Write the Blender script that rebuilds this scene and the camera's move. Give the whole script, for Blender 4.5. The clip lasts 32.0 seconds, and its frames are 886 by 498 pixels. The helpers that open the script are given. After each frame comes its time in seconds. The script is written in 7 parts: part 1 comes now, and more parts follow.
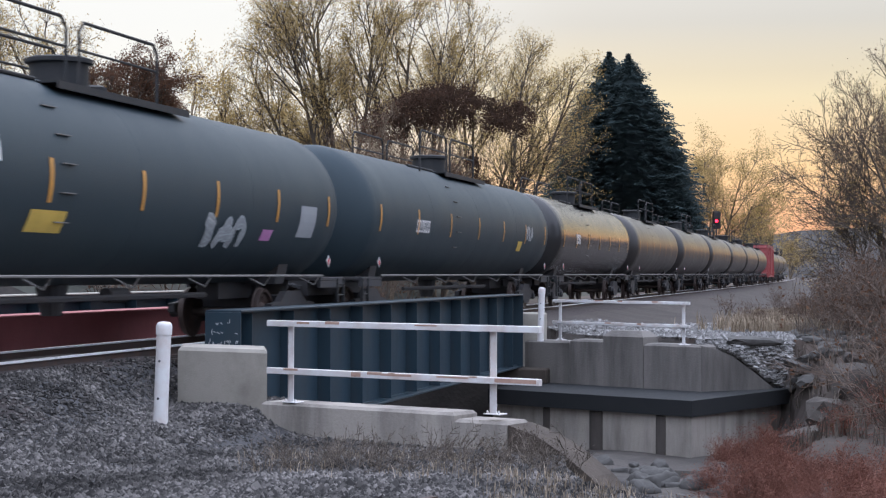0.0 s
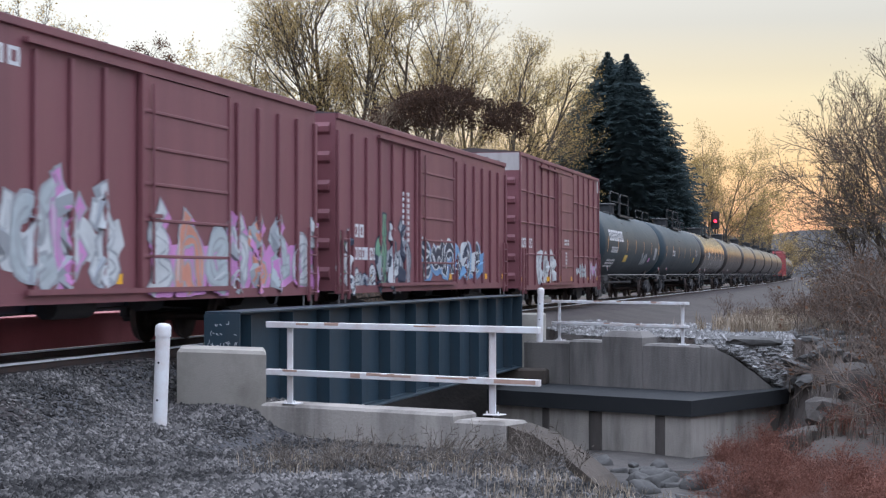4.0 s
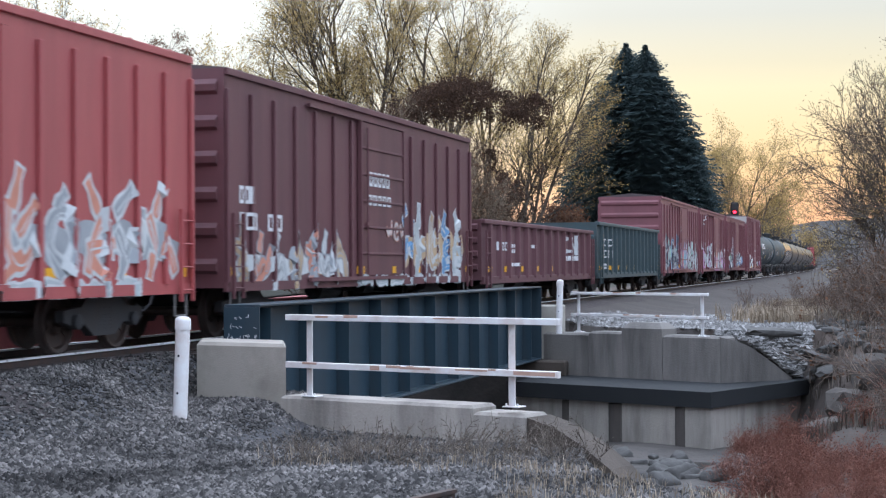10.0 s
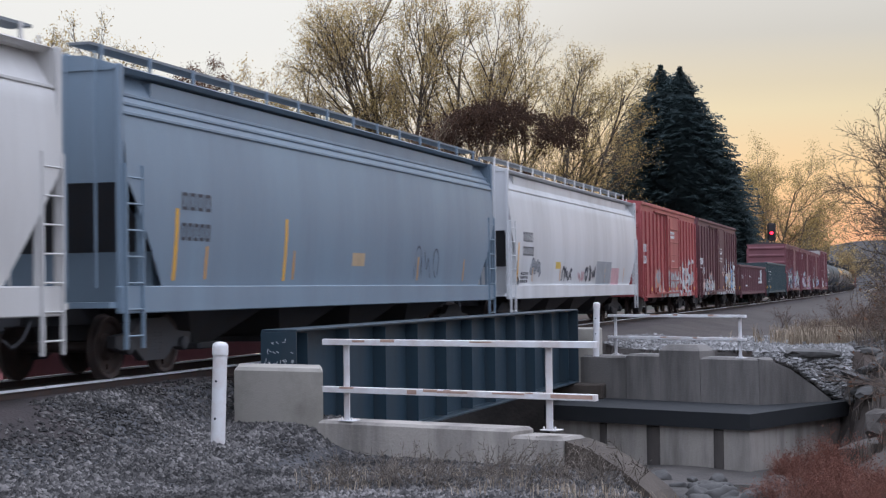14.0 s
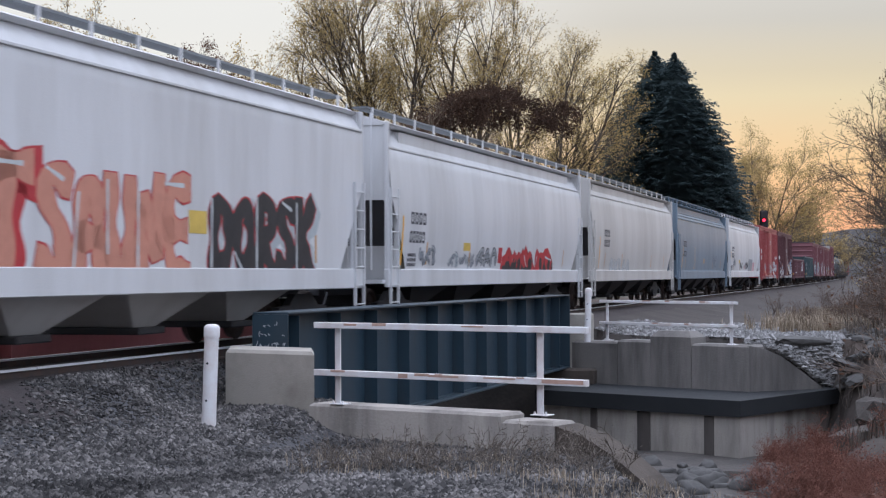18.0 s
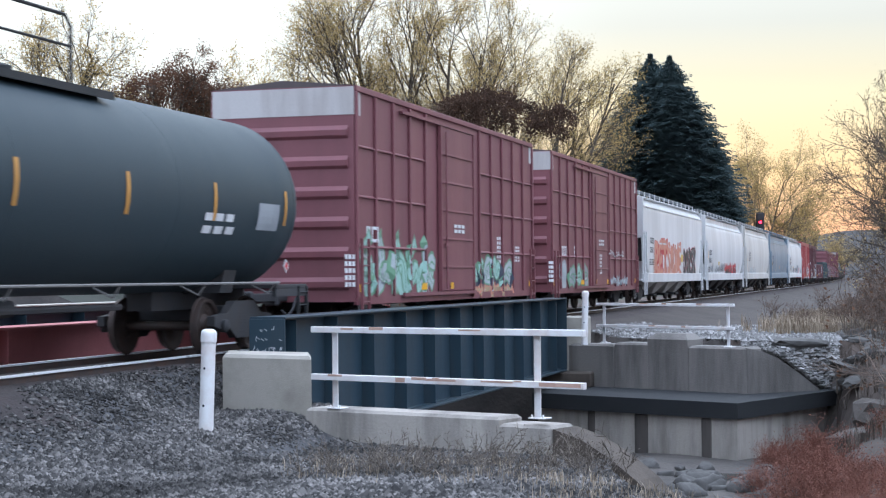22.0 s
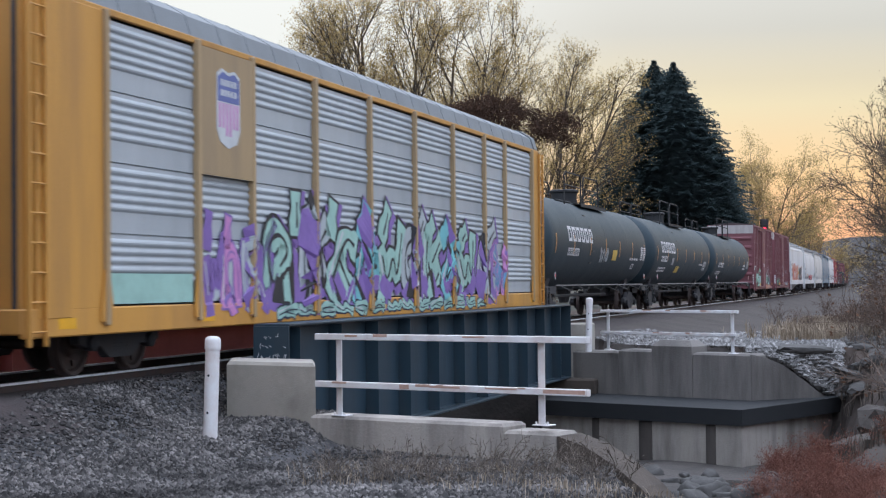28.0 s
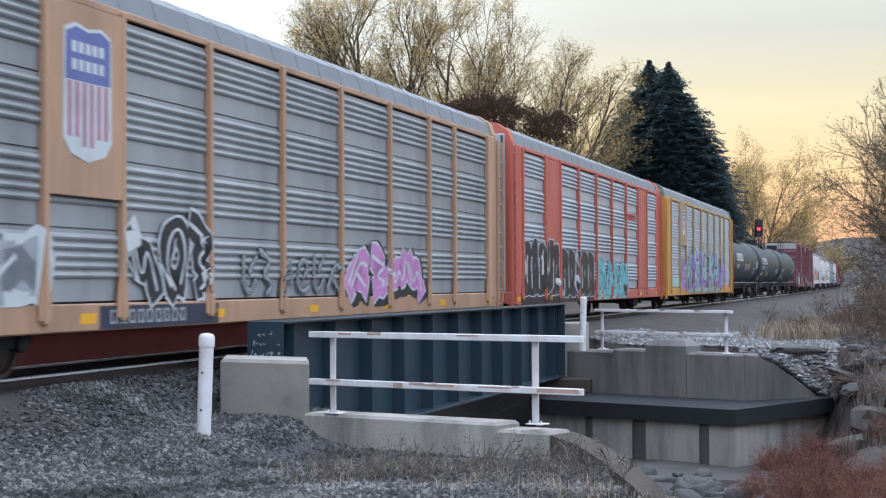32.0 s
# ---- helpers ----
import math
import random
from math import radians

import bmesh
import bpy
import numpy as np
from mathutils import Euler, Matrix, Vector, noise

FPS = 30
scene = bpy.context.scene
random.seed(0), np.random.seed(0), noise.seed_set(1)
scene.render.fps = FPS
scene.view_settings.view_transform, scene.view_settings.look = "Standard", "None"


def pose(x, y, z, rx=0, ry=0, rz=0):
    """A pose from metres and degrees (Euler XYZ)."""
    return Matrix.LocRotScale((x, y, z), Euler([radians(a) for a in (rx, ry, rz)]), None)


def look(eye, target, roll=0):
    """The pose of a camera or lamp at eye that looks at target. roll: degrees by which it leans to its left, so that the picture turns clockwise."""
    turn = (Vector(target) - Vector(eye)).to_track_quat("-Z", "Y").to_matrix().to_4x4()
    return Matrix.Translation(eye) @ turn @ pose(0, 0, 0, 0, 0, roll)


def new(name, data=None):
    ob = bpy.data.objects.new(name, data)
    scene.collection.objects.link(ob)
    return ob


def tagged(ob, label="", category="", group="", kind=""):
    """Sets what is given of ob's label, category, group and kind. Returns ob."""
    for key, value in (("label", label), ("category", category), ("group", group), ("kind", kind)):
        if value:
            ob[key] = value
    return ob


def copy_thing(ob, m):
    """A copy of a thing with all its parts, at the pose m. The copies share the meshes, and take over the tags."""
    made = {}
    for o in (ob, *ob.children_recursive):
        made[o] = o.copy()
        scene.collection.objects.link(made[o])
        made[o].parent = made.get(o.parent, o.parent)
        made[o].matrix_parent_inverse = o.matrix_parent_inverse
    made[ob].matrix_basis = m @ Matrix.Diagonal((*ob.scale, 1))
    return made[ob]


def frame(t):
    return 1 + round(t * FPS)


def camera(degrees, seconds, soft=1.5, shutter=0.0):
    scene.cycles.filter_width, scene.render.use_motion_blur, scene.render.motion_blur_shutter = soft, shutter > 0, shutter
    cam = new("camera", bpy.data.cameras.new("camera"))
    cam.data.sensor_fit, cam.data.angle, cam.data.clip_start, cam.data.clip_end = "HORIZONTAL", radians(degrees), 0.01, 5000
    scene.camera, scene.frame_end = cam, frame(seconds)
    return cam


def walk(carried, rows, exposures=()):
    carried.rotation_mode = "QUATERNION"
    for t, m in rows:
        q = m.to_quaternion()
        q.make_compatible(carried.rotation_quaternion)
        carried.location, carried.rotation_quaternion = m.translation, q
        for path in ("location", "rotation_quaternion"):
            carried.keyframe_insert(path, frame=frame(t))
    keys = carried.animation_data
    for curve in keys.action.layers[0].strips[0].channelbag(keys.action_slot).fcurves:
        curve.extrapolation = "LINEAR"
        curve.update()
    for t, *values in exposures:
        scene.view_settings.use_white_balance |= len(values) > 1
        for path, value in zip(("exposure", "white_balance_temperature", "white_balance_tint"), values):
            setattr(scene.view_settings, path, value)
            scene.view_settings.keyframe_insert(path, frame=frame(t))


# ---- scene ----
# The line of the track: s metres along it, o metres to its right, z above the rail head.
TH, X0, Y0, S0, KURVE = 0.2572, -17.77, -19.69, 48.28, 0.0001
EYE = (0.0, 0.0, 1.222)


def tp(s, o, z=0.0):
    u = max(s - S0, 0.0)
    h = TH - KURVE * u
    x = X0 + s * math.sin(TH) - KURVE * u * u / 2 * math.cos(TH)
    y = Y0 + s * math.cos(TH) + KURVE * u * u / 2 * math.sin(TH)
    return Vector((x + o * math.cos(h), y - o * math.sin(h), z))


def turn_at(s):
    return 90 - math.degrees(TH - KURVE * max(s - S0, 0.0))


def along(s, o=0.0, z=0.0, rx=0, ry=0, rz=0):
    p = tp(s, o, z)
    return pose(p.x, p.y, p.z, 0, 0, turn_at(s)) @ pose(0, 0, 0, rx, ry, rz)


def aim(yaw, pitch, roll):
    y, p = radians(yaw), radians(pitch)
    d = Vector((math.sin(y) * math.cos(p), math.cos(y) * math.cos(p), math.sin(p)))
    return look(EYE, Vector(EYE) + d * 10, roll)


# ---- camera ----
cam = camera(30.15, 32.0, soft=1.25, shutter=0.25)
AIM = """0,0,0.828,0.12;0.5,0.027,0.802,0.116;1,0.05,0.8,0.112;1.5,0.056,0.828,0.098;2,0.053,0.862,0.066;2.5,0.046,0.886,0.054;3,0.052,0.881,0.046;3.5,0.064,0.869,-0.01;5.5,-0.051,0.839,-0.011;6,-0.095,0.841,0.015;6.5,-0.12,0.835,-0.014;7,-0.147,0.796,-0.051;7.5,-0.201,0.709,-0.077;8,-0.28,0.59,-0.109;8.5,-0.386,0.476,-0.141;9,-0.49,0.42,-0.205;9.5,-0.572,0.458,-0.268;10,-0.621,0.587,-0.274;10.5,-0.596,0.749,-0.267;11,-0.508,0.909,-0.282;11.5,-0.401,1.045,-0.323;12,-0.39,1.182,-0.411;12.5,-0.552,1.321,-0.539;13,-0.909,1.433,-0.666;13.5,-1.378,1.461,-0.742;14,-1.866,1.421,-0.731;14.5,-2.283,1.342,-0.644;16.5,-1.993,0.942,-0.232;17,-1.796,0.909,-0.237;17.5,-1.666,0.883,-0.225;18,-1.607,0.87,-0.211;18.5,-1.591,0.856,-0.187;19,-1.603,0.843,-0.156;19.5,-1.628,0.832,-0.182;20,-1.642,0.829,-0.272;20.5,-1.649,0.839,-0.359;21,-1.614,0.872,-0.423;21.5,-1.546,0.928,-0.481;22,-1.487,0.998,-0.51;22.5,-1.467,1.045,-0.488;23,-1.488,1.075,-0.493;23.5,-1.531,1.092,-0.552;24,-1.562,1.095,-0.581;24.5,-1.578,1.097,-0.592;25,-1.593,1.107,-0.617;25.5,-1.618,1.117,-0.613;27.5,-1.707,1.217,-0.584;28,-1.622,1.241,-0.567;28.5,-1.548,1.244,-0.503;29,-1.519,1.233,-0.4;29.5,-1.519,1.22,-0.296;30,-1.524,1.206,-0.215;30.5,-1.517,1.187,-0.178;31,-1.48,1.174,-0.178;31.5,-1.447,1.171,-0.207;32,-1.431,1.185,-0.255"""
EXPO = [(0, 0.26, 6400, 13), (1, 0.26, 6400, 13), (3, 0.33, 6350, 12), (6, 0.33, 6250, 9), (8, 0.2, 6450, 12), (9, 0.35, 6300, 11), (10.5, 0.5, 6150, 7), (12, 0.05, 6450, 13), (14, 0.1, 6450, 13), (17, 0.02, 6450, 13), (19, 0.18, 6400, 12), (20.2, 0.42, 6350, 11), (21, 0.6, 6200, 9), (22, 0.58, 6050, 7), (23, 0.27, 6200, 9), (24, 0.2, 6400, 11), (25, 0.2, 6400, 11), (28, 0.2, 6350, 10), (30, 0.36, 6200, 8), (32, 0.4, 6200, 7)]
walk(cam, [(r[0], aim(*r[1:])) for r in ([float(v) for v in w.split(",")] for w in AIM.split(";"))], EXPO)

# ---- sky and sun ----
SUN_AZ, SUN_EL = -8.0, 4.0
world = bpy.data.worlds.new("dusk")
scene.world = world
world.use_nodes = True
wn = world.node_tree.nodes
sky = wn.new("ShaderNodeTexSky")
sky.sky_type, sky.sun_disc = "NISHITA", False
sky.sun_elevation, sky.sun_rotation = radians(SUN_EL), radians(SUN_AZ)
sky.air_density, sky.dust_density, sky.ozone_density, sky.altitude = 1.0, 0.6, 1.5, 200
# a thin high haze: warm low down towards the sunset, pale above it, cool on the side away from the sun
wl = world.node_tree.links.new
soft_sky, veil, lift_sky, sides = (wn.new(k) for k in ("ShaderNodeGamma", "ShaderNodeMix", "ShaderNodeMix", "ShaderNodeMix"))
soft_sky.inputs[1].default_value = 0.32
veil.data_type = lift_sky.data_type = sides.data_type = "RGBA"
veil.inputs["Factor"].default_value = 0.84
heading, parts, rise, toward, warm, glowing = (wn.new(k) for k in ("ShaderNodeTexCoord", "ShaderNodeSeparateXYZ", "ShaderNodeMapRange", "ShaderNodeVectorMath", "ShaderNodeMapRange", "ShaderNodeValToRGB"))
rise.inputs["From Min"].default_value, rise.inputs["From Max"].default_value = 0.12, 0.95
rise.inputs["To Min"].default_value, rise.inputs["To Max"].default_value = 1.0, 3.9
lift_sky.blend_type, lift_sky.inputs["Factor"].default_value = "MULTIPLY", 1.0
toward.operation = "DOT_PRODUCT"
toward.inputs[1].default_value = (math.sin(radians(SUN_AZ)), math.cos(radians(SUN_AZ)), 0)
warm.interpolation_type = "SMOOTHSTEP"
warm.inputs["From Min"].default_value, warm.inputs["From Max"].default_value = -0.1, 0.85
ramp_sky = glowing.color_ramp
ramp_sky.elements[0].position, ramp_sky.elements[0].color = 0.02, (1.0, 0.30, 0.045, 1)
ramp_sky.elements[1].position, ramp_sky.elements[1].color = 0.9, (0.68, 0.73, 0.90, 1)
for at_z, col in ((0.06, (0.98, 0.54, 0.14)), (0.105, (0.82, 0.66, 0.34)), (0.15, (0.50, 0.48, 0.41)), (0.24, (0.54, 0.57, 0.58))):
    ramp_sky.elements.new(at_z).color = (*col, 1)
sides.inputs["A"].default_value = (0.54, 0.62, 0.82, 1)
wl(sky.outputs[0], soft_sky.inputs[0])
pale = wn.new("ShaderNodeHueSaturation")
pale.inputs["Saturation"].default_value = 0.45
wl(soft_sky.outputs[0], pale.inputs["Color"])
wl(pale.outputs[0], veil.inputs["A"])
wl(heading.outputs["Generated"], parts.inputs[0])
wl(heading.outputs["Generated"], toward.inputs[0])
wl(toward.outputs["Value"], warm.inputs["Value"])
wl(parts.outputs["Z"], rise.inputs["Value"])
wl(parts.outputs["Z"], glowing.inputs[0])
wl(warm.outputs[0], sides.inputs["Factor"])
wl(glowing.outputs[0], sides.inputs["B"])
wl(sides.outputs["Result"], veil.inputs["B"])
wl(veil.outputs["Result"], lift_sky.inputs["A"])
wl(rise.outputs[0], lift_sky.inputs["B"])
# a pale bright glow in the haze, set left of and above the sun to fit the view
aureole, near_glow, whiten = (wn.new(k) for k in ("ShaderNodeVectorMath", "ShaderNodeMapRange", "ShaderNodeMix"))
aureole.operation, near_glow.interpolation_type, whiten.data_type = "DOT_PRODUCT", "SMOOTHSTEP", "RGBA"
aureole.inputs[1].default_value = Vector((math.sin(radians(-13)), math.cos(radians(-13)), math.tan(radians(10)))).normalized()
near_glow.inputs["From Min"].default_value, near_glow.inputs["From Max"].default_value = 0.950, 0.999
near_glow.inputs["To Max"].default_value = 0.8
whiten.inputs["B"].default_value = (1.04, 1.06, 1.02, 1)
wl(heading.outputs["Generated"], aureole.inputs[0])
wl(aureole.outputs["Value"], near_glow.inputs["Value"])
wl(near_glow.outputs[0], whiten.inputs["Factor"])
wl(lift_sky.outputs["Result"], whiten.inputs["A"])
wl(whiten.outputs["Result"], wn["Background"].inputs[0])
wn["Background"].inputs[1].default_value = 0.80
sun = new("sun", bpy.data.lights.new("sun", "SUN"))
sun.data.energy, sun.data.angle, sun.data.color = 0.35, radians(8), (1.0, 0.78, 0.52)
sun.matrix_world = look((0, 0, 0), (-math.sin(radians(SUN_AZ)) * 10, -math.cos(radians(SUN_AZ)) * 10, -10 * math.tan(radians(SUN_EL))))


# ---- materials ----
def surface(name, col, rough=0.6, metal=0.0, dirt=(0.1, 0.08, 0.07), amount=0.3, scale=2.0, grain=40.0, bump=0.15, spread=0.15, streak=False, shine=0.5):
    """Paint, concrete, steel: two scales of stains over a base colour, with fine relief."""
    m = bpy.data.materials.new(name)
    m.use_nodes = True
    nt = m.node_tree
    n, ln = nt.nodes, nt.links.new
    b = n["Principled BSDF"]
    tc = n.new("ShaderNodeTexCoord")
    mp = n.new("ShaderNodeMapping")
    ln(tc.outputs["Object"], mp.inputs[0])
    if streak:
        mp.inputs["Scale"].default_value = (1, 1, 0.16)
    big = n.new("ShaderNodeTexNoise")
    big.inputs["Scale"].default_value, big.inputs["Detail"].default_value, big.inputs["Roughness"].default_value = scale, 6, 0.65
    ln(mp.outputs[0], big.inputs["Vector"])
    fine = n.new("ShaderNodeTexNoise")
    fine.inputs["Scale"].default_value, fine.inputs["Detail"].default_value = grain, 4
    ln(tc.outputs["Object"], fine.inputs["Vector"])
    rp = n.new("ShaderNodeValToRGB")
    rp.color_ramp.elements[0].position, rp.color_ramp.elements[1].position = 0.42, 0.75
    ln(big.outputs[0], rp.inputs[0])
    amt = n.new("ShaderNodeMath")
    amt.operation = "MULTIPLY"
    amt.inputs[1].default_value = amount
    ln(rp.outputs[0], amt.inputs[0])
    mix = n.new("ShaderNodeMix")
    mix.data_type = "RGBA"
    mix.inputs["A"].default_value, mix.inputs["B"].default_value = (*col, 1), (*dirt, 1)
    ln(amt.outputs[0], mix.inputs["Factor"])
    info = n.new("ShaderNodeObjectInfo")
    hsv = n.new("ShaderNodeHueSaturation")
    ln(mix.outputs["Result"], hsv.inputs["Color"])
    rng = n.new("ShaderNodeMapRange")
    rng.inputs["To Min"].default_value, rng.inputs["To Max"].default_value = 1 - spread, 1 + spread
    add = n.new("ShaderNodeMath")
    add.operation = "MULTIPLY_ADD"
    add.inputs[1].default_value, add.inputs[2].default_value = 0.35, 0.0
    ln(info.outputs["Random"], add.inputs[0])
    add2 = n.new("ShaderNodeMath")
    add2.operation = "MULTIPLY_ADD"
    add2.inputs[1].default_value = 0.65
    ln(fine.outputs[0], add2.inputs[0])
    ln(add.outputs[0], add2.inputs[2])
    ln(add2.outputs[0], rng.inputs["Value"])
    ln(rng.outputs[0], hsv.inputs["Value"])
    ln(hsv.outputs[0], b.inputs["Base Color"])
    rr = n.new("ShaderNodeMapRange")
    rr.inputs["To Min"].default_value, rr.inputs["To Max"].default_value = max(rough - 0.12, 0.05), min(rough + 0.12, 1)
    ln(big.outputs[0], rr.inputs["Value"])
    ln(rr.outputs[0], b.inputs["Roughness"])
    b.inputs["Metallic"].default_value = metal
    b.inputs["Specular IOR Level"].default_value = shine
    bp = n.new("ShaderNodeBump")
    bp.inputs["Strength"].default_value, bp.inputs["Distance"].default_value = bump, 0.02
    ln(fine.outputs[0], bp.inputs["Height"])
    ln(bp.outputs[0], b.inputs["Normal"])
    return m


def varied(name, col, col2, rough=0.9, spread=0.25, power=1.0, through_light=0.0):
    """Stones, leaves, twigs: each island of the mesh takes its own mix of two colours."""
    m = bpy.data.materials.new(name)
    m.use_nodes = True
    nt = m.node_tree
    n, ln = nt.nodes, nt.links.new
    b = n["Principled BSDF"]
    g = n.new("ShaderNodeNewGeometry")
    mix = n.new("ShaderNodeMix")
    mix.data_type = "RGBA"
    mix.inputs["A"].default_value, mix.inputs["B"].default_value = (*col, 1), (*col2, 1)
    pw = n.new("ShaderNodeMath")
    pw.operation = "POWER"
    pw.inputs[1].default_value = power
    ln(g.outputs["Random Per Island"], pw.inputs[0])
    ln(pw.outputs[0], mix.inputs["Factor"])
    no = n.new("ShaderNodeTexNoise")
    no.inputs["Scale"].default_value = 0.8
    ln(g.outputs["Position"], no.inputs["Vector"])
    hsv = n.new("ShaderNodeHueSaturation")
    rng = n.new("ShaderNodeMapRange")
    rng.inputs["From Min"].default_value, rng.inputs["From Max"].default_value = 0.28, 0.72
    rng.inputs["To Min"].default_value, rng.inputs["To Max"].default_value = 1 - spread, 1 + spread
    ln(no.outputs[0], rng.inputs["Value"])
    ln(rng.outputs[0], hsv.inputs["Value"])
    ln(mix.outputs["Result"], hsv.inputs["Color"])
    ln(hsv.outputs[0], b.inputs["Base Color"])
    b.inputs["Roughness"].default_value = rough
    b.inputs["Specular IOR Level"].default_value = 0.2
    if through_light:
        # thin leaves let the light behind them through
        tr, ms = n.new("ShaderNodeBsdfTranslucent"), n.new("ShaderNodeMixShader")
        ln(hsv.outputs[0], tr.inputs["Color"])
        ms.inputs[0].default_value = through_light
        ln(b.outputs[0], ms.inputs[1])
        ln(tr.outputs[0], ms.inputs[2])
        ln(ms.outputs[0], n["Material Output"].inputs["Surface"])
    return m


def glow(name, col, strength):
    m = bpy.data.materials.new(name)
    m.use_nodes = True
    b = m.node_tree.nodes["Principled BSDF"]
    b.inputs["Base Color"].default_value = (*col, 1)
    b.inputs["Emission Color"].default_value = (*col, 1)
    b.inputs["Emission Strength"].default_value = strength
    return m


RUST = (0.13, 0.06, 0.035)
GRIME = (0.05, 0.045, 0.045)
concrete = surface("concrete", (0.42, 0.385, 0.33), 0.85, dirt=(0.20, 0.18, 0.15), amount=0.6, scale=1.6, grain=55, bump=0.3)
old_concrete = surface("old_concrete", (0.225, 0.205, 0.185), 0.9, dirt=(0.045, 0.042, 0.04), amount=0.9, scale=1.2, grain=22, bump=0.5, streak=True)
near_black = surface("near_black", (0.013, 0.015, 0.017), 0.85, dirt=(0.03, 0.03, 0.03), amount=0.5, scale=1.5)
pale_concrete = surface("pale_concrete", (0.40, 0.36, 0.315), 0.9, dirt=(0.07, 0.065, 0.06), amount=0.85, scale=1.3, grain=25, bump=0.4, streak=True)
girder_paint = surface("girder_paint", (0.023, 0.047, 0.066), 0.42, dirt=(0.05, 0.045, 0.04), amount=0.35, scale=1.5, streak=True)
red_lead = surface("red_lead", (0.44, 0.15, 0.15), 0.75, dirt=(0.26, 0.10, 0.10), amount=0.5, scale=0.8)
white_paint = surface("white_paint", (0.78, 0.77, 0.76), 0.5, dirt=(0.50, 0.33, 0.25), amount=0.6, scale=2.2, grain=60, spread=0.06)
bare_rust = surface("bare_rust", (0.50, 0.33, 0.26), 0.85, dirt=(0.28, 0.14, 0.09), amount=0.6, scale=9)
rail_steel = surface("rail_steel", (0.055, 0.040, 0.036), 0.7, metal=0.2, dirt=RUST, amount=0.5, scale=6)
# near white, barely metallic: paints the sky glint on the polished head
rail_head = surface("rail_head", (0.85, 0.86, 0.88), 0.3, metal=0.3, amount=0.1)
tie_wood = surface("tie_wood", (0.055, 0.042, 0.036), 0.9, dirt=(0.1, 0.085, 0.075), amount=0.5, scale=3)
gravel_ground = surface("gravel_ground", (0.062, 0.061, 0.063), 0.95, dirt=(0.025, 0.024, 0.025), amount=0.8, scale=0.6, grain=28, bump=0.9, spread=0.6)
ballast_ground = surface("ballast_ground", (0.050, 0.037, 0.035), 0.95, dirt=(0.03, 0.026, 0.026), amount=0.8, scale=0.7, grain=20, bump=0.9, spread=0.45)
road_ground = surface("road_ground", (0.058, 0.046, 0.040), 0.95, dirt=(0.030, 0.025, 0.022), amount=0.8, scale=0.5, grain=9, bump=0.8, spread=0.35)
brush_ground = surface("brush_ground", (0.075, 0.056, 0.045), 1.0, dirt=(0.03, 0.026, 0.024), amount=0.8, scale=0.35, grain=4, bump=0.9, spread=0.4)
bed_ground = surface("bed_ground", (0.075, 0.064, 0.056), 0.8, dirt=(0.02, 0.02, 0.02), amount=0.7, scale=0.8, grain=9, bump=0.9, spread=0.4)
hill_ground = surface("hill_ground", (0.030, 0.033, 0.024), 1.0, dirt=(0.045, 0.035, 0.022), amount=0.8, scale=0.08, grain=1.2, bump=0.9, spread=0.4)
stone_mat = varied("stone_mat", (0.036, 0.034, 0.033), (0.20, 0.184, 0.172), 0.85, 0.6, 2.0)
riprap_mat = varied("riprap_mat", (0.14, 0.135, 0.128), (0.40, 0.385, 0.37), 0.85, 0.3, 1.6)
bark = varied("bark", (0.065, 0.052, 0.042), (0.13, 0.105, 0.082))
twig_mat = varied("twig_mat", (0.13, 0.10, 0.072), (0.26, 0.20, 0.14))
needle_mat = varied("needle_mat", (0.070, 0.100, 0.104), (0.090, 0.120, 0.118), 1.0, 0.1, through_light=0.5)
oak_leaf = varied("oak_leaf", (0.050, 0.030, 0.021), (0.100, 0.057, 0.036), through_light=0.2)
rust_leaf = varied("rust_leaf", (0.095, 0.052, 0.034), (0.17, 0.088, 0.052), through_light=0.45)
gold_leaf = varied("gold_leaf", (0.34, 0.24, 0.10), (0.58, 0.44, 0.20), through_light=0.7)
dry_grass = varied("dry_grass", (0.21, 0.16, 0.11), (0.46, 0.375, 0.28), 0.9, 0.25, 1.6)
red_brush = varied("red_brush", (0.155, 0.066, 0.050), (0.285, 0.135, 0.098), through_light=0.3)
dark_weed = varied("dark_weed", (0.09, 0.075, 0.062), (0.20, 0.165, 0.135))


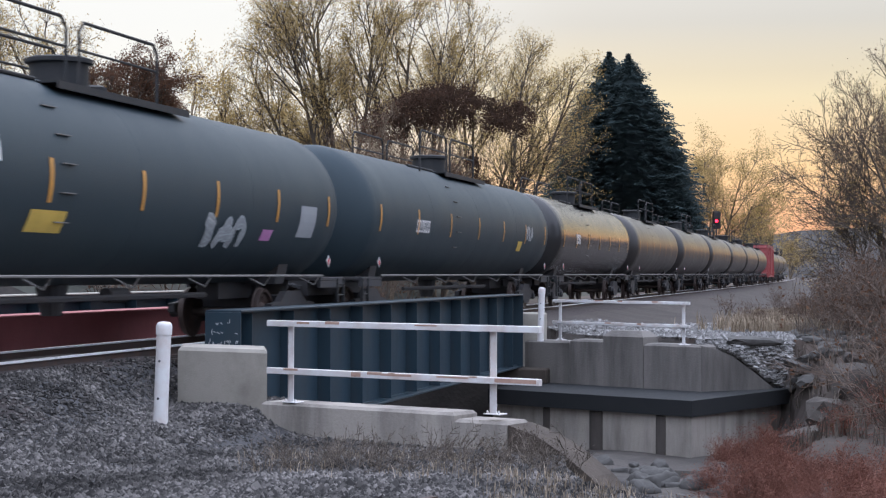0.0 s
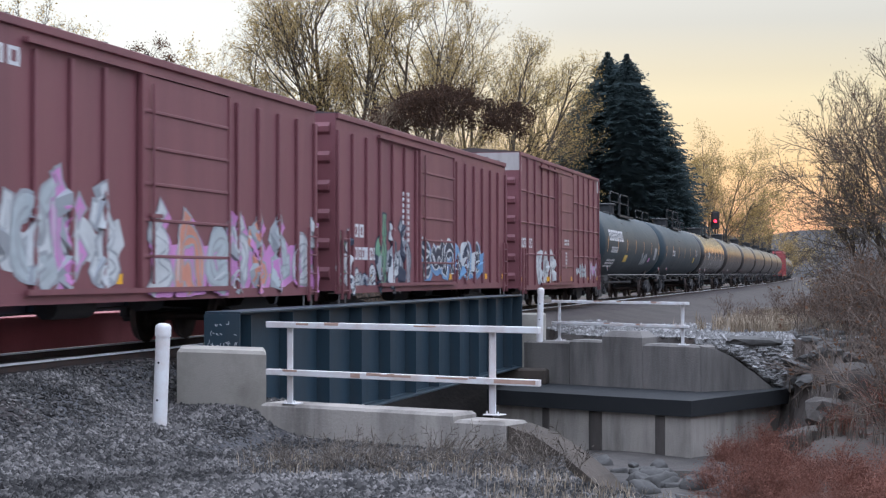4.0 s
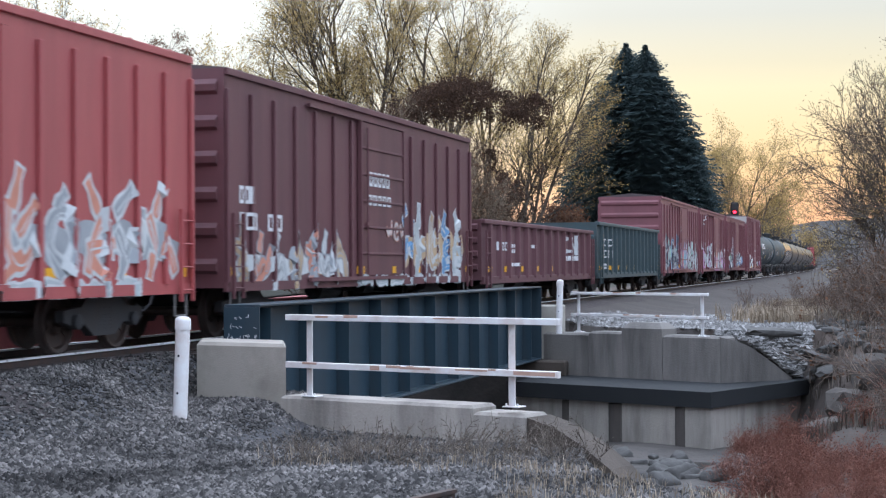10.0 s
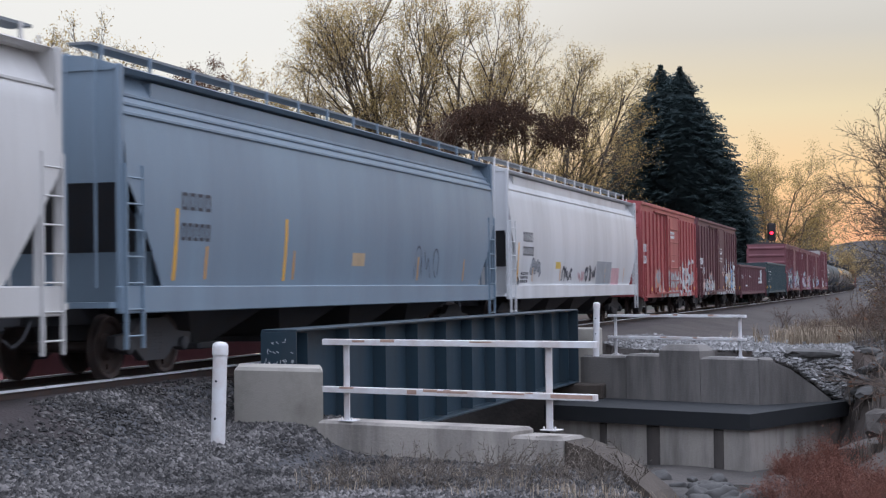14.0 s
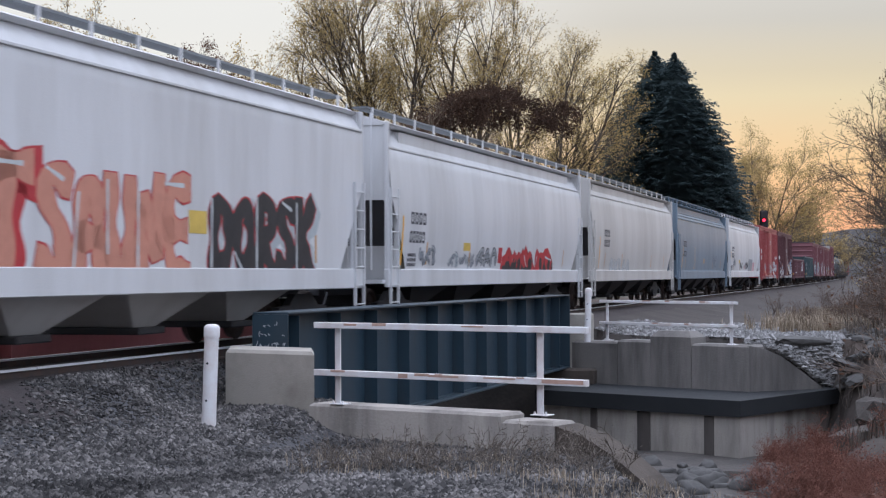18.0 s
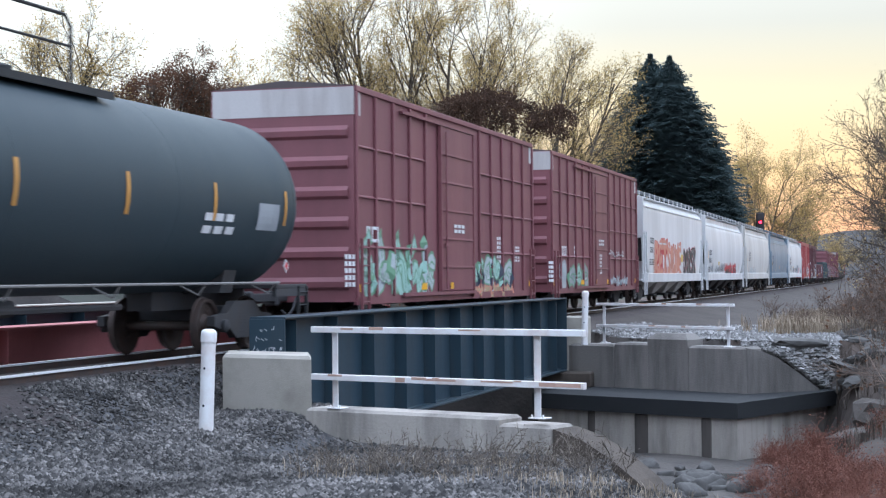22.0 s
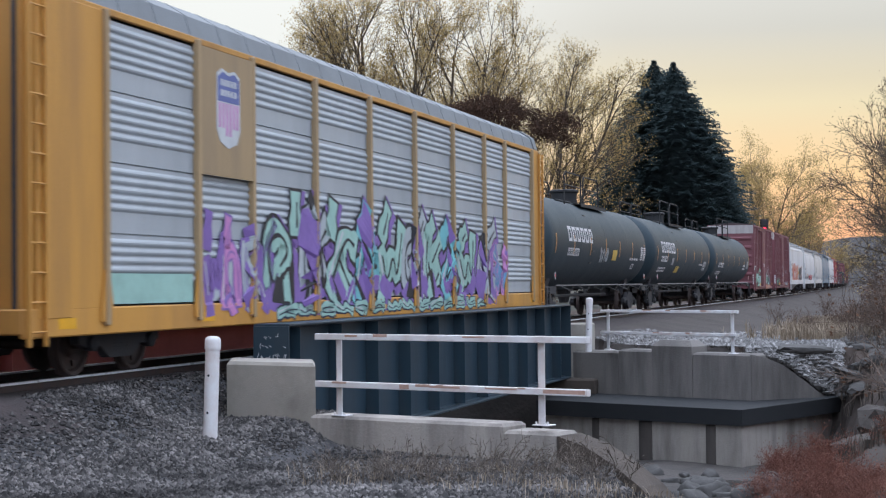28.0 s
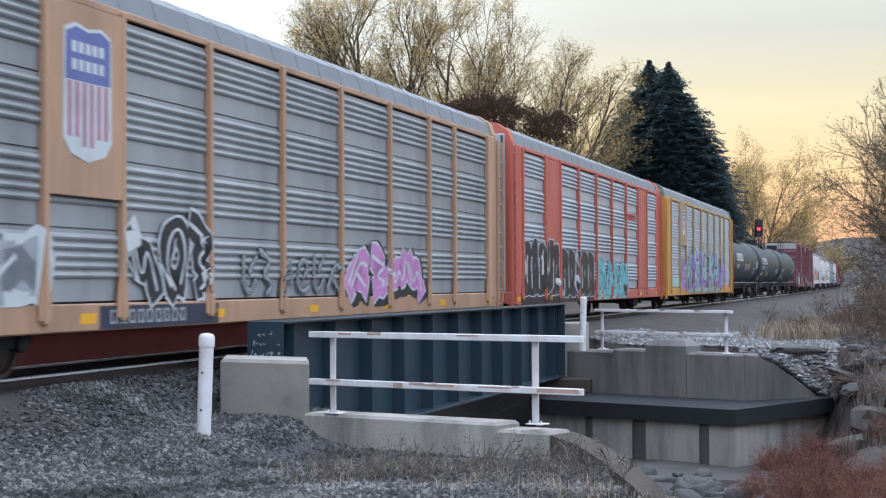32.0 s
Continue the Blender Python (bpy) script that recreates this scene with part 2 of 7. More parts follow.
# ---- mesh building ----
class Geo:
    """Collects vertices and faces of one part."""

    def __init__(self):
        self.v, self.f = [], []

    def add(self, vs, fs):
        k = len(self.v)
        self.v.extend(vs)
        self.f.extend(tuple(i + k for i in q) for q in fs)
        return self

    def box(self, x0, x1, y0, y1, z0, z1, c=0.0):
        if c <= 0:
            vs = [(x, y, z) for x in (x0, x1) for y in (y0, y1) for z in (z0, z1)]
            return self.add(vs, [(0, 1, 3, 2), (4, 6, 7, 5), (0, 4, 5, 1), (2, 3, 7, 6), (0, 2, 6, 4), (1, 5, 7, 3)])
        vs, ix = [], {}
        for i, x in enumerate((x0, x1)):
            for j, y in enumerate((y0, y1)):
                for k, z in enumerate((z0, z1)):
                    dx, dy, dz = c * (1 - 2 * i), c * (1 - 2 * j), c * (1 - 2 * k)
                    for a, q in enumerate(((x, y + dy, z + dz), (x + dx, y, z + dz), (x + dx, y + dy, z))):
                        ix[i, j, k, a] = len(vs)
                        vs.append(q)
        fs = []
        for e in (0, 1):
            fs.append([ix[e, j, k, 0] for j, k in ((0, 0), (1, 0), (1, 1), (0, 1))][::1 if e else -1])
            fs.append([ix[i, e, k, 1] for i, k in ((0, 0), (1, 0), (1, 1), (0, 1))][::-1 if e else 1])
            fs.append([ix[i, j, e, 2] for i, j in ((0, 0), (1, 0), (1, 1), (0, 1))][::1 if e else -1])
            for g in (0, 1):
                fs.append([ix[0, e, g, 1], ix[1, e, g, 1], ix[1, e, g, 2], ix[0, e, g, 2]])
                fs.append([ix[e, 0, g, 0], ix[e, 1, g, 0], ix[e, 1, g, 2], ix[e, 0, g, 2]])
                fs.append([ix[e, g, 0, 0], ix[e, g, 1, 0], ix[e, g, 1, 1], ix[e, g, 0, 1]])
                for h in (0, 1):
                    fs.append([ix[e, g, h, a] for a in (0, 1, 2)])
        return self.add(vs, fs)

    def tube(self, a, b, r, n=8, r2=None, caps=True):
        a, b = Vector(a), Vector(b)
        d = (b - a).normalized()
        u = d.orthogonal().normalized()
        w = d.cross(u)
        r2 = r if r2 is None else r2
        vs = [tuple(p + (u * math.cos(t) + w * math.sin(t)) * q) for p, q in ((a, r), (b, r2)) for t in (2 * math.pi * i / n for i in range(n))]
        fs = [(i, (i + 1) % n, n + (i + 1) % n, n + i) for i in range(n)]
        if caps:
            fs += [tuple(range(n))[::-1], tuple(range(n, 2 * n))]
        return self.add(vs, fs)

    def path(self, pts, r, n=6):
        for a, b in zip(pts, pts[1:]):
            self.tube(a, b, r, n)
        return self

    def prism(self, poly, x0, x1, axis="x"):
        """A closed outline pushed along an axis; the outline holds the two other coordinates."""
        n = len(poly)
        put = {"x": lambda p, t: (t, p[0], p[1]), "y": lambda p, t: (p[0], t, p[1]), "z": lambda p, t: (p[0], p[1], t)}[axis]
        vs = [put(p, t) for t in (x0, x1) for p in poly]
        fs = [(i, (i + 1) % n, n + (i + 1) % n, n + i) for i in range(n)] + [tuple(range(n))[::-1], tuple(range(n, 2 * n))]
        return self.add(vs, fs)

    def turned(self, prof, axis="x", n=28, cap=True):
        """A profile of (place, radius) turned round an axis through the origin."""
        put = {"x": lambda t, a, b: (t, a, b), "y": lambda t, a, b: (a, t, b), "z": lambda t, a, b: (a, b, t)}[axis]
        vs = [put(t, r * math.cos(2 * math.pi * i / n), r * math.sin(2 * math.pi * i / n)) for t, r in prof for i in range(n)]
        fs = [(k * n + i, k * n + (i + 1) % n, (k + 1) * n + (i + 1) % n, (k + 1) * n + i) for k in range(len(prof) - 1) for i in range(n)]
        if cap:
            fs += [tuple(range(n))[::-1], tuple(range((len(prof) - 1) * n, len(prof) * n))]
        return self.add(vs, fs)

    def moved(self, m):
        self.v = [tuple(m @ Vector(p)) for p in self.v]
        return self

    def mesh(self, name, mats, smooth=0.0):
        me = bpy.data.meshes.new(name)
        me.from_pydata(self.v, [], self.f)
        for m in mats if isinstance(mats, (list, tuple)) else [mats]:
            me.materials.append(m)
        bm = bmesh.new()
        bm.from_mesh(me)
        bmesh.ops.recalc_face_normals(bm, faces=bm.faces)
        if smooth:
            for q in bm.faces:
                q.smooth = True
            lim = radians(smooth)
            for e in bm.edges:
                if len(e.link_faces) == 2 and e.calc_face_angle(0) > lim:
                    e.smooth = False
        bm.to_mesh(me)
        bm.free()
        return me


def thing(name, label, category, m=None, group="", kind=""):
    ob = tagged(new(name), label, category, group, kind)
    ob.empty_display_size = 0.3
    ob.matrix_world = m or Matrix()
    return ob


def part(name, geo, mat, parent, label="", smooth=0.0, at=None):
    """One mesh object under a thing or a part; geo may be a finished mesh, shared by alike pieces."""
    me = geo.mesh(name, mat, smooth) if isinstance(geo, Geo) else geo
    ob = new(name, me)
    ob.parent = parent
    if at is not None:
        ob.matrix_basis = at
    return tagged(ob, label)


def single(name, geo, mat, label, category, m=None, smooth=0.0, group="", kind=""):
    ob = new(name, geo.mesh(name, mat, smooth) if isinstance(geo, Geo) else geo)
    ob.matrix_world = m or Matrix()
    return tagged(ob, label, category, group, kind)


def raw(name, vs, fs, mats, label, category, kind="stuff", index=None):
    """A large mesh straight from arrays."""
    me = bpy.data.meshes.new(name)
    me.from_pydata([tuple(v) for v in vs] if not isinstance(vs, np.ndarray) else vs.tolist(), [], fs if not isinstance(fs, np.ndarray) else fs.tolist())
    for m in mats if isinstance(mats, (list, tuple)) else [mats]:
        me.materials.append(m)
    if index is not None:
        me.polygons.foreach_set("material_index", index)
    ob = new(name, me)
    return tagged(ob, label, category, "", kind)


# ---- ground ----
def ramp(a, b, v):
    t = min(max((v - a) / (b - a), 0.0), 1.0)
    return t * t * (3 - 2 * t)


def bank_edge(o):
    """Where the near bank of the creek breaks off, in s, at each o."""
    return float(np.interp(o, [-40, -2, 3.6, 8.3, 8.9, 9.4, 10.8, 14, 22, 60], [49.8, 48.6, 47.3, 44.3, 41.2, 39.6, 37.5, 34.0, 30, 26]))


def far_edge(o):
    return float(np.interp(o, [-40, 2, 7.8, 9.7, 12, 18, 60], [70.2, 70.2, 67.2, 68.9, 68.2, 67.4, 70]))


def ground_z(s, o):
    lump = 0.10 * noise.noise((s * 0.25, o * 0.25, 3.1)) + 0.03 * noise.noise((s * 1.1, o * 1.1, 7.7))
    # the track bed and what lies on its two sides
    if o >= 0:
        q = ramp(42.5, 45.5, s)
        z = -0.12 - 0.60 * ramp(1.6 - 0.5 * q, 3.1 - 1.0 * q, o) - 0.21 * ramp(3.2, 4.8, o) * ramp(34, 42.5, s) + 0.34 * ramp(6, 12, o) * (1 - ramp(27, 37, s))
        if s > far_edge(o) - 6:
            z = -0.12 - 0.42 * ramp(1.6, 4.5, o) + 1.6 * ramp(11, 26, o + 4 * noise.noise((s * 0.05, 2, 1))) + 2.5 * ramp(26, 60, o)
    else:
        z = -0.12 - 0.42 * ramp(1.6, 4.0, -o) + (6.2 * ramp(9, 27, -o) + 3.0 * ramp(24, 60, -o)) * (1 - 0.85 * ramp(118, 165, s))
    z += lump * ramp(1.6, 3.5, abs(o)) * (0.5 if o > 0 and s < 60 else 1.2)
    if o > 0:
        z -= 0.15 * ramp(3.5, 4.3, o) * ramp(41.0, 43.4, s) * (1 - ramp(47, 49, s))
    # the creek's channel
    a, b = bank_edge(o), far_edge(o)
    bed = -3.25 + 0.2 * noise.noise((s * 0.4, o * 0.4, 9)) + 0.75 * ramp(9.8, 11.2, o) * min(1, abs(s - 54.5) / 3.0)
    steep = 1.3 if o < 8 else 1.3 + 4.0 * ramp(8, 12, o)
    wide = 0.55 + 7.0 * ramp(9.6, 11.5, o)
    k = ramp(a, a + steep, s) * (1 - ramp(b - wide, b + 0.2, s))
    return z + (bed - z) * k


def axis_steps(knots):
    out = []
    for (a, b, d) in knots:
        out += list(np.arange(a, b, d))
    return out


S_AX = axis_steps([(-900, -100, 100), (-100, 0, 20), (0, 30, 3), (30, 40, 0.5), (40, 49, 0.25), (49, 75, 0.5), (75, 130, 2.5), (130, 300, 10), (300, 1000, 70), (1000, 4001, 500)])
O_AX = axis_steps([(-3000, -600, 400), (-600, -100, 100), (-100, -24, 6), (-24, -4, 1), (-4, 0.8, 0.4), (0.8, 4, 0.16), (4, 16, 0.4), (16, 40, 1.5), (40, 120, 10), (120, 600, 80), (600, 3001, 400)])
gv = [tp(s, o, ground_z(s, o)) for s in S_AX for o in O_AX]
gf, gi = [], []
for i in range(len(S_AX) - 1):
    for j in range(len(O_AX) - 1):
        k = i * len(O_AX) + j
        gf.append((k, k + len(O_AX), k + len(O_AX) + 1, k + 1))
        s, o = (S_AX[i] + S_AX[i + 1]) / 2, (O_AX[j] + O_AX[j + 1]) / 2
        w = noise.noise((s * 0.3, o * 0.3, 5)) * 0.7
        if bank_edge(o) + 0.4 < s < far_edge(o) + 0.2:
            m = 4 if o < 10.0 else 3
        elif o < -9 + w:
            m = 5
        elif abs(o) < 2.4 + 0.4 * w - (1.1 if 41.5 < s < 56 else 0):
            m = 1
        elif s < 56 and o > 0:
            m = 0
        elif 0 < o < 7.6 + 2 * w and s < 400:
            m = 2
        else:
            m = 3
        gi.append(m)
ground = raw("ground", gv, gf, [gravel_ground, ballast_ground, road_ground, brush_ground, bed_ground, hill_ground], "grey gravel and brown brush land beside a railway", "ground", "structure", gi)


# ---- track and bridge ----
RAIL = [(-0.075, -0.18), (0.075, -0.18), (0.075, -0.165), (0.012, -0.15), (0.012, -0.045), (0.036, -0.038), (0.036, -0.006), (-0.036, -0.006), (-0.036, -0.038), (-0.012, -0.045), (-0.012, -0.15), (-0.075, -0.165)]


def rail_line(o):
    th = thing("rail", "rusty steel running rail with a polished head", "rail", group="running rails", kind="structure")
    web, head = Geo(), Geo()
    stops = [0, 30] + list(range(48, 420, 30))
    for a, b in zip(stops, stops[1:]):
        for g, poly in ((web, RAIL), (head, [(-0.0375, -0.030), (0.0375, -0.030), (0.0375, -0.006), (0.031, 0.0), (-0.031, 0.0), (-0.0375, -0.006)])):
            n = len(poly)
            vs = [tp(s, o - p[0], p[1]) for s in (a, b) for p in poly]
            g.add([tuple(v) for v in vs], [(i, (i + 1) % n, n + (i + 1) % n, n + i) for i in range(n)] + [tuple(range(n)), tuple(range(n, 2 * n))])
    part("rail_web", web, rail_steel, th)
    part("rail_head", head, rail_head, th, "polished rail head with its glint painted near white")


for o in (0.7525, -0.7525):
    rail_line(o)
tie_mesh = Geo().box(-0.11, 0.11, -1.3, 1.3, -0.34, -0.185, 0.01).mesh("tie", tie_wood)
track_bed = thing("track_ties", "dark creosoted wooden ties under the rails", "railway ties", kind="structure")
for i in range(110):
    s = 24 + i * 0.53 if i < 90 else 72 + (i - 90) * 0.53
    part("tie", tie_mesh, None, track_bed, at=along(s, random.uniform(-0.03, 0.03), 0, 0, 0, random.uniform(-0.6, 0.6)))

GA, GB = 47.63, 68.8


def girder(name, label, o, z0, z1, paint, face, step, wide=0.6, top=None):
    """A riveted plate girder; face is +1 where its stiffeners stand on its right side, -1 on its left."""
    th = thing(name, label, "bridge girder", along(GA, o), group="bridge girders", kind="structure")
    n = GB - GA
    part("web_plate", Geo().box(0, n, -0.012, 0.012, z0 + 0.03, z1 - 0.03), paint, th)
    part("top_flange", Geo().box(-0.02, n + 0.02, -wide / 2, wide / 2, z1 - 0.035, z1, 0.006), top or paint, th)
    part("bottom_flange", Geo().box(-0.02, n + 0.02, -wide / 2, wide / 2, z0, z0 + 0.04, 0.006), paint, th)
    part("flange_angle", Geo().box(0, n, -0.13, -0.012, z1 - 0.06, z1 - 0.036).box(0, n, 0.012, 0.13, z1 - 0.06, z1 - 0.036).box(0, n, -0.13, -0.012, z0 + 0.041, z0 + 0.062).box(0, n, 0.012, 0.13, z0 + 0.041, z0 + 0.062), paint, th)
    part("end_plate", Geo().box(-0.05, -0.021, -wide / 2, wide / 2, z0, z1 - 0.036, 0.004), paint, th, "end plate with chalked scribbles")
    part("end_plate", Geo().box(n + 0.021, n + 0.05, -wide / 2, wide / 2, z0, z1 - 0.036, 0.004), paint, th)
    st = Geo().box(-0.011, 0.011, 0.013, wide / 2 - 0.04, z0 + 0.065, z1 - 0.065).box(-0.09, -0.011, 0.013, 0.028, z0 + 0.065, z1 - 0.065).mesh("stiffener", paint)
    k = 0
    while 0.55 + k * step < n:
        x = 0.55 + k * step
        part("stiffener", st, None, th, at=pose(x, 0, 0, 0, 0, 180 if face > 0 else 0))
        part("stiffener", st, None, th, at=pose(x, 0, 0, 0, 0, 0 if face > 0 else 180))
        k += 1
    return th


near_girder = girder("plate_girder", "dark blue steel plate girder of a railway bridge", 2.3, -1.42, 0.63, girder_paint, 1, 1.95)
chalk = surface("chalk", (0.55, 0.57, 0.58), 0.9, amount=0.3)
rng = random.Random(4)
marks = Geo()
for q in range(26):
    y, z = -0.26 + rng.random() * 0.5, 0.08 + rng.choice((0.0, 0.16, 0.3)) + rng.random() * 0.06
    a = rng.random() * 2
    marks.tube((-0.053, y, z), (-0.053, y + 0.05 * math.cos(a), z + 0.05 * math.sin(a)), 0.0055, 4)
part("chalk_scribble", marks, chalk, near_girder, "white chalk scribble")
girder("plate_girder", "maroon primed plate girder on the far side of the bridge", -2.9, -1.42, 0.45, red_lead, -1, 60)
# pale top flange: concrete colour painted in for the sky's reflection on steel
girder("plate_girder", "dark blue plate girder of the neighbouring bridge", -7.3, -1.42, 0.69, girder_paint, 1, 2.65, 0.75, concrete)
deck = thing("bridge_deck", "dark steel cross beams and stringers under the bridge track", "bridge deck", along(GA), kind="structure")
for i in range(10):
    part("cross_beam", Geo().box(-0.15, 0.15, -2.25, 2.85, -1.1, -0.42, 0.01), girder_paint, deck, at=pose(0.9 + i * 2.12, 0, 0))
for y in (-0.8, 0.8):
    part("stringer", Geo().box(0, GB - GA, y - 0.12, y + 0.12, -0.72, -0.36), girder_paint, deck)
for i in range(int((GB - GA) / 0.5)):
    part("bridge_tie", tie_mesh, None, deck, at=pose(0.3 + i * 0.5, 0, 0.0))

# ---- walls ----
muddy_concrete = surface("muddy_concrete", (0.082, 0.064, 0.050), 0.95, dirt=(0.042, 0.033, 0.027), amount=0.9, scale=1.8, grain=26, bump=0.5)
DX, DY = math.sin(TH), math.cos(TH)


def wall_between(name, label, a, b, back, z0, z1, mat, c=0.03, cat="wall", kind="structure"):
    """A straight wall from a to b in plan, thickened by the vector back."""
    a, b, back = Vector((*a, 0)), Vector((*b, 0)), Vector((*back, 0))
    g = Geo()
    d = b - a
    u, w = d.normalized(), back.normalized()
    top = [a + (u + w) * c, b + (w - u) * c, b + back - (u + w) * c, a + back + (u - w) * c]
    low = [a, b, b + back, a + back]
    vs = [(p.x, p.y, z0) for p in low] + [(p.x, p.y, z1 - c) for p in low] + [(p.x, p.y, z1) for p in top]
    fs = [(0, 3, 2, 1), (8, 9, 10, 11)] + [(k + i, k + (i + 1) % 4, k + 4 + (i + 1) % 4, k + 4 + i) for k in (0, 4) for i in range(4)]
    g.add(vs, fs)
    return single(name, g, mat, label, cat, kind=kind)


RA, RB = Vector((-2.46, 23.2, 0)), Vector((1.23, 20.7, 0))
RU = (RB - RA).normalized()
RN = Vector((-RU.y, RU.x, 0))
wall_between("bridge_seat_block", "pale grey cast concrete block at the bridge end", (-3.92, 24.35), (-2.50, 23.42), (-0.15, 1.3), -1.6, 0.118, concrete, 0.05)
p, q = RA - RU * 0.12, RA + RU * 3.15
wall_between("wing_wall", "stained concrete wing wall carrying the white railing", (p.x, p.y), (q.x, q.y), (RN.x * 0.55, RN.y * 0.55), -3.2, -0.60, pale_concrete, 0.04)
p, q = RA + RU * 3.155, RA + RU * 3.95
wall_between("wing_wall", "lower step of the stained concrete wing wall", (p.x, p.y), (q.x, q.y), (RN.x * 0.55, RN.y * 0.55), -3.2, -0.68, pale_concrete, 0.04)
g = Geo().prism([(0, -3.2), (1.8, -3.2), (1.8, -2.0), (1.6, -1.68), (1.2, -1.30), (0.8, -1.03), (0.4, -0.83), (0, -0.72)], 0.03, 0.6, "y")
single("wing_wall", g, muddy_concrete, "sloping worn end of the concrete wing wall", "wall", Matrix.Translation(RA + RU * 3.96) @ pose(0, 0, 0, 0, 0, math.degrees(math.atan2(RU.y, RU.x))), kind="structure")
for i, (x0, x1, zt) in enumerate(((0, 1.3, -0.66), (1.305, 2.17, -0.60), (2.175, 3.19, -0.33), (3.195, 4.58, -0.64))):
    a, b = Vector((2.25, 46.6, 0)), Vector((8.05, 41.3, 0))
    u = (b - a).normalized()
    n = Vector((-u.y, u.x, 0))
    k = (b - a).length / 6.0
    p, q = a + u * x0 * k, a + u * x1 * k - u * 0.012
    p, q = p + n * 0.02 * (i % 2), q + n * 0.02 * (i % 2)
    wall_between("abutment_wall", "weathered dark grey concrete abutment wall panel", (p.x, p.y), (q.x, q.y), (n.x * 0.7, n.y * 0.7), -3.4, zt, old_concrete, 0.06 if i != 2 else 0.16)


a, u = Vector((6.70, 42.56, 0)), Vector((0.883, 0.469, 0))
g = Geo().prism([(0, -3.4), (2.6, -3.4), (2.6, -2.05), (2.3, -1.78), (1.7, -1.38), (1.0, -0.95), (0.5, -0.76), (0.0, -0.66)], 0.0, 0.6, "y")
single("abutment_wall", g, old_concrete, "weathered grey abutment wall panel with a sloping broken top", "wall", Matrix.Translation(a) @ pose(0, 0, 0, 0, 0, math.degrees(math.atan2(u.y, u.x))), kind="structure")
single("bridge_seat", Geo().box(-0.5, 0.45, -1.1, 1.2, -1.86, -1.43, 0.04), muddy_concrete, "brown stained concrete seat under the girder end", "block", along(68.8, 2.3), kind="structure")
stained_concrete = surface("stained_concrete", (0.085, 0.073, 0.064), 0.9, dirt=(0.025, 0.023, 0.022), amount=0.9, scale=2.5, streak=True)


def slab(name, label, pts, z0, z1, mat):
    return single(name, Geo().prism([(p[0], p[1]) for p in pts], z0, z1, "z"), mat, label, "footing", kind="structure")


slab("abutment_ledge", "black concrete ledge along the abutment", [(1.2, 43.6), (5.98, 39.5), (9.35, 43.9), (7.9, 46.4), (2.2, 48.0)], -2.23, -1.84, near_black)
slab("abutment_footing", "pale stained concrete footing under the ledge", [(1.35, 43.75), (5.98, 39.62), (8.9, 43.75), (7.6, 46.0), (2.3, 47.6)], -3.6, -2.235, pale_concrete)
# added slabs stand in for dark vertical stains on the footing
for X, d, w in ((3.87, 41.5, 0.40), (5.33, 40.2, 0.28), (2.69, 42.55, 0.22)):
    single("buttress", Geo().box(-w / 2, w / 2, -0.04, 0.2, -3.5, -2.25, 0.02), stained_concrete, "dark slab standing in for a stain on the footing", "pilaster", pose(X, d, 0, 0, 0, math.degrees(math.atan2(39.62 - 43.75, 5.98 - 1.35))), kind="structure")
single("bearing_block", Geo().box(-0.25, 0.25, -0.4, 0.4, -1.6, 0.1, 0.04), concrete, "pale concrete block at the far end of the girder", "block", along(69.4, 2.75), kind="structure")


# ---- railings and bollards ----
def railing(label, a, b, z0, z1, zm, posts, th=0.085):
    ob = thing("railing", label, "railing", Matrix.Translation(a) @ pose(0, 0, 0, 0, 0, math.degrees(math.atan2(b.y - a.y, b.x - a.x))), group="white bridge railings")
    n = (b - a).length
    part("top_rail", Geo().box(0, n, -th * 0.5, th * 0.5, z1 - th, z1, 0.006), white_paint, ob)
    part("middle_rail", Geo().box(0, n, -th * 0.5, th * 0.5, zm - th, zm, 0.006), white_paint, ob)
    for x in posts:
        part("post", Geo().box(x - 0.05, x + 0.05, 0.045, 0.06, z0, z1 - 0.01).box(x - 0.05, x - 0.035, 0.045, 0.125, z0, z1 - 0.01), white_paint, ob)
        part("base_plate", Geo().box(x - 0.12, x + 0.12, 0.0, 0.2, z0, z0 + 0.015, 0.004), white_paint, ob)
        part("bolt", Geo().turned([(z0 + 0.015, 0.016), (z0 + 0.05, 0.014)], "z", 6).moved(Matrix.Translation((x - 0.085, 0.05, 0))), white_paint, ob)
        part("bolt", Geo().turned([(z0 + 0.015, 0.016), (z0 + 0.05, 0.014)], "z", 6).moved(Matrix.Translation((x + 0.085, 0.05, 0))), white_paint, ob)
    if th > 0.08:
        for x, l, z, w in ((3.8, 0.62, zm, 0.05), (0.55, 0.22, z1, 0.03), (2.0, 0.5, zm, 0.03), (2.9, 0.5, zm, 0.022), (1.5, 0.16, zm, 0.06), (2.55, 0.35, z1, 0.02)):
            part("rust_patch", Geo().box(x, min(x + l, n - 0.004), -th * 0.5 - 0.0024, -th * 0.5 + 0.02, z - 0.012 - w, z - 0.012), bare_rust, ob, "flaked paint with rust")
    r = random.Random(int(n * 100))
    for k in range(5):
        x, l = r.uniform(0.1, n - 0.7), r.uniform(0.05, 0.3)
        z = r.choice((z1, zm))
        part("rust_patch", Geo().box(x, x + l, -th * 0.5 - 0.0022, -th * 0.5 + 0.02, z - r.uniform(0.015, 0.04), z - 0.001 + 0.0022), bare_rust, ob, "flaked paint with rust")
    return ob


railing("white painted steel railing with rust spots, on the wing wall", RA, RB, -0.60, 0.55, -0.115, (0.37, 3.72))
railing("white painted steel railing on the far abutment", Vector((3.06, 45.6, 0)), Vector((6.3, 42.0, 0)), -0.62, 0.49, -0.10, (0.22, 4.6), 0.075)


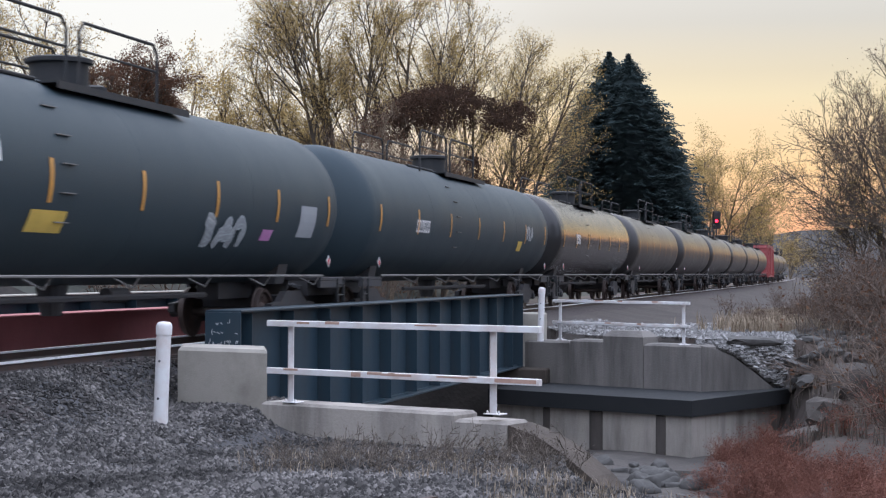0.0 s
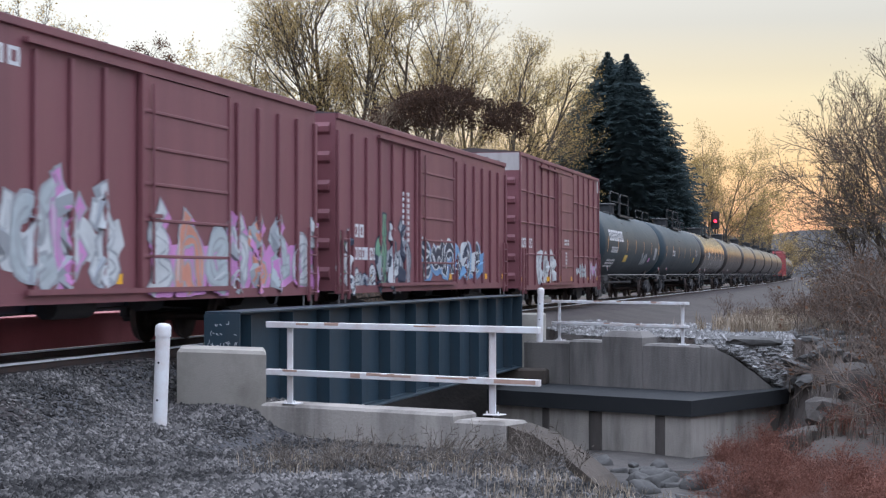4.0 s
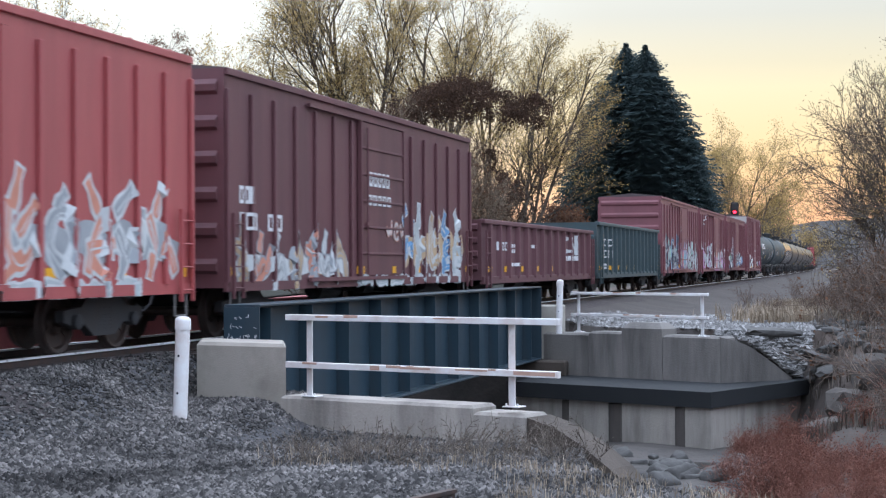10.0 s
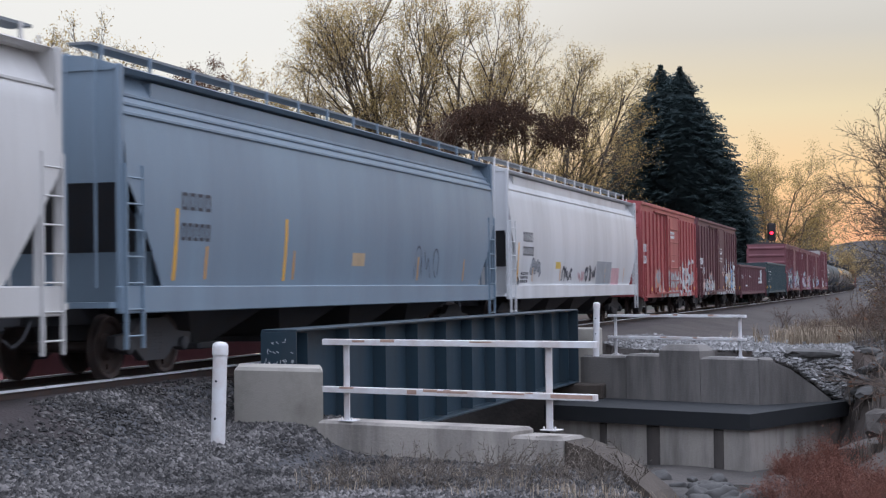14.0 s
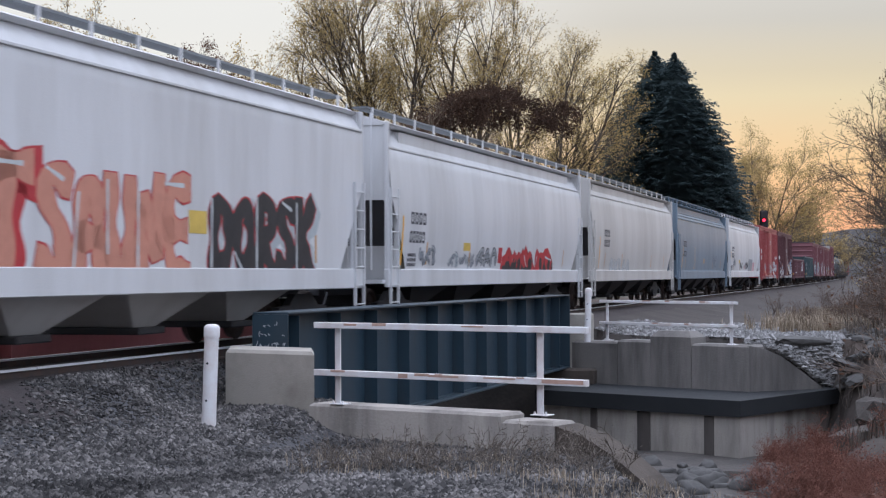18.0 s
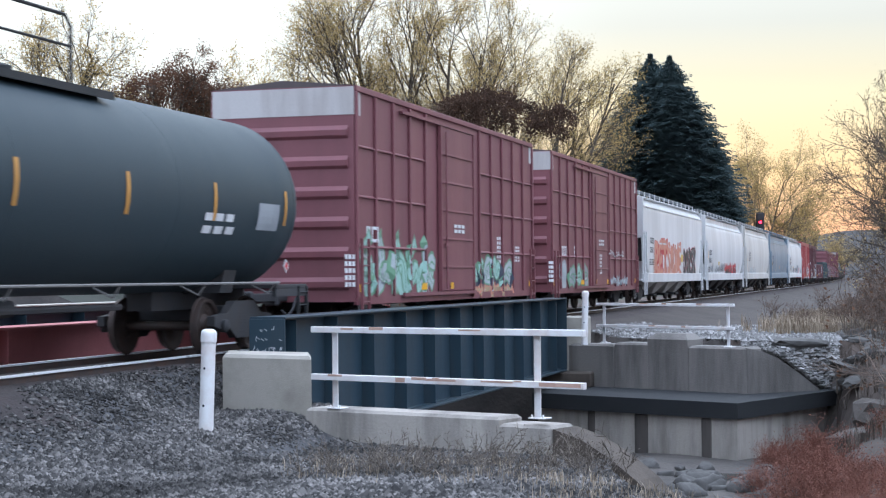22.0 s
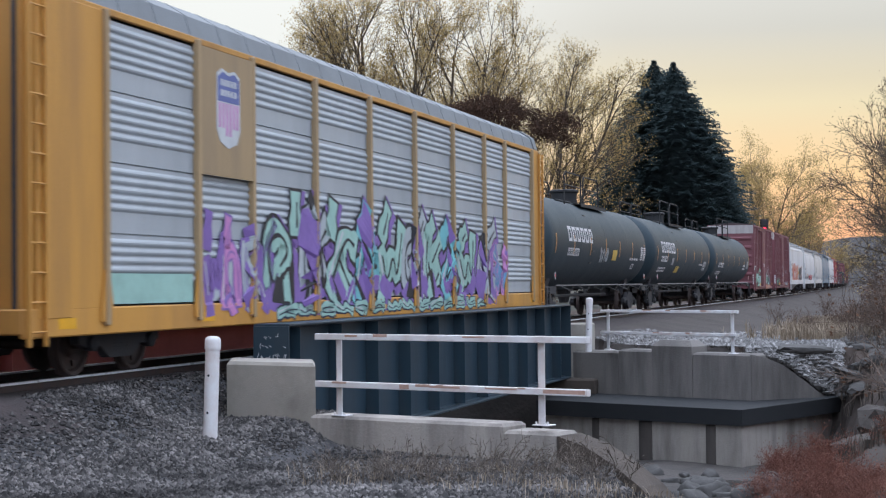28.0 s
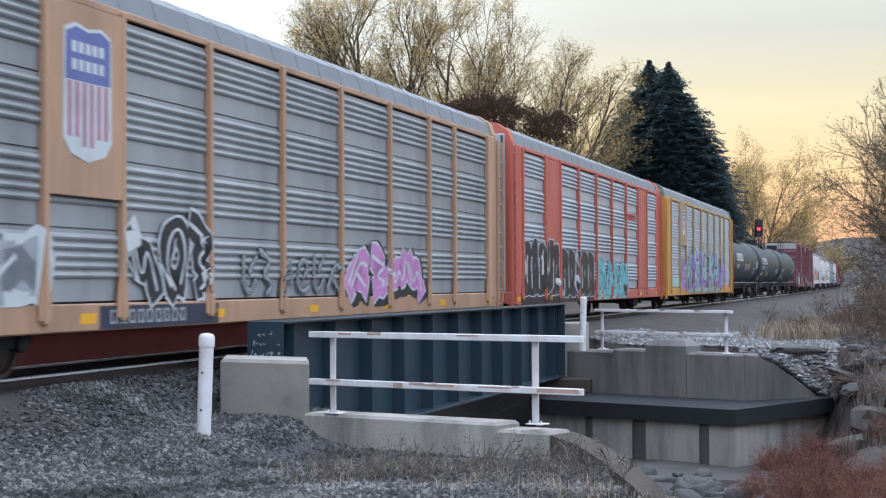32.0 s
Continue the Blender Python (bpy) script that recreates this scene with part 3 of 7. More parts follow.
def bollard(label, x, y, z0, h, r, lean):
    ob = thing("bollard", label, "bollard", pose(x, y, z0, 0, lean, 0), group="white bollards")
    part("pipe", Geo().turned([(-0.3, r), (h - 0.17, r)], "z", 24), white_paint, ob, smooth=40)
    part("cap", Geo().turned([(h - 0.17, r * 1.12), (h - 0.06, r * 1.12), (h - 0.03, r * 1.02), (h - 0.008, r * 0.75), (h, r * 0.3)], "z", 24), white_paint, ob, "round white cap", smooth=50)
    # black discs stand in for the shade inside drilled holes
    for z, a in ((h * 0.62, -1.9), (h * 0.26, -1.9)):
        part("hole", Geo().tube((0.99 * r * math.cos(a), 0.99 * r * math.sin(a), z), (1.012 * r * math.cos(a), 1.012 * r * math.sin(a), z), 0.016, 10), near_black, ob, "black disc painted for the shade in a drilled hole")


bollard("white pipe bollard with a round cap, standing in gravel", -3.62, 21.12, -0.74, 1.33, 0.093, 2.0)
bollard("white pipe bollard beside the far end of the bridge", 2.62, 44.0, -0.30, 1.14, 0.085, 1.5)

# ---- signal ----
sp = Vector((27.6, 166.0, -0.5))
sg = thing("railway_signal", "tall dark railway signal showing a red light", "signal", Matrix.Translation(sp))
iron = surface("iron", (0.02, 0.02, 0.022), 0.6, dirt=RUST, amount=0.3)
red_lamp = glow("red_lamp", (1.0, 0.02, 0.05), 6.0)
part("mast", Geo().tube((0, 0, 0), (0, 0, 7.4), 0.09, 10), iron, sg)
head = part("signal_head", Geo().box(-0.42, 0.42, -0.1, 0.1, 6.2, 8.0, 0.12), iron, sg, "dark oval backing plate")
part("lens", Geo().turned([(-0.15, 0.14), (-0.12, 0.15)], "y", 16).moved(Matrix.Translation((0, 0, 7.0))), red_lamp, head, "glowing red lens")
part("hood", Geo().turned([(-0.4, 0.24), (-0.11, 0.24)], "y", 16, cap=False).moved(Matrix.Translation((0, 0, 7.03))), iron, head)
part("ladder", Geo().box(-0.32, -0.28, 0.1, 0.14, 0, 7).box(0.28, 0.32, 0.1, 0.14, 0, 7), iron, sg)
single("signal_base", Geo().box(-0.5, 0.5, -0.5, 0.5, -0.6, 0.02, 0.05), concrete, "concrete base of the signal mast", "base", Matrix.Translation(sp + Vector((0, 0, -0.02))))


# ---- trees ----
class Twigs:
    def __init__(self):
        self.v, self.f, self.tips = [], [], []

    def seg(self, a, b, r, r2, n):
        d = b - a
        u = d.orthogonal().normalized()
        w = d.cross(u).normalized()
        k = len(self.v)
        for p, q in ((a, r), (b, r2)):
            for i in range(n):
                t = 2 * math.pi * i / n
                self.v.append(tuple(p + (u * math.cos(t) + w * math.sin(t)) * q))
        self.f.extend((k + i, k + (i + 1) % n, k + n + (i + 1) % n, k + n + i) for i in range(n))

    def limb(self, rng, a, d, length, r, level, last, kids, up, wild, fan=(0.45, 0.95), reach=1.0):
        """A bent limb that splits into thinner ones along its outer part."""
        n = 6 if level == 0 else (4 if level == 1 else 3)
        steps = 6 if level == 0 else (5 if level == 1 else (3 if level < last else 2))
        pts, p, q = [a], a.copy(), d.copy()
        for i in range(steps):
            q = (q + Vector((rng.gauss(0, wild), rng.gauss(0, wild), rng.gauss(0, wild) + up))).normalized()
            p = p + q * (length / steps)
            pts.append(p)
        end = 0.35 if level < last else 0.4
        for i in range(steps):
            ra, rb = r * (1 - (1 - end) * i / steps), r * (1 - (1 - end) * (i + 1) / steps)
            self.seg(pts[i], pts[i + 1], ra, rb, n)
        if level == last:
            self.tips.append((pts[-1], q))
            self.tips.append((pts[-2], q))
            return
        for k in range(kids[level]):
            t = (0.28 if level == 0 else 0.2) + (0.80 - (0.08 if level == 0 else 0)) * (k + rng.random()) / kids[level]
            i = min(int(t * steps), steps - 1)
            at = pts[i].lerp(pts[i + 1], t * steps - i)
            axis = (pts[i + 1] - pts[i]).normalized()
            side = axis.orthogonal().normalized()
            side.rotate(Matrix.Rotation(rng.uniform(0, 2 * math.pi), 3, axis))
            ang = rng.uniform(*fan)
            nd = (axis * math.cos(ang) + side * math.sin(ang)).normalized()
            self.limb(rng, at, nd, length * (reach if level == 0 else 1.0) * rng.uniform(0.42, 0.68) * (1.12 - 0.45 * t), r * (0.50 - 0.2 * t) + 0.0035, level + 1, last, kids, up, wild * 1.15, fan, reach)


def leaf_cloud(rng, tips, count, size, spread):
    """Many small leaves scattered about the tips of the twigs."""
    g = np.random.RandomState(rng.randrange(99999))
    at = np.array([tuple(p) for p, _ in tips])[g.randint(0, len(tips), count)] + g.randn(count, 3) * spread
    w = g.randn(count, 3)
    w /= np.linalg.norm(w, axis=1)[:, None]
    z = np.cross(w, g.randn(count, 3))
    z /= np.linalg.norm(z, axis=1)[:, None]
    s = (size * (0.6 + 0.8 * g.rand(count)))[:, None]
    vs = np.stack([at + w * s, at + z * s * 0.55, at - w * s, at - z * s * 0.55], 1).reshape(-1, 3)
    return vs.tolist(), np.arange(count * 4).reshape(-1, 4).tolist()


def dome_tips(rng, rx, rz, zc, clumps, side=0.0):
    """Places of leaf clumps in a domed crown: a close outer shell, looser and open below."""
    out = []
    while len(out) < clumps:
        q = Vector((rng.uniform(-1, 1), rng.uniform(-1, 1), rng.uniform(-0.35, 1)))
        k = q.length * (1 + 0.16 * noise.noise(q * 2.2 + Vector((rx, 0, zc))))
        if k > 1 or k < (0.80 if q.z > 0.35 else 0.4) or (q.z < 0.35 and rng.random() < 0.62):
            continue
        out.append((Vector((side + q.x * rx, q.y * rx, zc + q.z * rz)), None))
    return out


def bare_tree(label, base, stems, height, r, kids, seed, leaves=0, leaf_mat=None, leaf_size=0.12, spread=0.3, up=0.06, wild=0.10, wood=None, group="", last=4, dome=None, fan=(0.45, 0.95), reach=1.0):
    rng = random.Random(seed)
    tw = Twigs()
    for lean, turn, k in stems:
        d = Vector((math.sin(lean) * math.cos(turn), math.sin(lean) * math.sin(turn), math.cos(lean)))
        tw.limb(rng, Vector((rng.uniform(-0.3, 0.3), rng.uniform(-0.3, 0.3), -0.4)), d, height * k, r * (0.6 + 0.4 * k), 0, last, kids, up, wild, fan, reach)
    ob = thing("tree", label, "tree", Matrix.Translation(base), group=group)
    me = bpy.data.meshes.new("trunk")
    me.from_pydata(tw.v, [], tw.f)
    me.materials.append(wood or bark)
    part("trunk", me, None, ob, "bare trunk, limbs and twigs")
    if leaves:
        tips = tw.tips
        if dome:
            tips = [q for lobe in dome for q in dome_tips(rng, *lobe)]
            tips += rng.sample(tw.tips, min(len(tw.tips), len(tips)))
        vs, fs = leaf_cloud(rng, tips, leaves, leaf_size, spread)
        lm = bpy.data.meshes.new("crown")
        lm.from_pydata(vs, [], fs)
        lm.materials.append(leaf_mat)
        part("crown", lm, None, ob, "thin crown of remaining leaves")
    return ob


def spot(x, d, lift=0.0):
    """A place on the ground, d metres ahead at pixel column x of the first camera view (784 is the middle, 2910 the
    focal length).
    """
    X = (x - 784) / 2910 * d
    v = Vector((X - X0, d - Y0, 0))
    s, o = v.x * math.sin(TH) + v.y * math.cos(TH), v.x * math.cos(TH) - v.y * math.sin(TH)
    return Vector((X, d, ground_z(s, o) + lift))


K5 = (8, 6, 5, 3)
FAN = (0.32, 0.72)
bare_tree("large bare cottonwood with many fanning stems and sparse pale leaves", spot(600, 100), [(0.55, 3.1, 0.9), (0.36, 3.2, 1.0), (0.17, 2.9, 1.1), (0.03, 0.3, 1.1), (0.18, 0.1, 1.05)], 12.4, 0.19, (8, 6, 5, 3), 11, 44000, gold_leaf, 0.050, 0.18, 0.03, 0.035, fan=FAN, reach=0.8)
bare_tree("large bare cottonwood with upright stems and sparse pale leaves", spot(722, 104), [(0.20, 3.0, 1.0), (0.04, 1.0, 1.1), (0.18, 0.1, 1.08), (0.36, 0.2, 1.0)], 13.2, 0.18, (8, 6, 5, 3), 12, 38000, gold_leaf, 0.050, 0.18, 0.03, 0.035, fan=FAN, reach=0.8)
bare_tree("bare cottonwood with upright stems behind the others", spot(838, 108), [(0.12, 3.0, 1.05), (0.08, 0.2, 1.1), (0.22, 0.1, 1.05), (0.36, 0.0, 0.95)], 12.8, 0.15, (8, 6, 5, 3), 27, 26000, gold_leaf, 0.050, 0.18, 0.03, 0.035, fan=FAN, reach=0.75)
bare_tree("slender bare tree leaning over the track", spot(878, 99), [(0.36, 0.0, 1.0), (0.29, 0.1, 0.9), (0.18, 0.2, 0.95)], 14.4, 0.14, (9, 6, 5, 3), 13, 14000, gold_leaf, 0.046, 0.18, 0.008, 0.03, fan=FAN, reach=0.5)
p = spot(785, 92)
bare_tree("oak with rusty brown autumn leaves in a flat umbrella crown", p, [(0.3, 3.1, 1.0), (0.1, 0.5, 1.05), (0.45, 0.1, 1.0), (0.7, 3.0, 0.95), (0.8, 0.1, 0.95)], 6.4, 0.17, (8, 6, 5, 3), 14, 66000, oak_leaf, 0.056, 0.20, 0.02, 0.16, dome=[(3.2, 1.5, 10.0 - p.z, 190), (1.6, 1.3, 9.5 - p.z, 55, 3.6), (1.5, 1.4, 9.0 - p.z, 50, -3.3)])
p = spot(208, 98)
bare_tree("oak with reddish brown autumn leaves in a domed crown", p, [(0.3, 3.1, 1.0), (0.05, 0.5, 1.05), (0.4, 0.1, 1.0), (0.65, 0.2, 0.85), (0.7, 3.1, 0.9)], 6.6, 0.17, (8, 6, 5, 3), 15, 64000, rust_leaf, 0.058, 0.22, 0.02, 0.16, dome=[(4.4, 4.3, 9.5 - p.z, 430)])
bare_tree("bare spreading tree on the hillside", spot(20, 96), [(0.2, 0.0, 1.0), (0.3, 3.0, 0.9), (0.5, 0.3, 0.8)], 8.8, 0.16, (8, 6, 5, 4), 16, 9000, gold_leaf, 0.065, 0.25, 0.05, 0.13)
bare_tree("slim bare tree with pale twigs", spot(355, 112), [(0.1, 3.0, 1.0), (0.35, 0.2, 0.8), (0.3, 3.0, 0.75)], 8.6, 0.11, (8, 6, 5, 4), 17, 9000, gold_leaf, 0.075, 0.25, wood=twig_mat)
bare_tree("bare tree with pale twigs on the hillside", spot(455, 108), [(0.3, 3.0, 1.0), (0.1, 0.2, 0.9), (0.6, 3.0, 0.8)], 7.2, 0.11, (8, 6, 5, 3), 18, 8000, gold_leaf, 0.075, 0.25)
bare_tree("bare tree with pale twigs on the hillside", spot(550, 112), [(0.3, 3.0, 1.0), (0.1, 0.2, 0.9), (0.5, 0.2, 0.9)], 6.0, 0.1, (8, 6, 5, 3), 28, 7000, gold_leaf, 0.075, 0.25)
for x, seed in ((690, 19), (770, 38)):
    bare_tree("grey bare thicket tree behind the track", spot(x, 82), [(0.3, 3.0, 1.0), (0.1, 0.2, 1.0), (0.4, 0.2, 0.9), (0.6, 1, 0.8), (0.6, 3.0, 0.8), (0.2, 4.5, 1.0)], 7.0, 0.05, (9, 8, 7, 4), seed, 9000, rust_leaf, 0.045, 0.2, wood=twig_mat, group="thicket trees")
bare_tree("round bare tree lit from behind, far down the line", spot(1268, 210), [(0.25, 3.0, 1.0), (0.05, 0.2, 1.0), (0.3, 0.2, 1.0), (0.55, 0.1, 0.8), (0.55, 3.0, 0.8)], 14.5, 0.2, (8, 6, 5, 4), 20, 40000, gold_leaf, 0.085, 0.35, wood=twig_mat)
bare_tree("small bare tree far down the line", spot(1350, 260), [(0.25, 3.0, 1.0), (0.05, 0.2, 1.0), (0.3, 0.2, 1.0)], 9.5, 0.15, (7, 6, 5, 3), 21, 3500, gold_leaf, 0.14, 0.4, wood=twig_mat)
bare_tree("small bare tree far down the line", spot(1400, 330), [(0.25, 3.0, 1.0), (0.05, 0.2, 1.0), (0.3, 0.2, 1.0)], 7.0, 0.15, (7, 6, 5, 3), 29, 2500, gold_leaf, 0.14, 0.4, wood=twig_mat)
bare_tree("small russet tree between the spruce and the track", spot(955, 118), [(0.3, 3.0, 1.0), (0.1, 0.2, 1.0), (0.2, 0.2, 1.0)], 4.6, 0.12, (7, 6, 4, 3), 22, 5500, rust_leaf, 0.11, 0.3)
bare_tree("bare tree with hanging brown leaves beside the line", spot(1590, 62), [(0.30, 3.1, 1.0), (0.12, 2.6, 1.05), (0.5, 3.0, 0.85), (0.1, 0.2, 1.0), (0.3, 0.4, 0.8), (0.7, 3.1, 0.7)], 6.4, 0.09, (9, 7, 6, 4), 23, 9000, gold_leaf, 0.032, 0.18, 0.07)
bare_tree("bare tree with a few brown leaves by the bank", spot(1655, 50), [(0.22, 3.1, 1.0), (0.4, 2.9, 0.8), (0.05, 1, 1)], 7.6, 0.09, (8, 7, 6, 4), 24, 4500, rust_leaf, 0.030, 0.14, 0.07)


def spruce(label, base, height, width, seed, group=""):
    rng = random.Random(seed)
    ob = thing("spruce", label, "tree", Matrix.Translation(base), group=group)
    part("trunk", Geo().tube((0, 0, -0.4), (0, 0, height), 0.32, 8, 0.03), bark, ob)

    def spread_at(d):
        return max(min(width * height * 0.62 * (1 - math.exp(-d / (0.42 * height))), 0.75 * d - 0.25), 0.12)

    vs, fs = [], []
    z = 1.0
    while z < height - 0.15:
        d_top = height - z
        full = spread_at(d_top) * (0.86 + 0.14 * min(1, z / 3))
        rad = full * rng.uniform(0.82, 1.12) + 0.08
        n = int(16 + 9 * full)
        for i in range(n):
            a = 2 * math.pi * (i + rng.random()) / n
            l = rad * rng.uniform(0.72, 1.1)
            drop = rng.uniform(-0.22, 0.05) * l if d_top > 3 else rng.uniform(0.1, 0.6) * l
            d = Vector((math.cos(a), math.sin(a), 0))
            sd = Vector((-d.y, d.x, 0))
            m = max(4, int(l / 0.24))
            for j in range(m // 2, m):
                t = (j + 0.6) / m
                c = d * (l * t) + Vector((0, 0, z + drop * t * t + rng.uniform(-0.1, 0.1)))
                for e in (-1, 1):
                    w = rng.uniform(0.28, 0.62) * (1.25 - 0.5 * t) * min(1, 0.25 + d_top / 5)
                    tip = c + sd * (e * w) + d * (0.5 * w) + Vector((0, 0, rng.uniform(-0.22, 0.02)))
                    q = len(vs)
                    vs += [tuple(c - d * 0.13), tuple(c + d * 0.15), tuple(tip)]
                    fs.append((q, q + 1, q + 2))
            q = len(vs)
            e = d * (l + 0.25 * rng.random()) + Vector((0, 0, z + drop + 0.1 * rng.random()))
            vs += [tuple(e - d * 0.5 - sd * 0.07), tuple(e - d * 0.5 + sd * 0.07), tuple(e)]
            fs.append((q, q + 1, q + 2))
        z += rng.uniform(0.17, 0.26)
    me = bpy.data.meshes.new("crown")
    me.from_pydata(vs, [], fs)
    me.materials.append(needle_mat)
    crown = part("crown", me, None, ob, "dense drooping needles")
    core = [(0.6, 0.1)] + [(zz, 0.7 * spread_at(height - zz)) for zz in np.linspace(0.9, height * 0.96, 18)]
    part("inner_crown", Geo().turned(core, "z", 14), needle_mat, crown)
    return ob


spruce("tall dark green spruce beside the railway", spot(1112, 162), 23.4, 0.62, 31, "spruces")
spruce("tall dark green spruce beside the railway", spot(1078, 164), 23.8, 0.60, 32, "spruces")
spruce("dark green spruce with a broad skirt", spot(1030, 160), 17.2, 0.50, 33, "spruces")
spruce("dark green spruce with a broad skirt", spot(1160, 166), 17.6, 0.45, 34, "spruces")
spruce("low dark evergreen further along the line", spot(1196, 185), 16.2, 0.38, 35, "spruces")
spruce("low dark evergreen further along the line", spot(1325, 270), 11.0, 0.5, 36, "spruces")
spruce("low dark evergreen further along the line", spot(1225, 225), 12.5, 0.45, 37, "spruces")

# ---- far hills ----
hill_far = surface("hill_far", (0.032, 0.028, 0.027), 1.0, dirt=(0.02, 0.019, 0.02), amount=0.6, scale=0.02, grain=0.3)
hv, hf = [], []
N = 60
for i in range(N + 1):
    a = radians(-40 + 95 * i / N)
    for d, k in ((700, 0), (900, 1), (1300, 0.9)):
        h = (26 + 12 * noise.noise((i * 0.12, 0, 5)) + 5 * noise.noise((i * 0.7, 0, 8))) * k - 2
        hv.append((math.sin(a) * d, math.cos(a) * d, h))
for i in range(N):
    for j in range(2):
        q = i * 3 + j
        hf.append((q, q + 3, q + 4, q + 1))
raw("far_hills", hv, hf, hill_far, "low wooded hills along the horizon", "hills", "structure")


# ---- gravel, brush and grass ----
def stones(name, label, count, where, size, mat, seed):
    rng = np.random.RandomState(seed)
    base = np.array([(1, 0, 0), (-1, 0, 0), (0, 1, 0), (0, -1, 0), (0, 0, 1), (0, 0, -1)], float)
    face = np.array([(0, 2, 4), (2, 1, 4), (1, 3, 4), (3, 0, 4), (2, 0, 5), (1, 2, 5), (3, 1, 5), (0, 3, 5)])
    vs, fs = [], []
    k = 0
    for i in range(count):
        c = where(rng)
        if c is None:
            continue
        sc = size * (0.5 + rng.rand(3)) * (0.55 + 0.9 * rng.rand() ** 2)
        a = rng.rand() * 6.3
        ca, sa = math.cos(a), math.sin(a)
        b = base * sc + rng.randn(6, 3) * size * 0.16
        b = np.stack([b[:, 0] * ca - b[:, 1] * sa, b[:, 0] * sa + b[:, 1] * ca, b[:, 2] * 0.75], 1)
        vs.append(b + np.array(c))
        fs.append(face + k)
        k += 6
    return raw(name, np.concatenate(vs), np.concatenate(fs), mat, label, "gravel")


def in_view(rng, d0, d1, x0, x1):
    d = math.sqrt(d0 * d0 + (d1 * d1 - d0 * d0) * rng.rand())
    X = d * ((x0 + (x1 - x0) * rng.rand()) - 784) / 2910
    v = (X - X0, d - Y0)
    return v[0] * math.sin(TH) + v[1] * math.cos(TH), v[0] * math.cos(TH) - v[1] * math.sin(TH)


def near_gravel(rng):
    s, o = in_view(rng, 12.5, 31, -110, 1250)
    if o < 2.2 - 0.9 * ramp(40.5, 42.5, s) + 0.5 * (rng.rand() - 0.5) or s > bank_edge(o) + 0.1:
        return None
    return tp(s, o, ground_z(s, o) + 0.004)


stones("gravel_stones", "loose crushed grey stone covering the ground by the track", 132000, near_gravel, 0.031, stone_mat, 1)
stones("gravel_stones", "scattered larger stones lying on the gravel", 700, near_gravel, 0.055, stone_mat, 3)


def far_gravel(rng):
    s, o = 66.5 + 13 * rng.rand() ** 1.7, 3 + 9.5 * rng.rand()
    if s < far_edge(o) + 0.3:
        return None
    return tp(s, o, ground_z(s, o) + 0.01)


stones("gravel_stones", "grey crushed stone behind the far abutment", 14000, far_gravel, 0.055, riprap_mat, 2)


def wall_riprap(rng):
    """Crushed stone heaped behind the sloping end of the far abutment."""
    o, t = 7.7 + 2.3 * rng.rand(), 1.7 * rng.rand()
    top = float(np.interp(o, [7.8, 8.2, 8.6, 9.1, 9.6, 10.0], [-0.70, -0.80, -0.98, -1.40, -1.82, -2.0]))
    s = float(np.interp(o, [7.8, 9.62], [66.41, 68.08])) + 0.5 + t
    return tp(s, o, max(min(top + 0.05 + 0.95 * t, -0.52), ground_z(s, o)) + 0.02)


stones("riprap_stones", "grey crushed stone heaped behind the abutment wall", 9000, wall_riprap, 0.085, riprap_mat, 4)

# ---- bushes ----
def bush(label, base, height, seed, mat, kids=(7, 6, 5), leaves=0, leaf_mat=None, r=0.022, group="bushes", lsize=0.05, stems=9):
    rng = random.Random(seed)
    st = [(rng.uniform(0.05, 0.75), rng.uniform(0, 6.28), rng.uniform(0.6, 1.05)) for _ in range(stems)]
    tw = Twigs()
    for lean, turn, k in st:
        d = Vector((math.sin(lean) * math.cos(turn), math.sin(lean) * math.sin(turn), math.cos(lean)))
        tw.limb(rng, Vector((rng.uniform(-0.25, 0.25), rng.uniform(-0.25, 0.25), -0.15)), d, height * k, r, 1, 3, (0,) + kids, 0.03, 0.13)
    ob = thing("bush", label, "bush", Matrix.Translation(base), group=group)
    me = bpy.data.meshes.new("twigs")
    me.from_pydata(tw.v, [], tw.f)
    me.materials.append(mat)
    part("twigs", me, None, ob)
    if leaves:
        vs, fs = leaf_cloud(rng, tw.tips, leaves, lsize, 0.07)
        lm = bpy.data.meshes.new("leaves")
        lm.from_pydata(vs, [], fs)
        lm.materials.append(leaf_mat)
        part("leaves", lm, None, ob, "withered leaves")
    return ob


def thicket(masters, count, place, seed, lo=0.7, hi=1.3):
    """Copies of a few bushes, turned and set about; every copy stands on the ground."""
    rng = random.Random(seed)
    for i in range(count):
        s, o = place(rng)
        m = masters[rng.randrange(len(masters))]
        k = rng.uniform(lo, hi)
        old = tuple(m.scale)
        m.scale = (k, k, k * rng.uniform(0.85, 1.15))
        copy_thing(m, Matrix.Translation(tp(s, o, ground_z(s, o))) @ pose(0, 0, 0, rng.uniform(-6, 6), rng.uniform(-6, 6), rng.uniform(0, 360)))
        m.scale = old


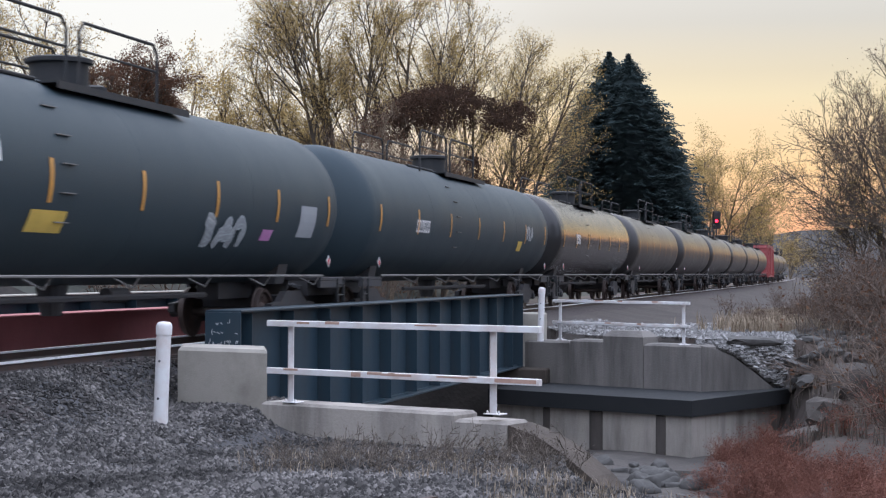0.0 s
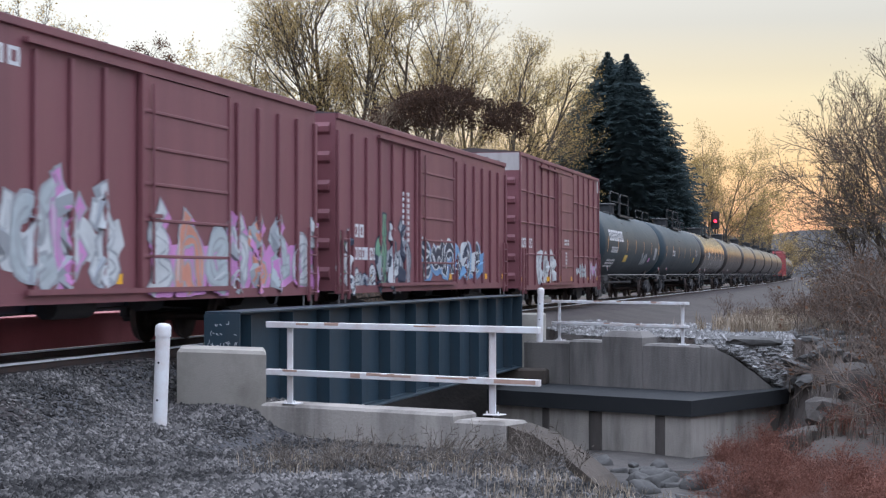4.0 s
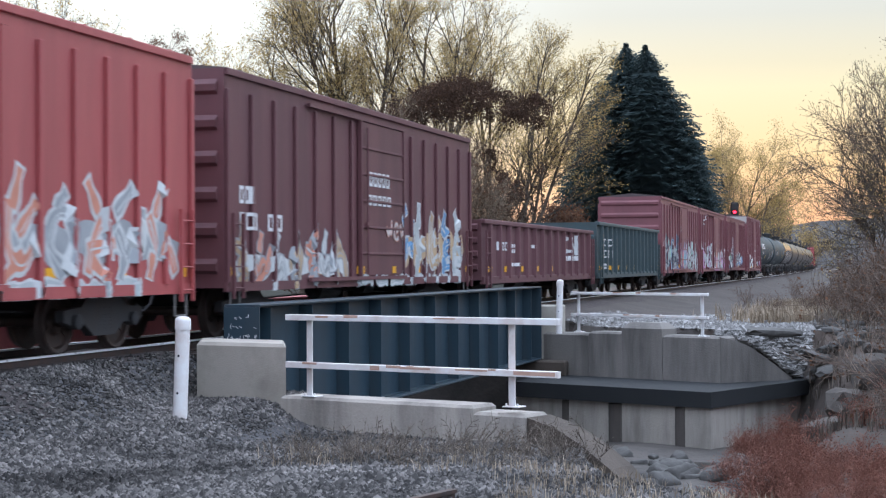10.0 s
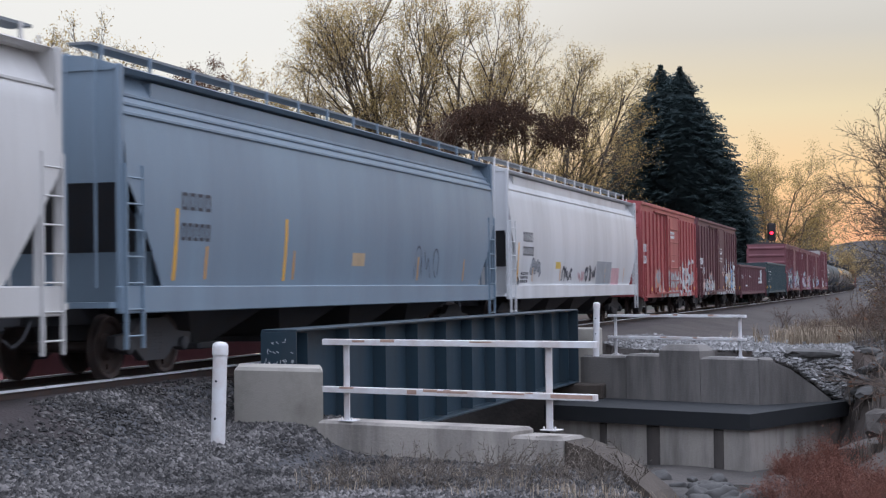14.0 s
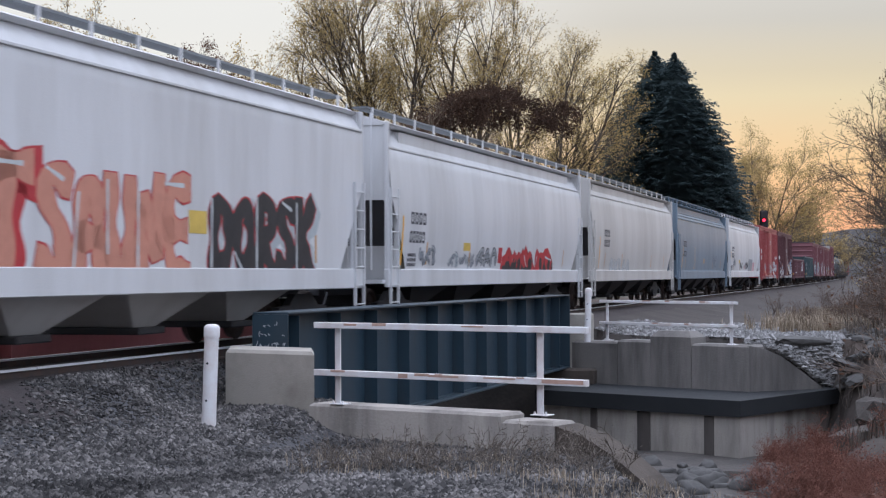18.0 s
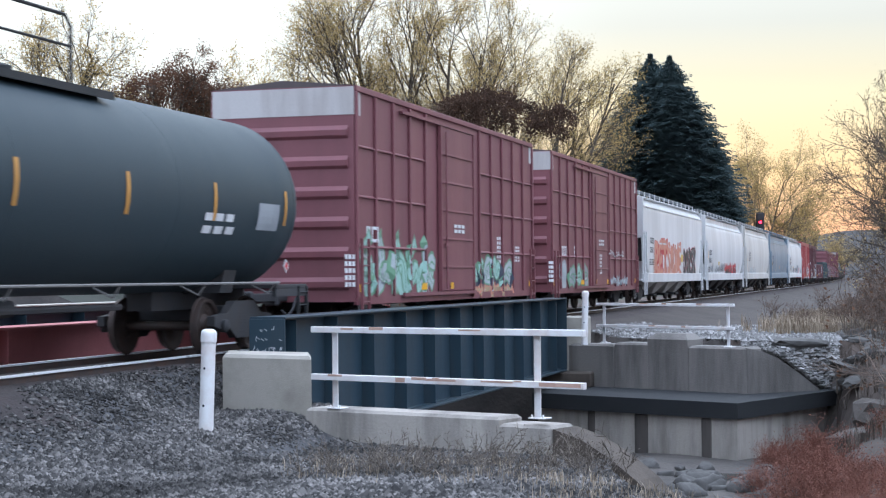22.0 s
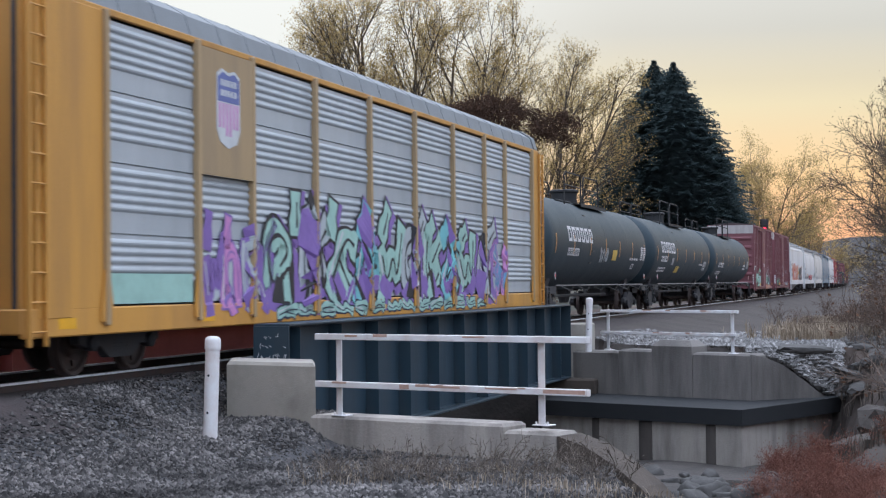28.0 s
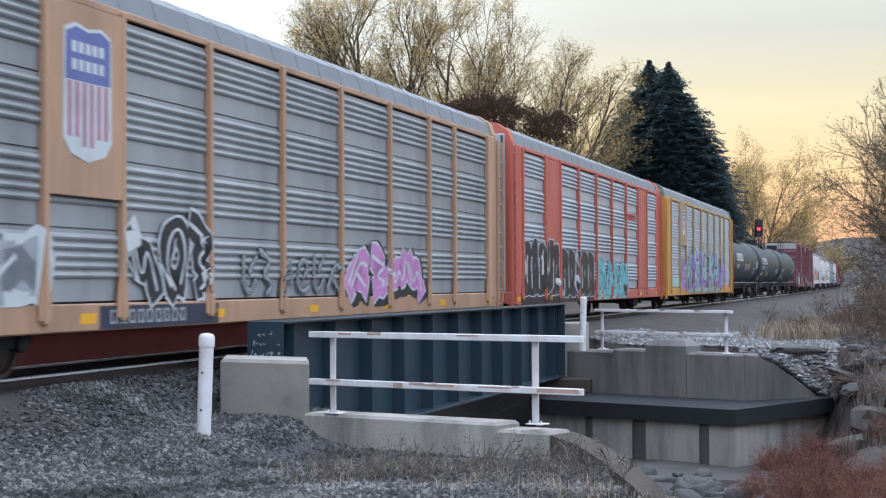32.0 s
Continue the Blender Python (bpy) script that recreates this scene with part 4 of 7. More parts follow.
def brush_mass(label, masters, count, place, seed, lo, hi):
    """Far brush that nobody could count: many turned bushes in one mesh."""
    rng = random.Random(seed)
    vs, fs, ix, k = [], [], [], 0
    mats = [c.data.materials[0] for c in masters[0].children]
    for i in range(count):
        s, o = place(rng)
        p = tp(s, o, ground_z(s, o))
        a, z = rng.uniform(0, 6.28), rng.uniform(lo, hi)
        rot = np.array([[math.cos(a), math.sin(a), 0], [-math.sin(a), math.cos(a), 0], [0, 0, rng.uniform(0.85, 1.15)]]) * z
        for c in masters[rng.randrange(len(masters))].children:
            co = np.empty(len(c.data.vertices) * 3)
            c.data.vertices.foreach_get("co", co)
            vs.append(co.reshape(-1, 3) @ rot + np.array(tuple(p)))
            fs += [tuple(v + k for v in q.vertices) for q in c.data.polygons]
            ix += [mats.index(c.data.materials[0])] * len(c.data.polygons)
            k += len(co) // 3
    raw("far_brush", np.concatenate(vs), fs, mats, label, "brush", "stuff", ix)


grey_twig = varied("grey_twig", (0.09, 0.066, 0.054), (0.18, 0.135, 0.105))
brown_bush = [bush("leafless grey-brown bush on the bank", tp(78 + 3 * i, 12.5 + 1.5 * i, ground_z(78 + 3 * i, 12.5 + 1.5 * i)), 2.2 + 0.3 * i, 40 + i, grey_twig, (8, 7, 6), 250, rust_leaf, 0.02, "brown bushes") for i in range(3)]
thicket(brown_bush, 46, lambda r: (r.uniform(66, 150), r.uniform(11.0, 22)), 5, 0.5, 1.0)
thicket(brown_bush, 12, lambda r: (r.uniform(68, 78), r.uniform(10.3, 13)), 6, 0.35, 0.8)
light_bush = [bush("leafless brown bush behind the track", tp(90 + 4 * i, -13 - 2 * i, ground_z(90 + 4 * i, -13 - 2 * i)), 2.4 + 0.3 * i, 80 + i, grey_twig, (6, 5, 4), 200, rust_leaf, 0.02, "brown bushes") for i in range(3)]
brush_mass("leafless brown brush along the line far off", light_bush, 22, lambda r: (r.uniform(150, 330), r.uniform(11, 28)), 7, 0.7, 1.15)
brush_mass("leafless brown brush on the hillside behind the track", light_bush, 46, lambda r: (r.uniform(72, 125), -r.uniform(9.5, 25)), 8, 0.8, 1.5)
brush_mass("dark leafless brush along the top of the hillside", light_bush, 40, lambda r: (r.uniform(112, 124), -r.uniform(27, 48)), 10, 1.1, 1.7)
brush_mass("low brown brush and weeds on the far bank", light_bush, 70, lambda r: (r.uniform(73, 104), r.gauss(10.4, 1.2)), 14, 0.16, 0.42)
near_bush = [bush("tangled leafless bush close to the bank", spot(1600, 34), 3.2, 50, grey_twig, (9, 7, 6), 500, rust_leaf, 0.02, "brown bushes", 0.045, 12)]
thicket(near_bush, 9, lambda r: (r.uniform(58, 66), r.uniform(13.4, 17)), 11, 0.6, 1.1)
thicket(brown_bush, 34, lambda r: (r.uniform(64, 80), r.uniform(11.6, 17)), 15, 0.35, 0.9)
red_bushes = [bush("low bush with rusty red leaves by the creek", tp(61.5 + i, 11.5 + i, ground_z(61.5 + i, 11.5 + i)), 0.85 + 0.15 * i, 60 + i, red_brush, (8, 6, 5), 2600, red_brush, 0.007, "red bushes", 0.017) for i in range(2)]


def under_sight_line(r):
    """Spots on the creek valley floor, kept below and right of camera sight lines."""
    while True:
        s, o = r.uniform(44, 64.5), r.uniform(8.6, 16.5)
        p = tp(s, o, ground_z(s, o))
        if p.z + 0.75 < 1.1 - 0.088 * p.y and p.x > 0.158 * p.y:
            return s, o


thicket(red_bushes, 85, under_sight_line, 12, 0.35, 1.05)
weeds = [bush("thin dark dry weed stalks in gravel", spot(640, 19.2), 0.55, 70, dark_weed, (3, 3, 2), 40, dark_weed, 0.004, "weeds", 0.012, 5)]


def weed_place(r):
    x, d = r.uniform(470, 1000), r.uniform(17.0, 19.9)
    X = (x - 784) / 2910 * d
    v = (X - X0, d - Y0)
    return v[0] * math.sin(TH) + v[1] * math.cos(TH), v[0] * math.cos(TH) - v[1] * math.sin(TH)


thicket(weeds, 42, weed_place, 13, 0.5, 1.2)


# ---- grass ----
def grass(label, count, place, height, mat, seed, lean=0.5, width=0.006):
    rng = random.Random(seed)
    vs, fs = [], []
    for i in range(count):
        q = place(rng)
        if q is None:
            continue
        s, o = q
        b = tp(s, o, ground_z(s, o) - 0.02)
        for j in range(rng.randrange(3, 8)):
            a, l = rng.uniform(0, 6.28), rng.uniform(0.05, lean)
            h = height * rng.uniform(0.4, 1.15)
            c = b + Vector((rng.gauss(0, 0.05), rng.gauss(0, 0.05), 0))
            d = Vector((math.cos(a), math.sin(a), 0))
            w = Vector((-d.y, d.x, 0)) * width
            m = c + d * (h * l * 0.35) + Vector((0, 0, h * 0.6))
            t = c + d * (h * l) + Vector((0, 0, h * (1 - 0.3 * l)))
            k = len(vs)
            vs += [tuple(c - w), tuple(c + w), tuple(m + w * 0.8), tuple(m - w * 0.8), tuple(t)]
            fs += [(k, k + 1, k + 2, k + 3), (k + 3, k + 2, k + 4)]
    return raw("dry_grass", vs, fs, mat, label, "grass")


def at_view(r, x0, x1, d0, d1):
    x, d = r.uniform(x0, x1), r.uniform(d0, d1)
    X = (x - 784) / 2910 * d
    v = (X - X0, d - Y0)
    return v[0] * math.sin(TH) + v[1] * math.cos(TH), v[0] * math.cos(TH) - v[1] * math.sin(TH)


grass("pale dry grass along the edge of the creek bank", 300, lambda r: at_view(r, 840, 1330, 13.2, 17.5), 0.17, dry_grass, 1, 0.6, 0.004)
grass("sparse dry grass in the gravel below the wing wall", 80, lambda r: at_view(r, 420, 860, 16.5, 20.0), 0.18, dry_grass, 2, 0.6, 0.004)
grass("tan dry grass on the far bank", 2600, lambda r: (r.uniform(72, 92), r.gauss(9.6, 1.0)), 0.5, dry_grass, 3, 0.5, 0.012)
grass("dry grass among the brush", 4200, lambda r: (r.uniform(60, 130), r.uniform(10.0, 19)), 0.6, dark_weed, 4, 0.6, 0.014)

# ---- water and rocks ----
water_mat = surface("creek_water", (0.015, 0.018, 0.018), 0.08, amount=0.2, bump=0.25, grain=3)
wv = [tp(s, o, -3.32) for s, o in ((46, -30), (70, -30), (66, 10), (45, 10), (53, 12), (57, 12), (52, 30), (57, 30))]
raw("creek_water", wv, [(0, 1, 2, 3), (3, 2, 5, 4), (4, 5, 7, 6)], water_mat, "dark shallow creek water", "water", "structure")
rock_grey = surface("rock_grey", (0.095, 0.090, 0.084), 0.95, dirt=(0.04, 0.036, 0.032), amount=0.7, scale=2.5, grain=14, bump=0.6)
rock_brown = surface("rock_brown", (0.085, 0.072, 0.062), 0.95, dirt=(0.04, 0.034, 0.03), amount=0.8, scale=2.5, grain=14, bump=0.6)


def rock(label, at, sx, sy, sz, seed, turn=0.0, tilt=0.0, mat=None):
    rng = random.Random(seed)
    bm = bmesh.new()
    bmesh.ops.create_icosphere(bm, subdivisions=3 if 100 <= seed < 200 else 2, radius=1)
    for v in bm.verts:
        q = v.co.normalized()
        m = max(abs(q.x), abs(q.y), abs(q.z))
        v.co = q / m ** 0.75 * (1 + 0.2 * noise.noise(q * 1.6 + Vector((seed, 0, 0))) + 0.17 * noise.noise(q * 4.2 + Vector((0, seed, 0))))
        v.co = Vector((v.co.x * sx, v.co.y * sy, v.co.z * sz))
    me = bpy.data.meshes.new("rock")
    bm.to_mesh(me)
    bm.free()
    me.materials.append(mat or rock_grey)
    me.polygons.foreach_set("use_smooth", [100 <= seed < 200] * len(me.polygons))
    ob = new("rock", me)
    ob.matrix_world = Matrix.Translation(at) @ pose(0, 0, 0, tilt, tilt * 0.6, turn)
    return tagged(ob, label, "rock", "riprap rocks")


rr = random.Random(9)
for i in range(46):
    s, o = rr.uniform(66.5, 70.5), rr.uniform(9.8, 12.4)
    k = rr.uniform(0.08, 0.24)
    rock("angular grey riprap boulder on the creek bank", tp(s, o, ground_z(s, o) + 0.05), k * rr.uniform(0.9, 1.8), k, k * rr.uniform(0.4, 0.8), i, rr.uniform(0, 180), rr.uniform(-24, 24))
for i in range(8):
    s, o = rr.uniform(63.0, 66.4), rr.uniform(10.2, 12.8)
    k = rr.uniform(0.28, 0.55)
    rock("large brown-grey boulder low on the creek bank", tp(s, o, ground_z(s, o) + 0.1), k * rr.uniform(1.0, 1.5), k, k * rr.uniform(0.6, 0.9), 60 + i, rr.uniform(0, 180), rr.uniform(-14, 14), rock_brown)
for i in range(64):
    x, d = rr.uniform(980, 1330), rr.uniform(31, 38.5)
    k = rr.uniform(0.05, 0.26)
    X = (x - 784) / 2910 * d
    q = Vector((X - X0, d - Y0, 0))
    s, o = q.x * math.sin(TH) + q.y * math.cos(TH), q.x * math.cos(TH) - q.y * math.sin(TH)
    rock("rounded grey stone lying in the creek bed", tp(s, o, max(ground_z(s, o), -3.25)), k * rr.uniform(1, 1.7), k, k * rr.uniform(0.7, 1.1), 100 + i, rr.uniform(0, 180), rr.uniform(-30, 30))
for i, (s, o, z, tl) in enumerate(((68.0, 10.5, -1.25, 12), (67.2, 10.7, -1.5, -8), (66.6, 11.3, -1.75, 16))):
    rock("broken pale concrete slab tipped on the riprap", tp(s, o, z), 0.72 - 0.1 * i, 0.5, 0.13, 200 + i, 30 + 40 * i, tl)
rock("flat dark slab lying on the far abutment", tp(66.4, 9.2, -0.52), 0.75, 0.35, 0.12, 300, 20, 3)
# an old rail left in the gravel
old_rail = single("old_rail", Geo().prism(RAIL, 0, 3.4, "x").moved(Matrix.Translation((0, 0, 0.18))), rail_steel, "rusty length of old rail lying on gravel", "rail", Matrix.Translation((-0.07, 14.4, ground_z(37.8, 8.4) - 0.09)) @ pose(0, 0, 0, 0, 0, -122.5))


# ---- freight cars: x runs forward, the camera's side is -y, z from the rail head ----
W = 1.50
maroon = surface("maroon", (0.205, 0.070, 0.080), 0.55, dirt=(0.13, 0.052, 0.058), amount=0.55, scale=0.9, streak=True)
dark_maroon = surface("dark_maroon", (0.130, 0.048, 0.054), 0.6, dirt=(0.06, 0.03, 0.034), amount=0.55, scale=0.9, streak=True)
bright_red = surface("bright_red", (0.39, 0.085, 0.085), 0.5, dirt=(0.20, 0.05, 0.05), amount=0.5, scale=0.9, streak=True)
gon_maroon = surface("gon_maroon", (0.14, 0.056, 0.064), 0.7, dirt=(0.09, 0.04, 0.04), amount=0.7, scale=1.1, streak=True)
gon_green = surface("gon_green", (0.040, 0.070, 0.078), 0.6, dirt=(0.05, 0.045, 0.04), amount=0.4, scale=1.1, streak=True)
tank_black = surface("tank_black", (0.031, 0.049, 0.059), 0.55, shine=0.3, dirt=(0.043, 0.058, 0.067), amount=0.45, scale=0.8, streak=True, spread=0.08)
band_white = surface("band_white", (0.50, 0.47, 0.45), 0.7, dirt=(0.27, 0.22, 0.2), amount=0.6, scale=1.5, streak=True)
tank_gloss = surface("tank_gloss", (0.03, 0.03, 0.031), 0.16, dirt=(0.05, 0.045, 0.04), amount=0.3, scale=0.7, streak=True)
tank_tan = surface("tank_tan", (0.032, 0.029, 0.028), 0.32, dirt=(0.055, 0.045, 0.04), amount=0.5, scale=0.7, streak=True)
hopper_white = surface("hopper_white", (0.66, 0.66, 0.66), 0.45, dirt=(0.36, 0.34, 0.31), amount=0.5, scale=0.7, streak=True, spread=0.06)
hopper_cream = surface("hopper_cream", (0.60, 0.58, 0.55), 0.5, dirt=(0.34, 0.30, 0.26), amount=0.5, scale=0.7, streak=True, spread=0.06)
hopper_blue = surface("hopper_blue", (0.19, 0.26, 0.32), 0.42, dirt=(0.15, 0.17, 0.2), amount=0.5, scale=0.7, streak=True, spread=0.06)
rack_yellow = surface("rack_yellow", (0.60, 0.29, 0.055), 0.55, dirt=(0.22, 0.12, 0.06), amount=0.5, scale=1.0, streak=True)
rack_weathered = surface("rack_weathered", (0.42, 0.29, 0.15), 0.65, dirt=(0.25, 0.19, 0.13), amount=0.7, scale=1.5, streak=True)
rack_red = surface("rack_red", (0.55, 0.13, 0.085), 0.6, dirt=(0.26, 0.09, 0.07), amount=0.5, scale=1.0, streak=True)
rack_tan = surface("rack_tan", (0.50, 0.29, 0.17), 0.6, dirt=(0.2, 0.13, 0.09), amount=0.6, scale=1.0, streak=True)
zinc_light = surface("zinc_light", (0.44, 0.475, 0.495), 0.45, metal=0.1, dirt=(0.28, 0.3, 0.31), amount=0.5, scale=0.7, streak=True)
zinc_dull = surface("zinc_dull", (0.34, 0.35, 0.35), 0.5, metal=0.1, dirt=(0.15, 0.15, 0.15), amount=0.6, scale=0.7, streak=True)
roof_grey = surface("roof_grey", (0.17, 0.19, 0.205), 0.55, metal=0.0, dirt=(0.13, 0.13, 0.13), amount=0.5, scale=0.8)
roof_dark = surface("roof_dark", (0.07, 0.05, 0.05), 0.6, dirt=(0.12, 0.10, 0.1), amount=0.5, scale=1.2)
under_steel = surface("under_steel", (0.040, 0.040, 0.043), 0.8, dirt=(0.07, 0.05, 0.04), amount=0.5, scale=3)
wheel_steel = surface("wheel_steel", (0.06, 0.045, 0.04), 0.6, metal=0.4, dirt=RUST, amount=0.4, scale=5)
tread_steel = surface("tread_steel", (0.45, 0.44, 0.43), 0.25, metal=1.0, amount=0.2)
black_iron = surface("black_iron", (0.016, 0.018, 0.02), 0.7, amount=0.3)
grab_steel = surface("grab_steel", (0.2, 0.19, 0.18), 0.6, amount=0.3)
stencil = surface("stencil", (0.70, 0.70, 0.70), 0.7, dirt=(0.3, 0.25, 0.25), amount=0.4, scale=5, spread=0.05)
stencil_dark = surface("stencil_dark", (0.05, 0.05, 0.06), 0.7, amount=0.2)
reflector = surface("reflector", (0.85, 0.42, 0.02), 0.35, amount=0.15)
reflector_dull = surface("reflector_dull", (0.62, 0.30, 0.06), 0.4, amount=0.3)
PAINTS = {
    "black": (0.02, 0.02, 0.025), "white": (0.58, 0.60, 0.60), "red": (0.50, 0.03, 0.04), "orange": (0.60, 0.21, 0.12), "salmon": (0.62, 0.26, 0.18),
    "cyan": (0.18, 0.52, 0.55), "mint": (0.36, 0.58, 0.50), "green": (0.16, 0.32, 0.20), "blue": (0.14, 0.30, 0.50), "purple": (0.24, 0.14, 0.42),
    "pink": (0.58, 0.24, 0.50), "royal": (0.12, 0.15, 0.36), "wine": (0.45, 0.20, 0.28), "rose": (0.62, 0.36, 0.38), "grey": (0.33, 0.35, 0.37), "pale": (0.44, 0.49, 0.50), "yellow": (0.70, 0.48, 0.10), "tan": (0.50, 0.36, 0.22), "navy": (0.03, 0.04, 0.07)}
SPRAY = {k: surface("spray_" + k, v, 0.55, dirt=tuple(c * 0.55 for c in v), amount=0.5, scale=2.2, spread=0.1) for k, v in PAINTS.items()}

MESHES = {}


def once(key, make):
    if key not in MESHES:
        MESHES[key] = make()
    return MESHES[key]


WHEELSETS = ([], [])


def truck(car, x):
    """A two-axle freight truck under a car."""
    def frame_geo():
        g = Geo()
        g.prism([(-1.22, 0.46), (-1.22, 0.62), (-0.72, 0.66), (-0.42, 0.86), (0.42, 0.86), (0.72, 0.66), (1.22, 0.62), (1.22, 0.46), (0.98, 0.40), (0.62, 0.42), (0.34, 0.24), (-0.34, 0.24), (-0.62, 0.42), (-0.98, 0.40)], -0.07, 0.07, "y")
        return g.mesh("side_frame", under_steel)

    def spring_geo():
        g = Geo()
        for a in (-0.17, 0.0, 0.17):
            for k in range(7):
                g.turned([(0.32 + k * 0.05, 0.066), (0.345 + k * 0.05, 0.078), (0.37 + k * 0.05, 0.066)], "z", 8)
                g.v[-24:] = [(p[0] + a, p[1], p[2]) for p in g.v[-24:]]
        return g.mesh("spring", under_steel)

    def wheels():
        g = Geo()
        for e in (-1, 1):
            pr = [(0.66, 0.17), (0.69, 0.2), (0.71, 0.36), (0.685, 0.40), (0.685, 0.487), (0.712, 0.483), (0.725, 0.46), (0.80, 0.452), (0.815, 0.44), (0.80, 0.39), (0.75, 0.36), (0.73, 0.2), (0.80, 0.15), (0.80, 0.1)]
            g.turned([(e * y, r) for y, r in pr], "y", 26)
        g.turned([(-1.0, 0.08), (1.0, 0.08)], "y", 10)
        for e in (-1, 1):
            for k in range(3):
                a = 2.1 * k
                g.box(-0.03, 0.03, e * 0.755 - 0.012, e * 0.755 + 0.012, 0.24, 0.32)
                g.v[-8:] = [tuple(Matrix.Rotation(a, 3, "Y") @ Vector(p)) for p in g.v[-8:]]
        return g.mesh("wheelset", wheel_steel, 40)

    tr = part("truck", once("bolster", lambda: Geo().box(-0.2, 0.2, -1.0, 1.0, 0.52, 0.78, 0.02).box(-0.1, 0.1, -0.3, 0.3, 0.78, 1.0).mesh("truck", under_steel)), None, car, "rusty black freight truck", at=pose(x, 0, 0))
    for e in (-1, 1):
        part("side_frame", once("side_frame", frame_geo), None, tr, at=pose(0, e * 1.0, 0))
        part("spring", once("spring", spring_geo), None, tr, at=pose(0, e * 1.0, 0))
        for k, a in ((0, -0.89), (1, 0.89)):
            if e < 0:
                w = part("wheelset", once("wheelset", wheels), None, tr, at=pose(a, 0, 0.457))
                WHEELSETS[k].append(w)
            part("bearing_cap", once("bearing_cap", lambda: Geo().turned([(-0.1, 0.10), (0.06, 0.11), (0.09, 0.07)], "y", 12).mesh("bearing_cap", under_steel, 40)), None, tr, at=pose(a, e * 1.07, 0.457, 0, 0, 0 if e > 0 else 180))


def running_gear(car, length, tc, sill=0.9):
    """Trucks, centre sill, couplers, brake gear: length over the coupler faces."""
    for x in (-tc / 2, tc / 2):
        truck(car, x)
    h = length / 2
    part("centre_sill", Geo().box(-h + 0.7, h - 0.7, -0.2, 0.2, 0.78, sill + 0.1), under_steel, car)
    for e in (-1, 1):
        part("coupler", Geo().box(-0.62, 0.0, -0.08, 0.08, 0.78, 0.95, 0.02).box(-0.12, 0.1, -0.16, 0.12, 0.70, 1.0, 0.04), under_steel, car, at=pose(e * (h - 0.08), 0, 0, 0, 0, 0 if e > 0 else 180))
        part("air_hose", Geo().path([(0, 0.3, 0.85), (0.25, 0.32, 0.62), (0.45, 0.28, 0.5), (0.55, 0.2, 0.62)], 0.022), under_steel, car, at=pose(e * (h - 0.55), 0, 0, 0, 0, 0 if e > 0 else 180))


def brake_gear(car):
    part("brake_cylinder", Geo().tube((1.2, -0.75, 0.78), (1.9, -0.75, 0.78), 0.16, 12), under_steel, car, smooth=40)
    part("air_reservoir", Geo().tube((-1.9, -0.8, 0.76), (-0.7, -0.8, 0.76), 0.2, 12), under_steel, car, smooth=40)
    part("brake_rod", Geo().path([(-4.5, -0.5, 0.62), (1.2, -0.6, 0.7), (4.6, -0.4, 0.6)], 0.018), under_steel, car)


def ladder(car, x, y, z0, z1, n, mat, w=0.42):
    """Two stiles and n rungs on a car's side."""
    stile = once(("stile", round(z1 - z0, 3), mat.name), lambda: Geo().box(-0.02, 0.02, -0.03, 0.03, 0, z1 - z0, 0.004).mesh("ladder", mat))
    rung = once(("rung", w, mat.name), lambda: Geo().tube((-w / 2, 0, 0), (w / 2, 0, 0), 0.014, 5).mesh("rung", mat))
    ld = part("ladder", stile, None, car, at=pose(x - w / 2, y, z0))
    part("stile", stile, None, ld, at=pose(w, 0, 0))
    for i in range(n):
        part("rung", rung, None, ld, at=pose(w / 2, -0.01, (z1 - z0) * (i + 0.5) / n))


def bars(car, x, z, w, h, n, surf, mat=None, gap=0.35, name="lettering", rows=1):
    """Plain blocks of the size and colour of painted characters."""
    g = Geo()
    cw = w / (n + (n - 1) * gap)
    for r in range(rows):
        zz = z - r * h * 1.5
        for i in range(n):
            a = x + i * cw * (1 + gap)
            for px, pz, pw, ph in ((0, 0, 0.28, 1), (0.72, 0, 0.28, 1), (0.28, 0.8, 0.44, 0.2), (0.28, 0.0, 0.44, 0.2))[: 4 if h > 0.18 else 1]:
                if h <= 0.18:
                    pw = 1
                x0, x1, z0, z1 = a + px * cw, a + (px + pw) * cw, zz + pz * h, zz + (pz + ph) * h
                k = max(1, int((z1 - z0) / 0.11))
                zs = [z0 + (z1 - z0) * j / k for j in range(k + 1)]
                g.add([(q, surf(q, zz), zz) for zz in zs for q in (x0, x1)], [(2 * j, 2 * j + 1, 2 * j + 3, 2 * j + 2) for j in range(k)])
    part(name, g, mat or stencil, car)


def patch(car, name, mat, x0, x1, z0, z1, surf, label="", lift=0.0, nz=1, nx=1):
    g = Geo()
    vs = [(x0 + (x1 - x0) * i / nx, 0, z0 + (z1 - z0) * j / nz) for i in range(nx + 1) for j in range(nz + 1)]
    vs = [(x, surf(x, z) - lift, z) for x, _, z in vs]
    g.add(vs, [(i * (nz + 1) + j, (i + 1) * (nz + 1) + j, (i + 1) * (nz + 1) + j + 1, i * (nz + 1) + j + 1) for i in range(nx) for j in range(nz)])
    return part(name, g, mat, car, label)


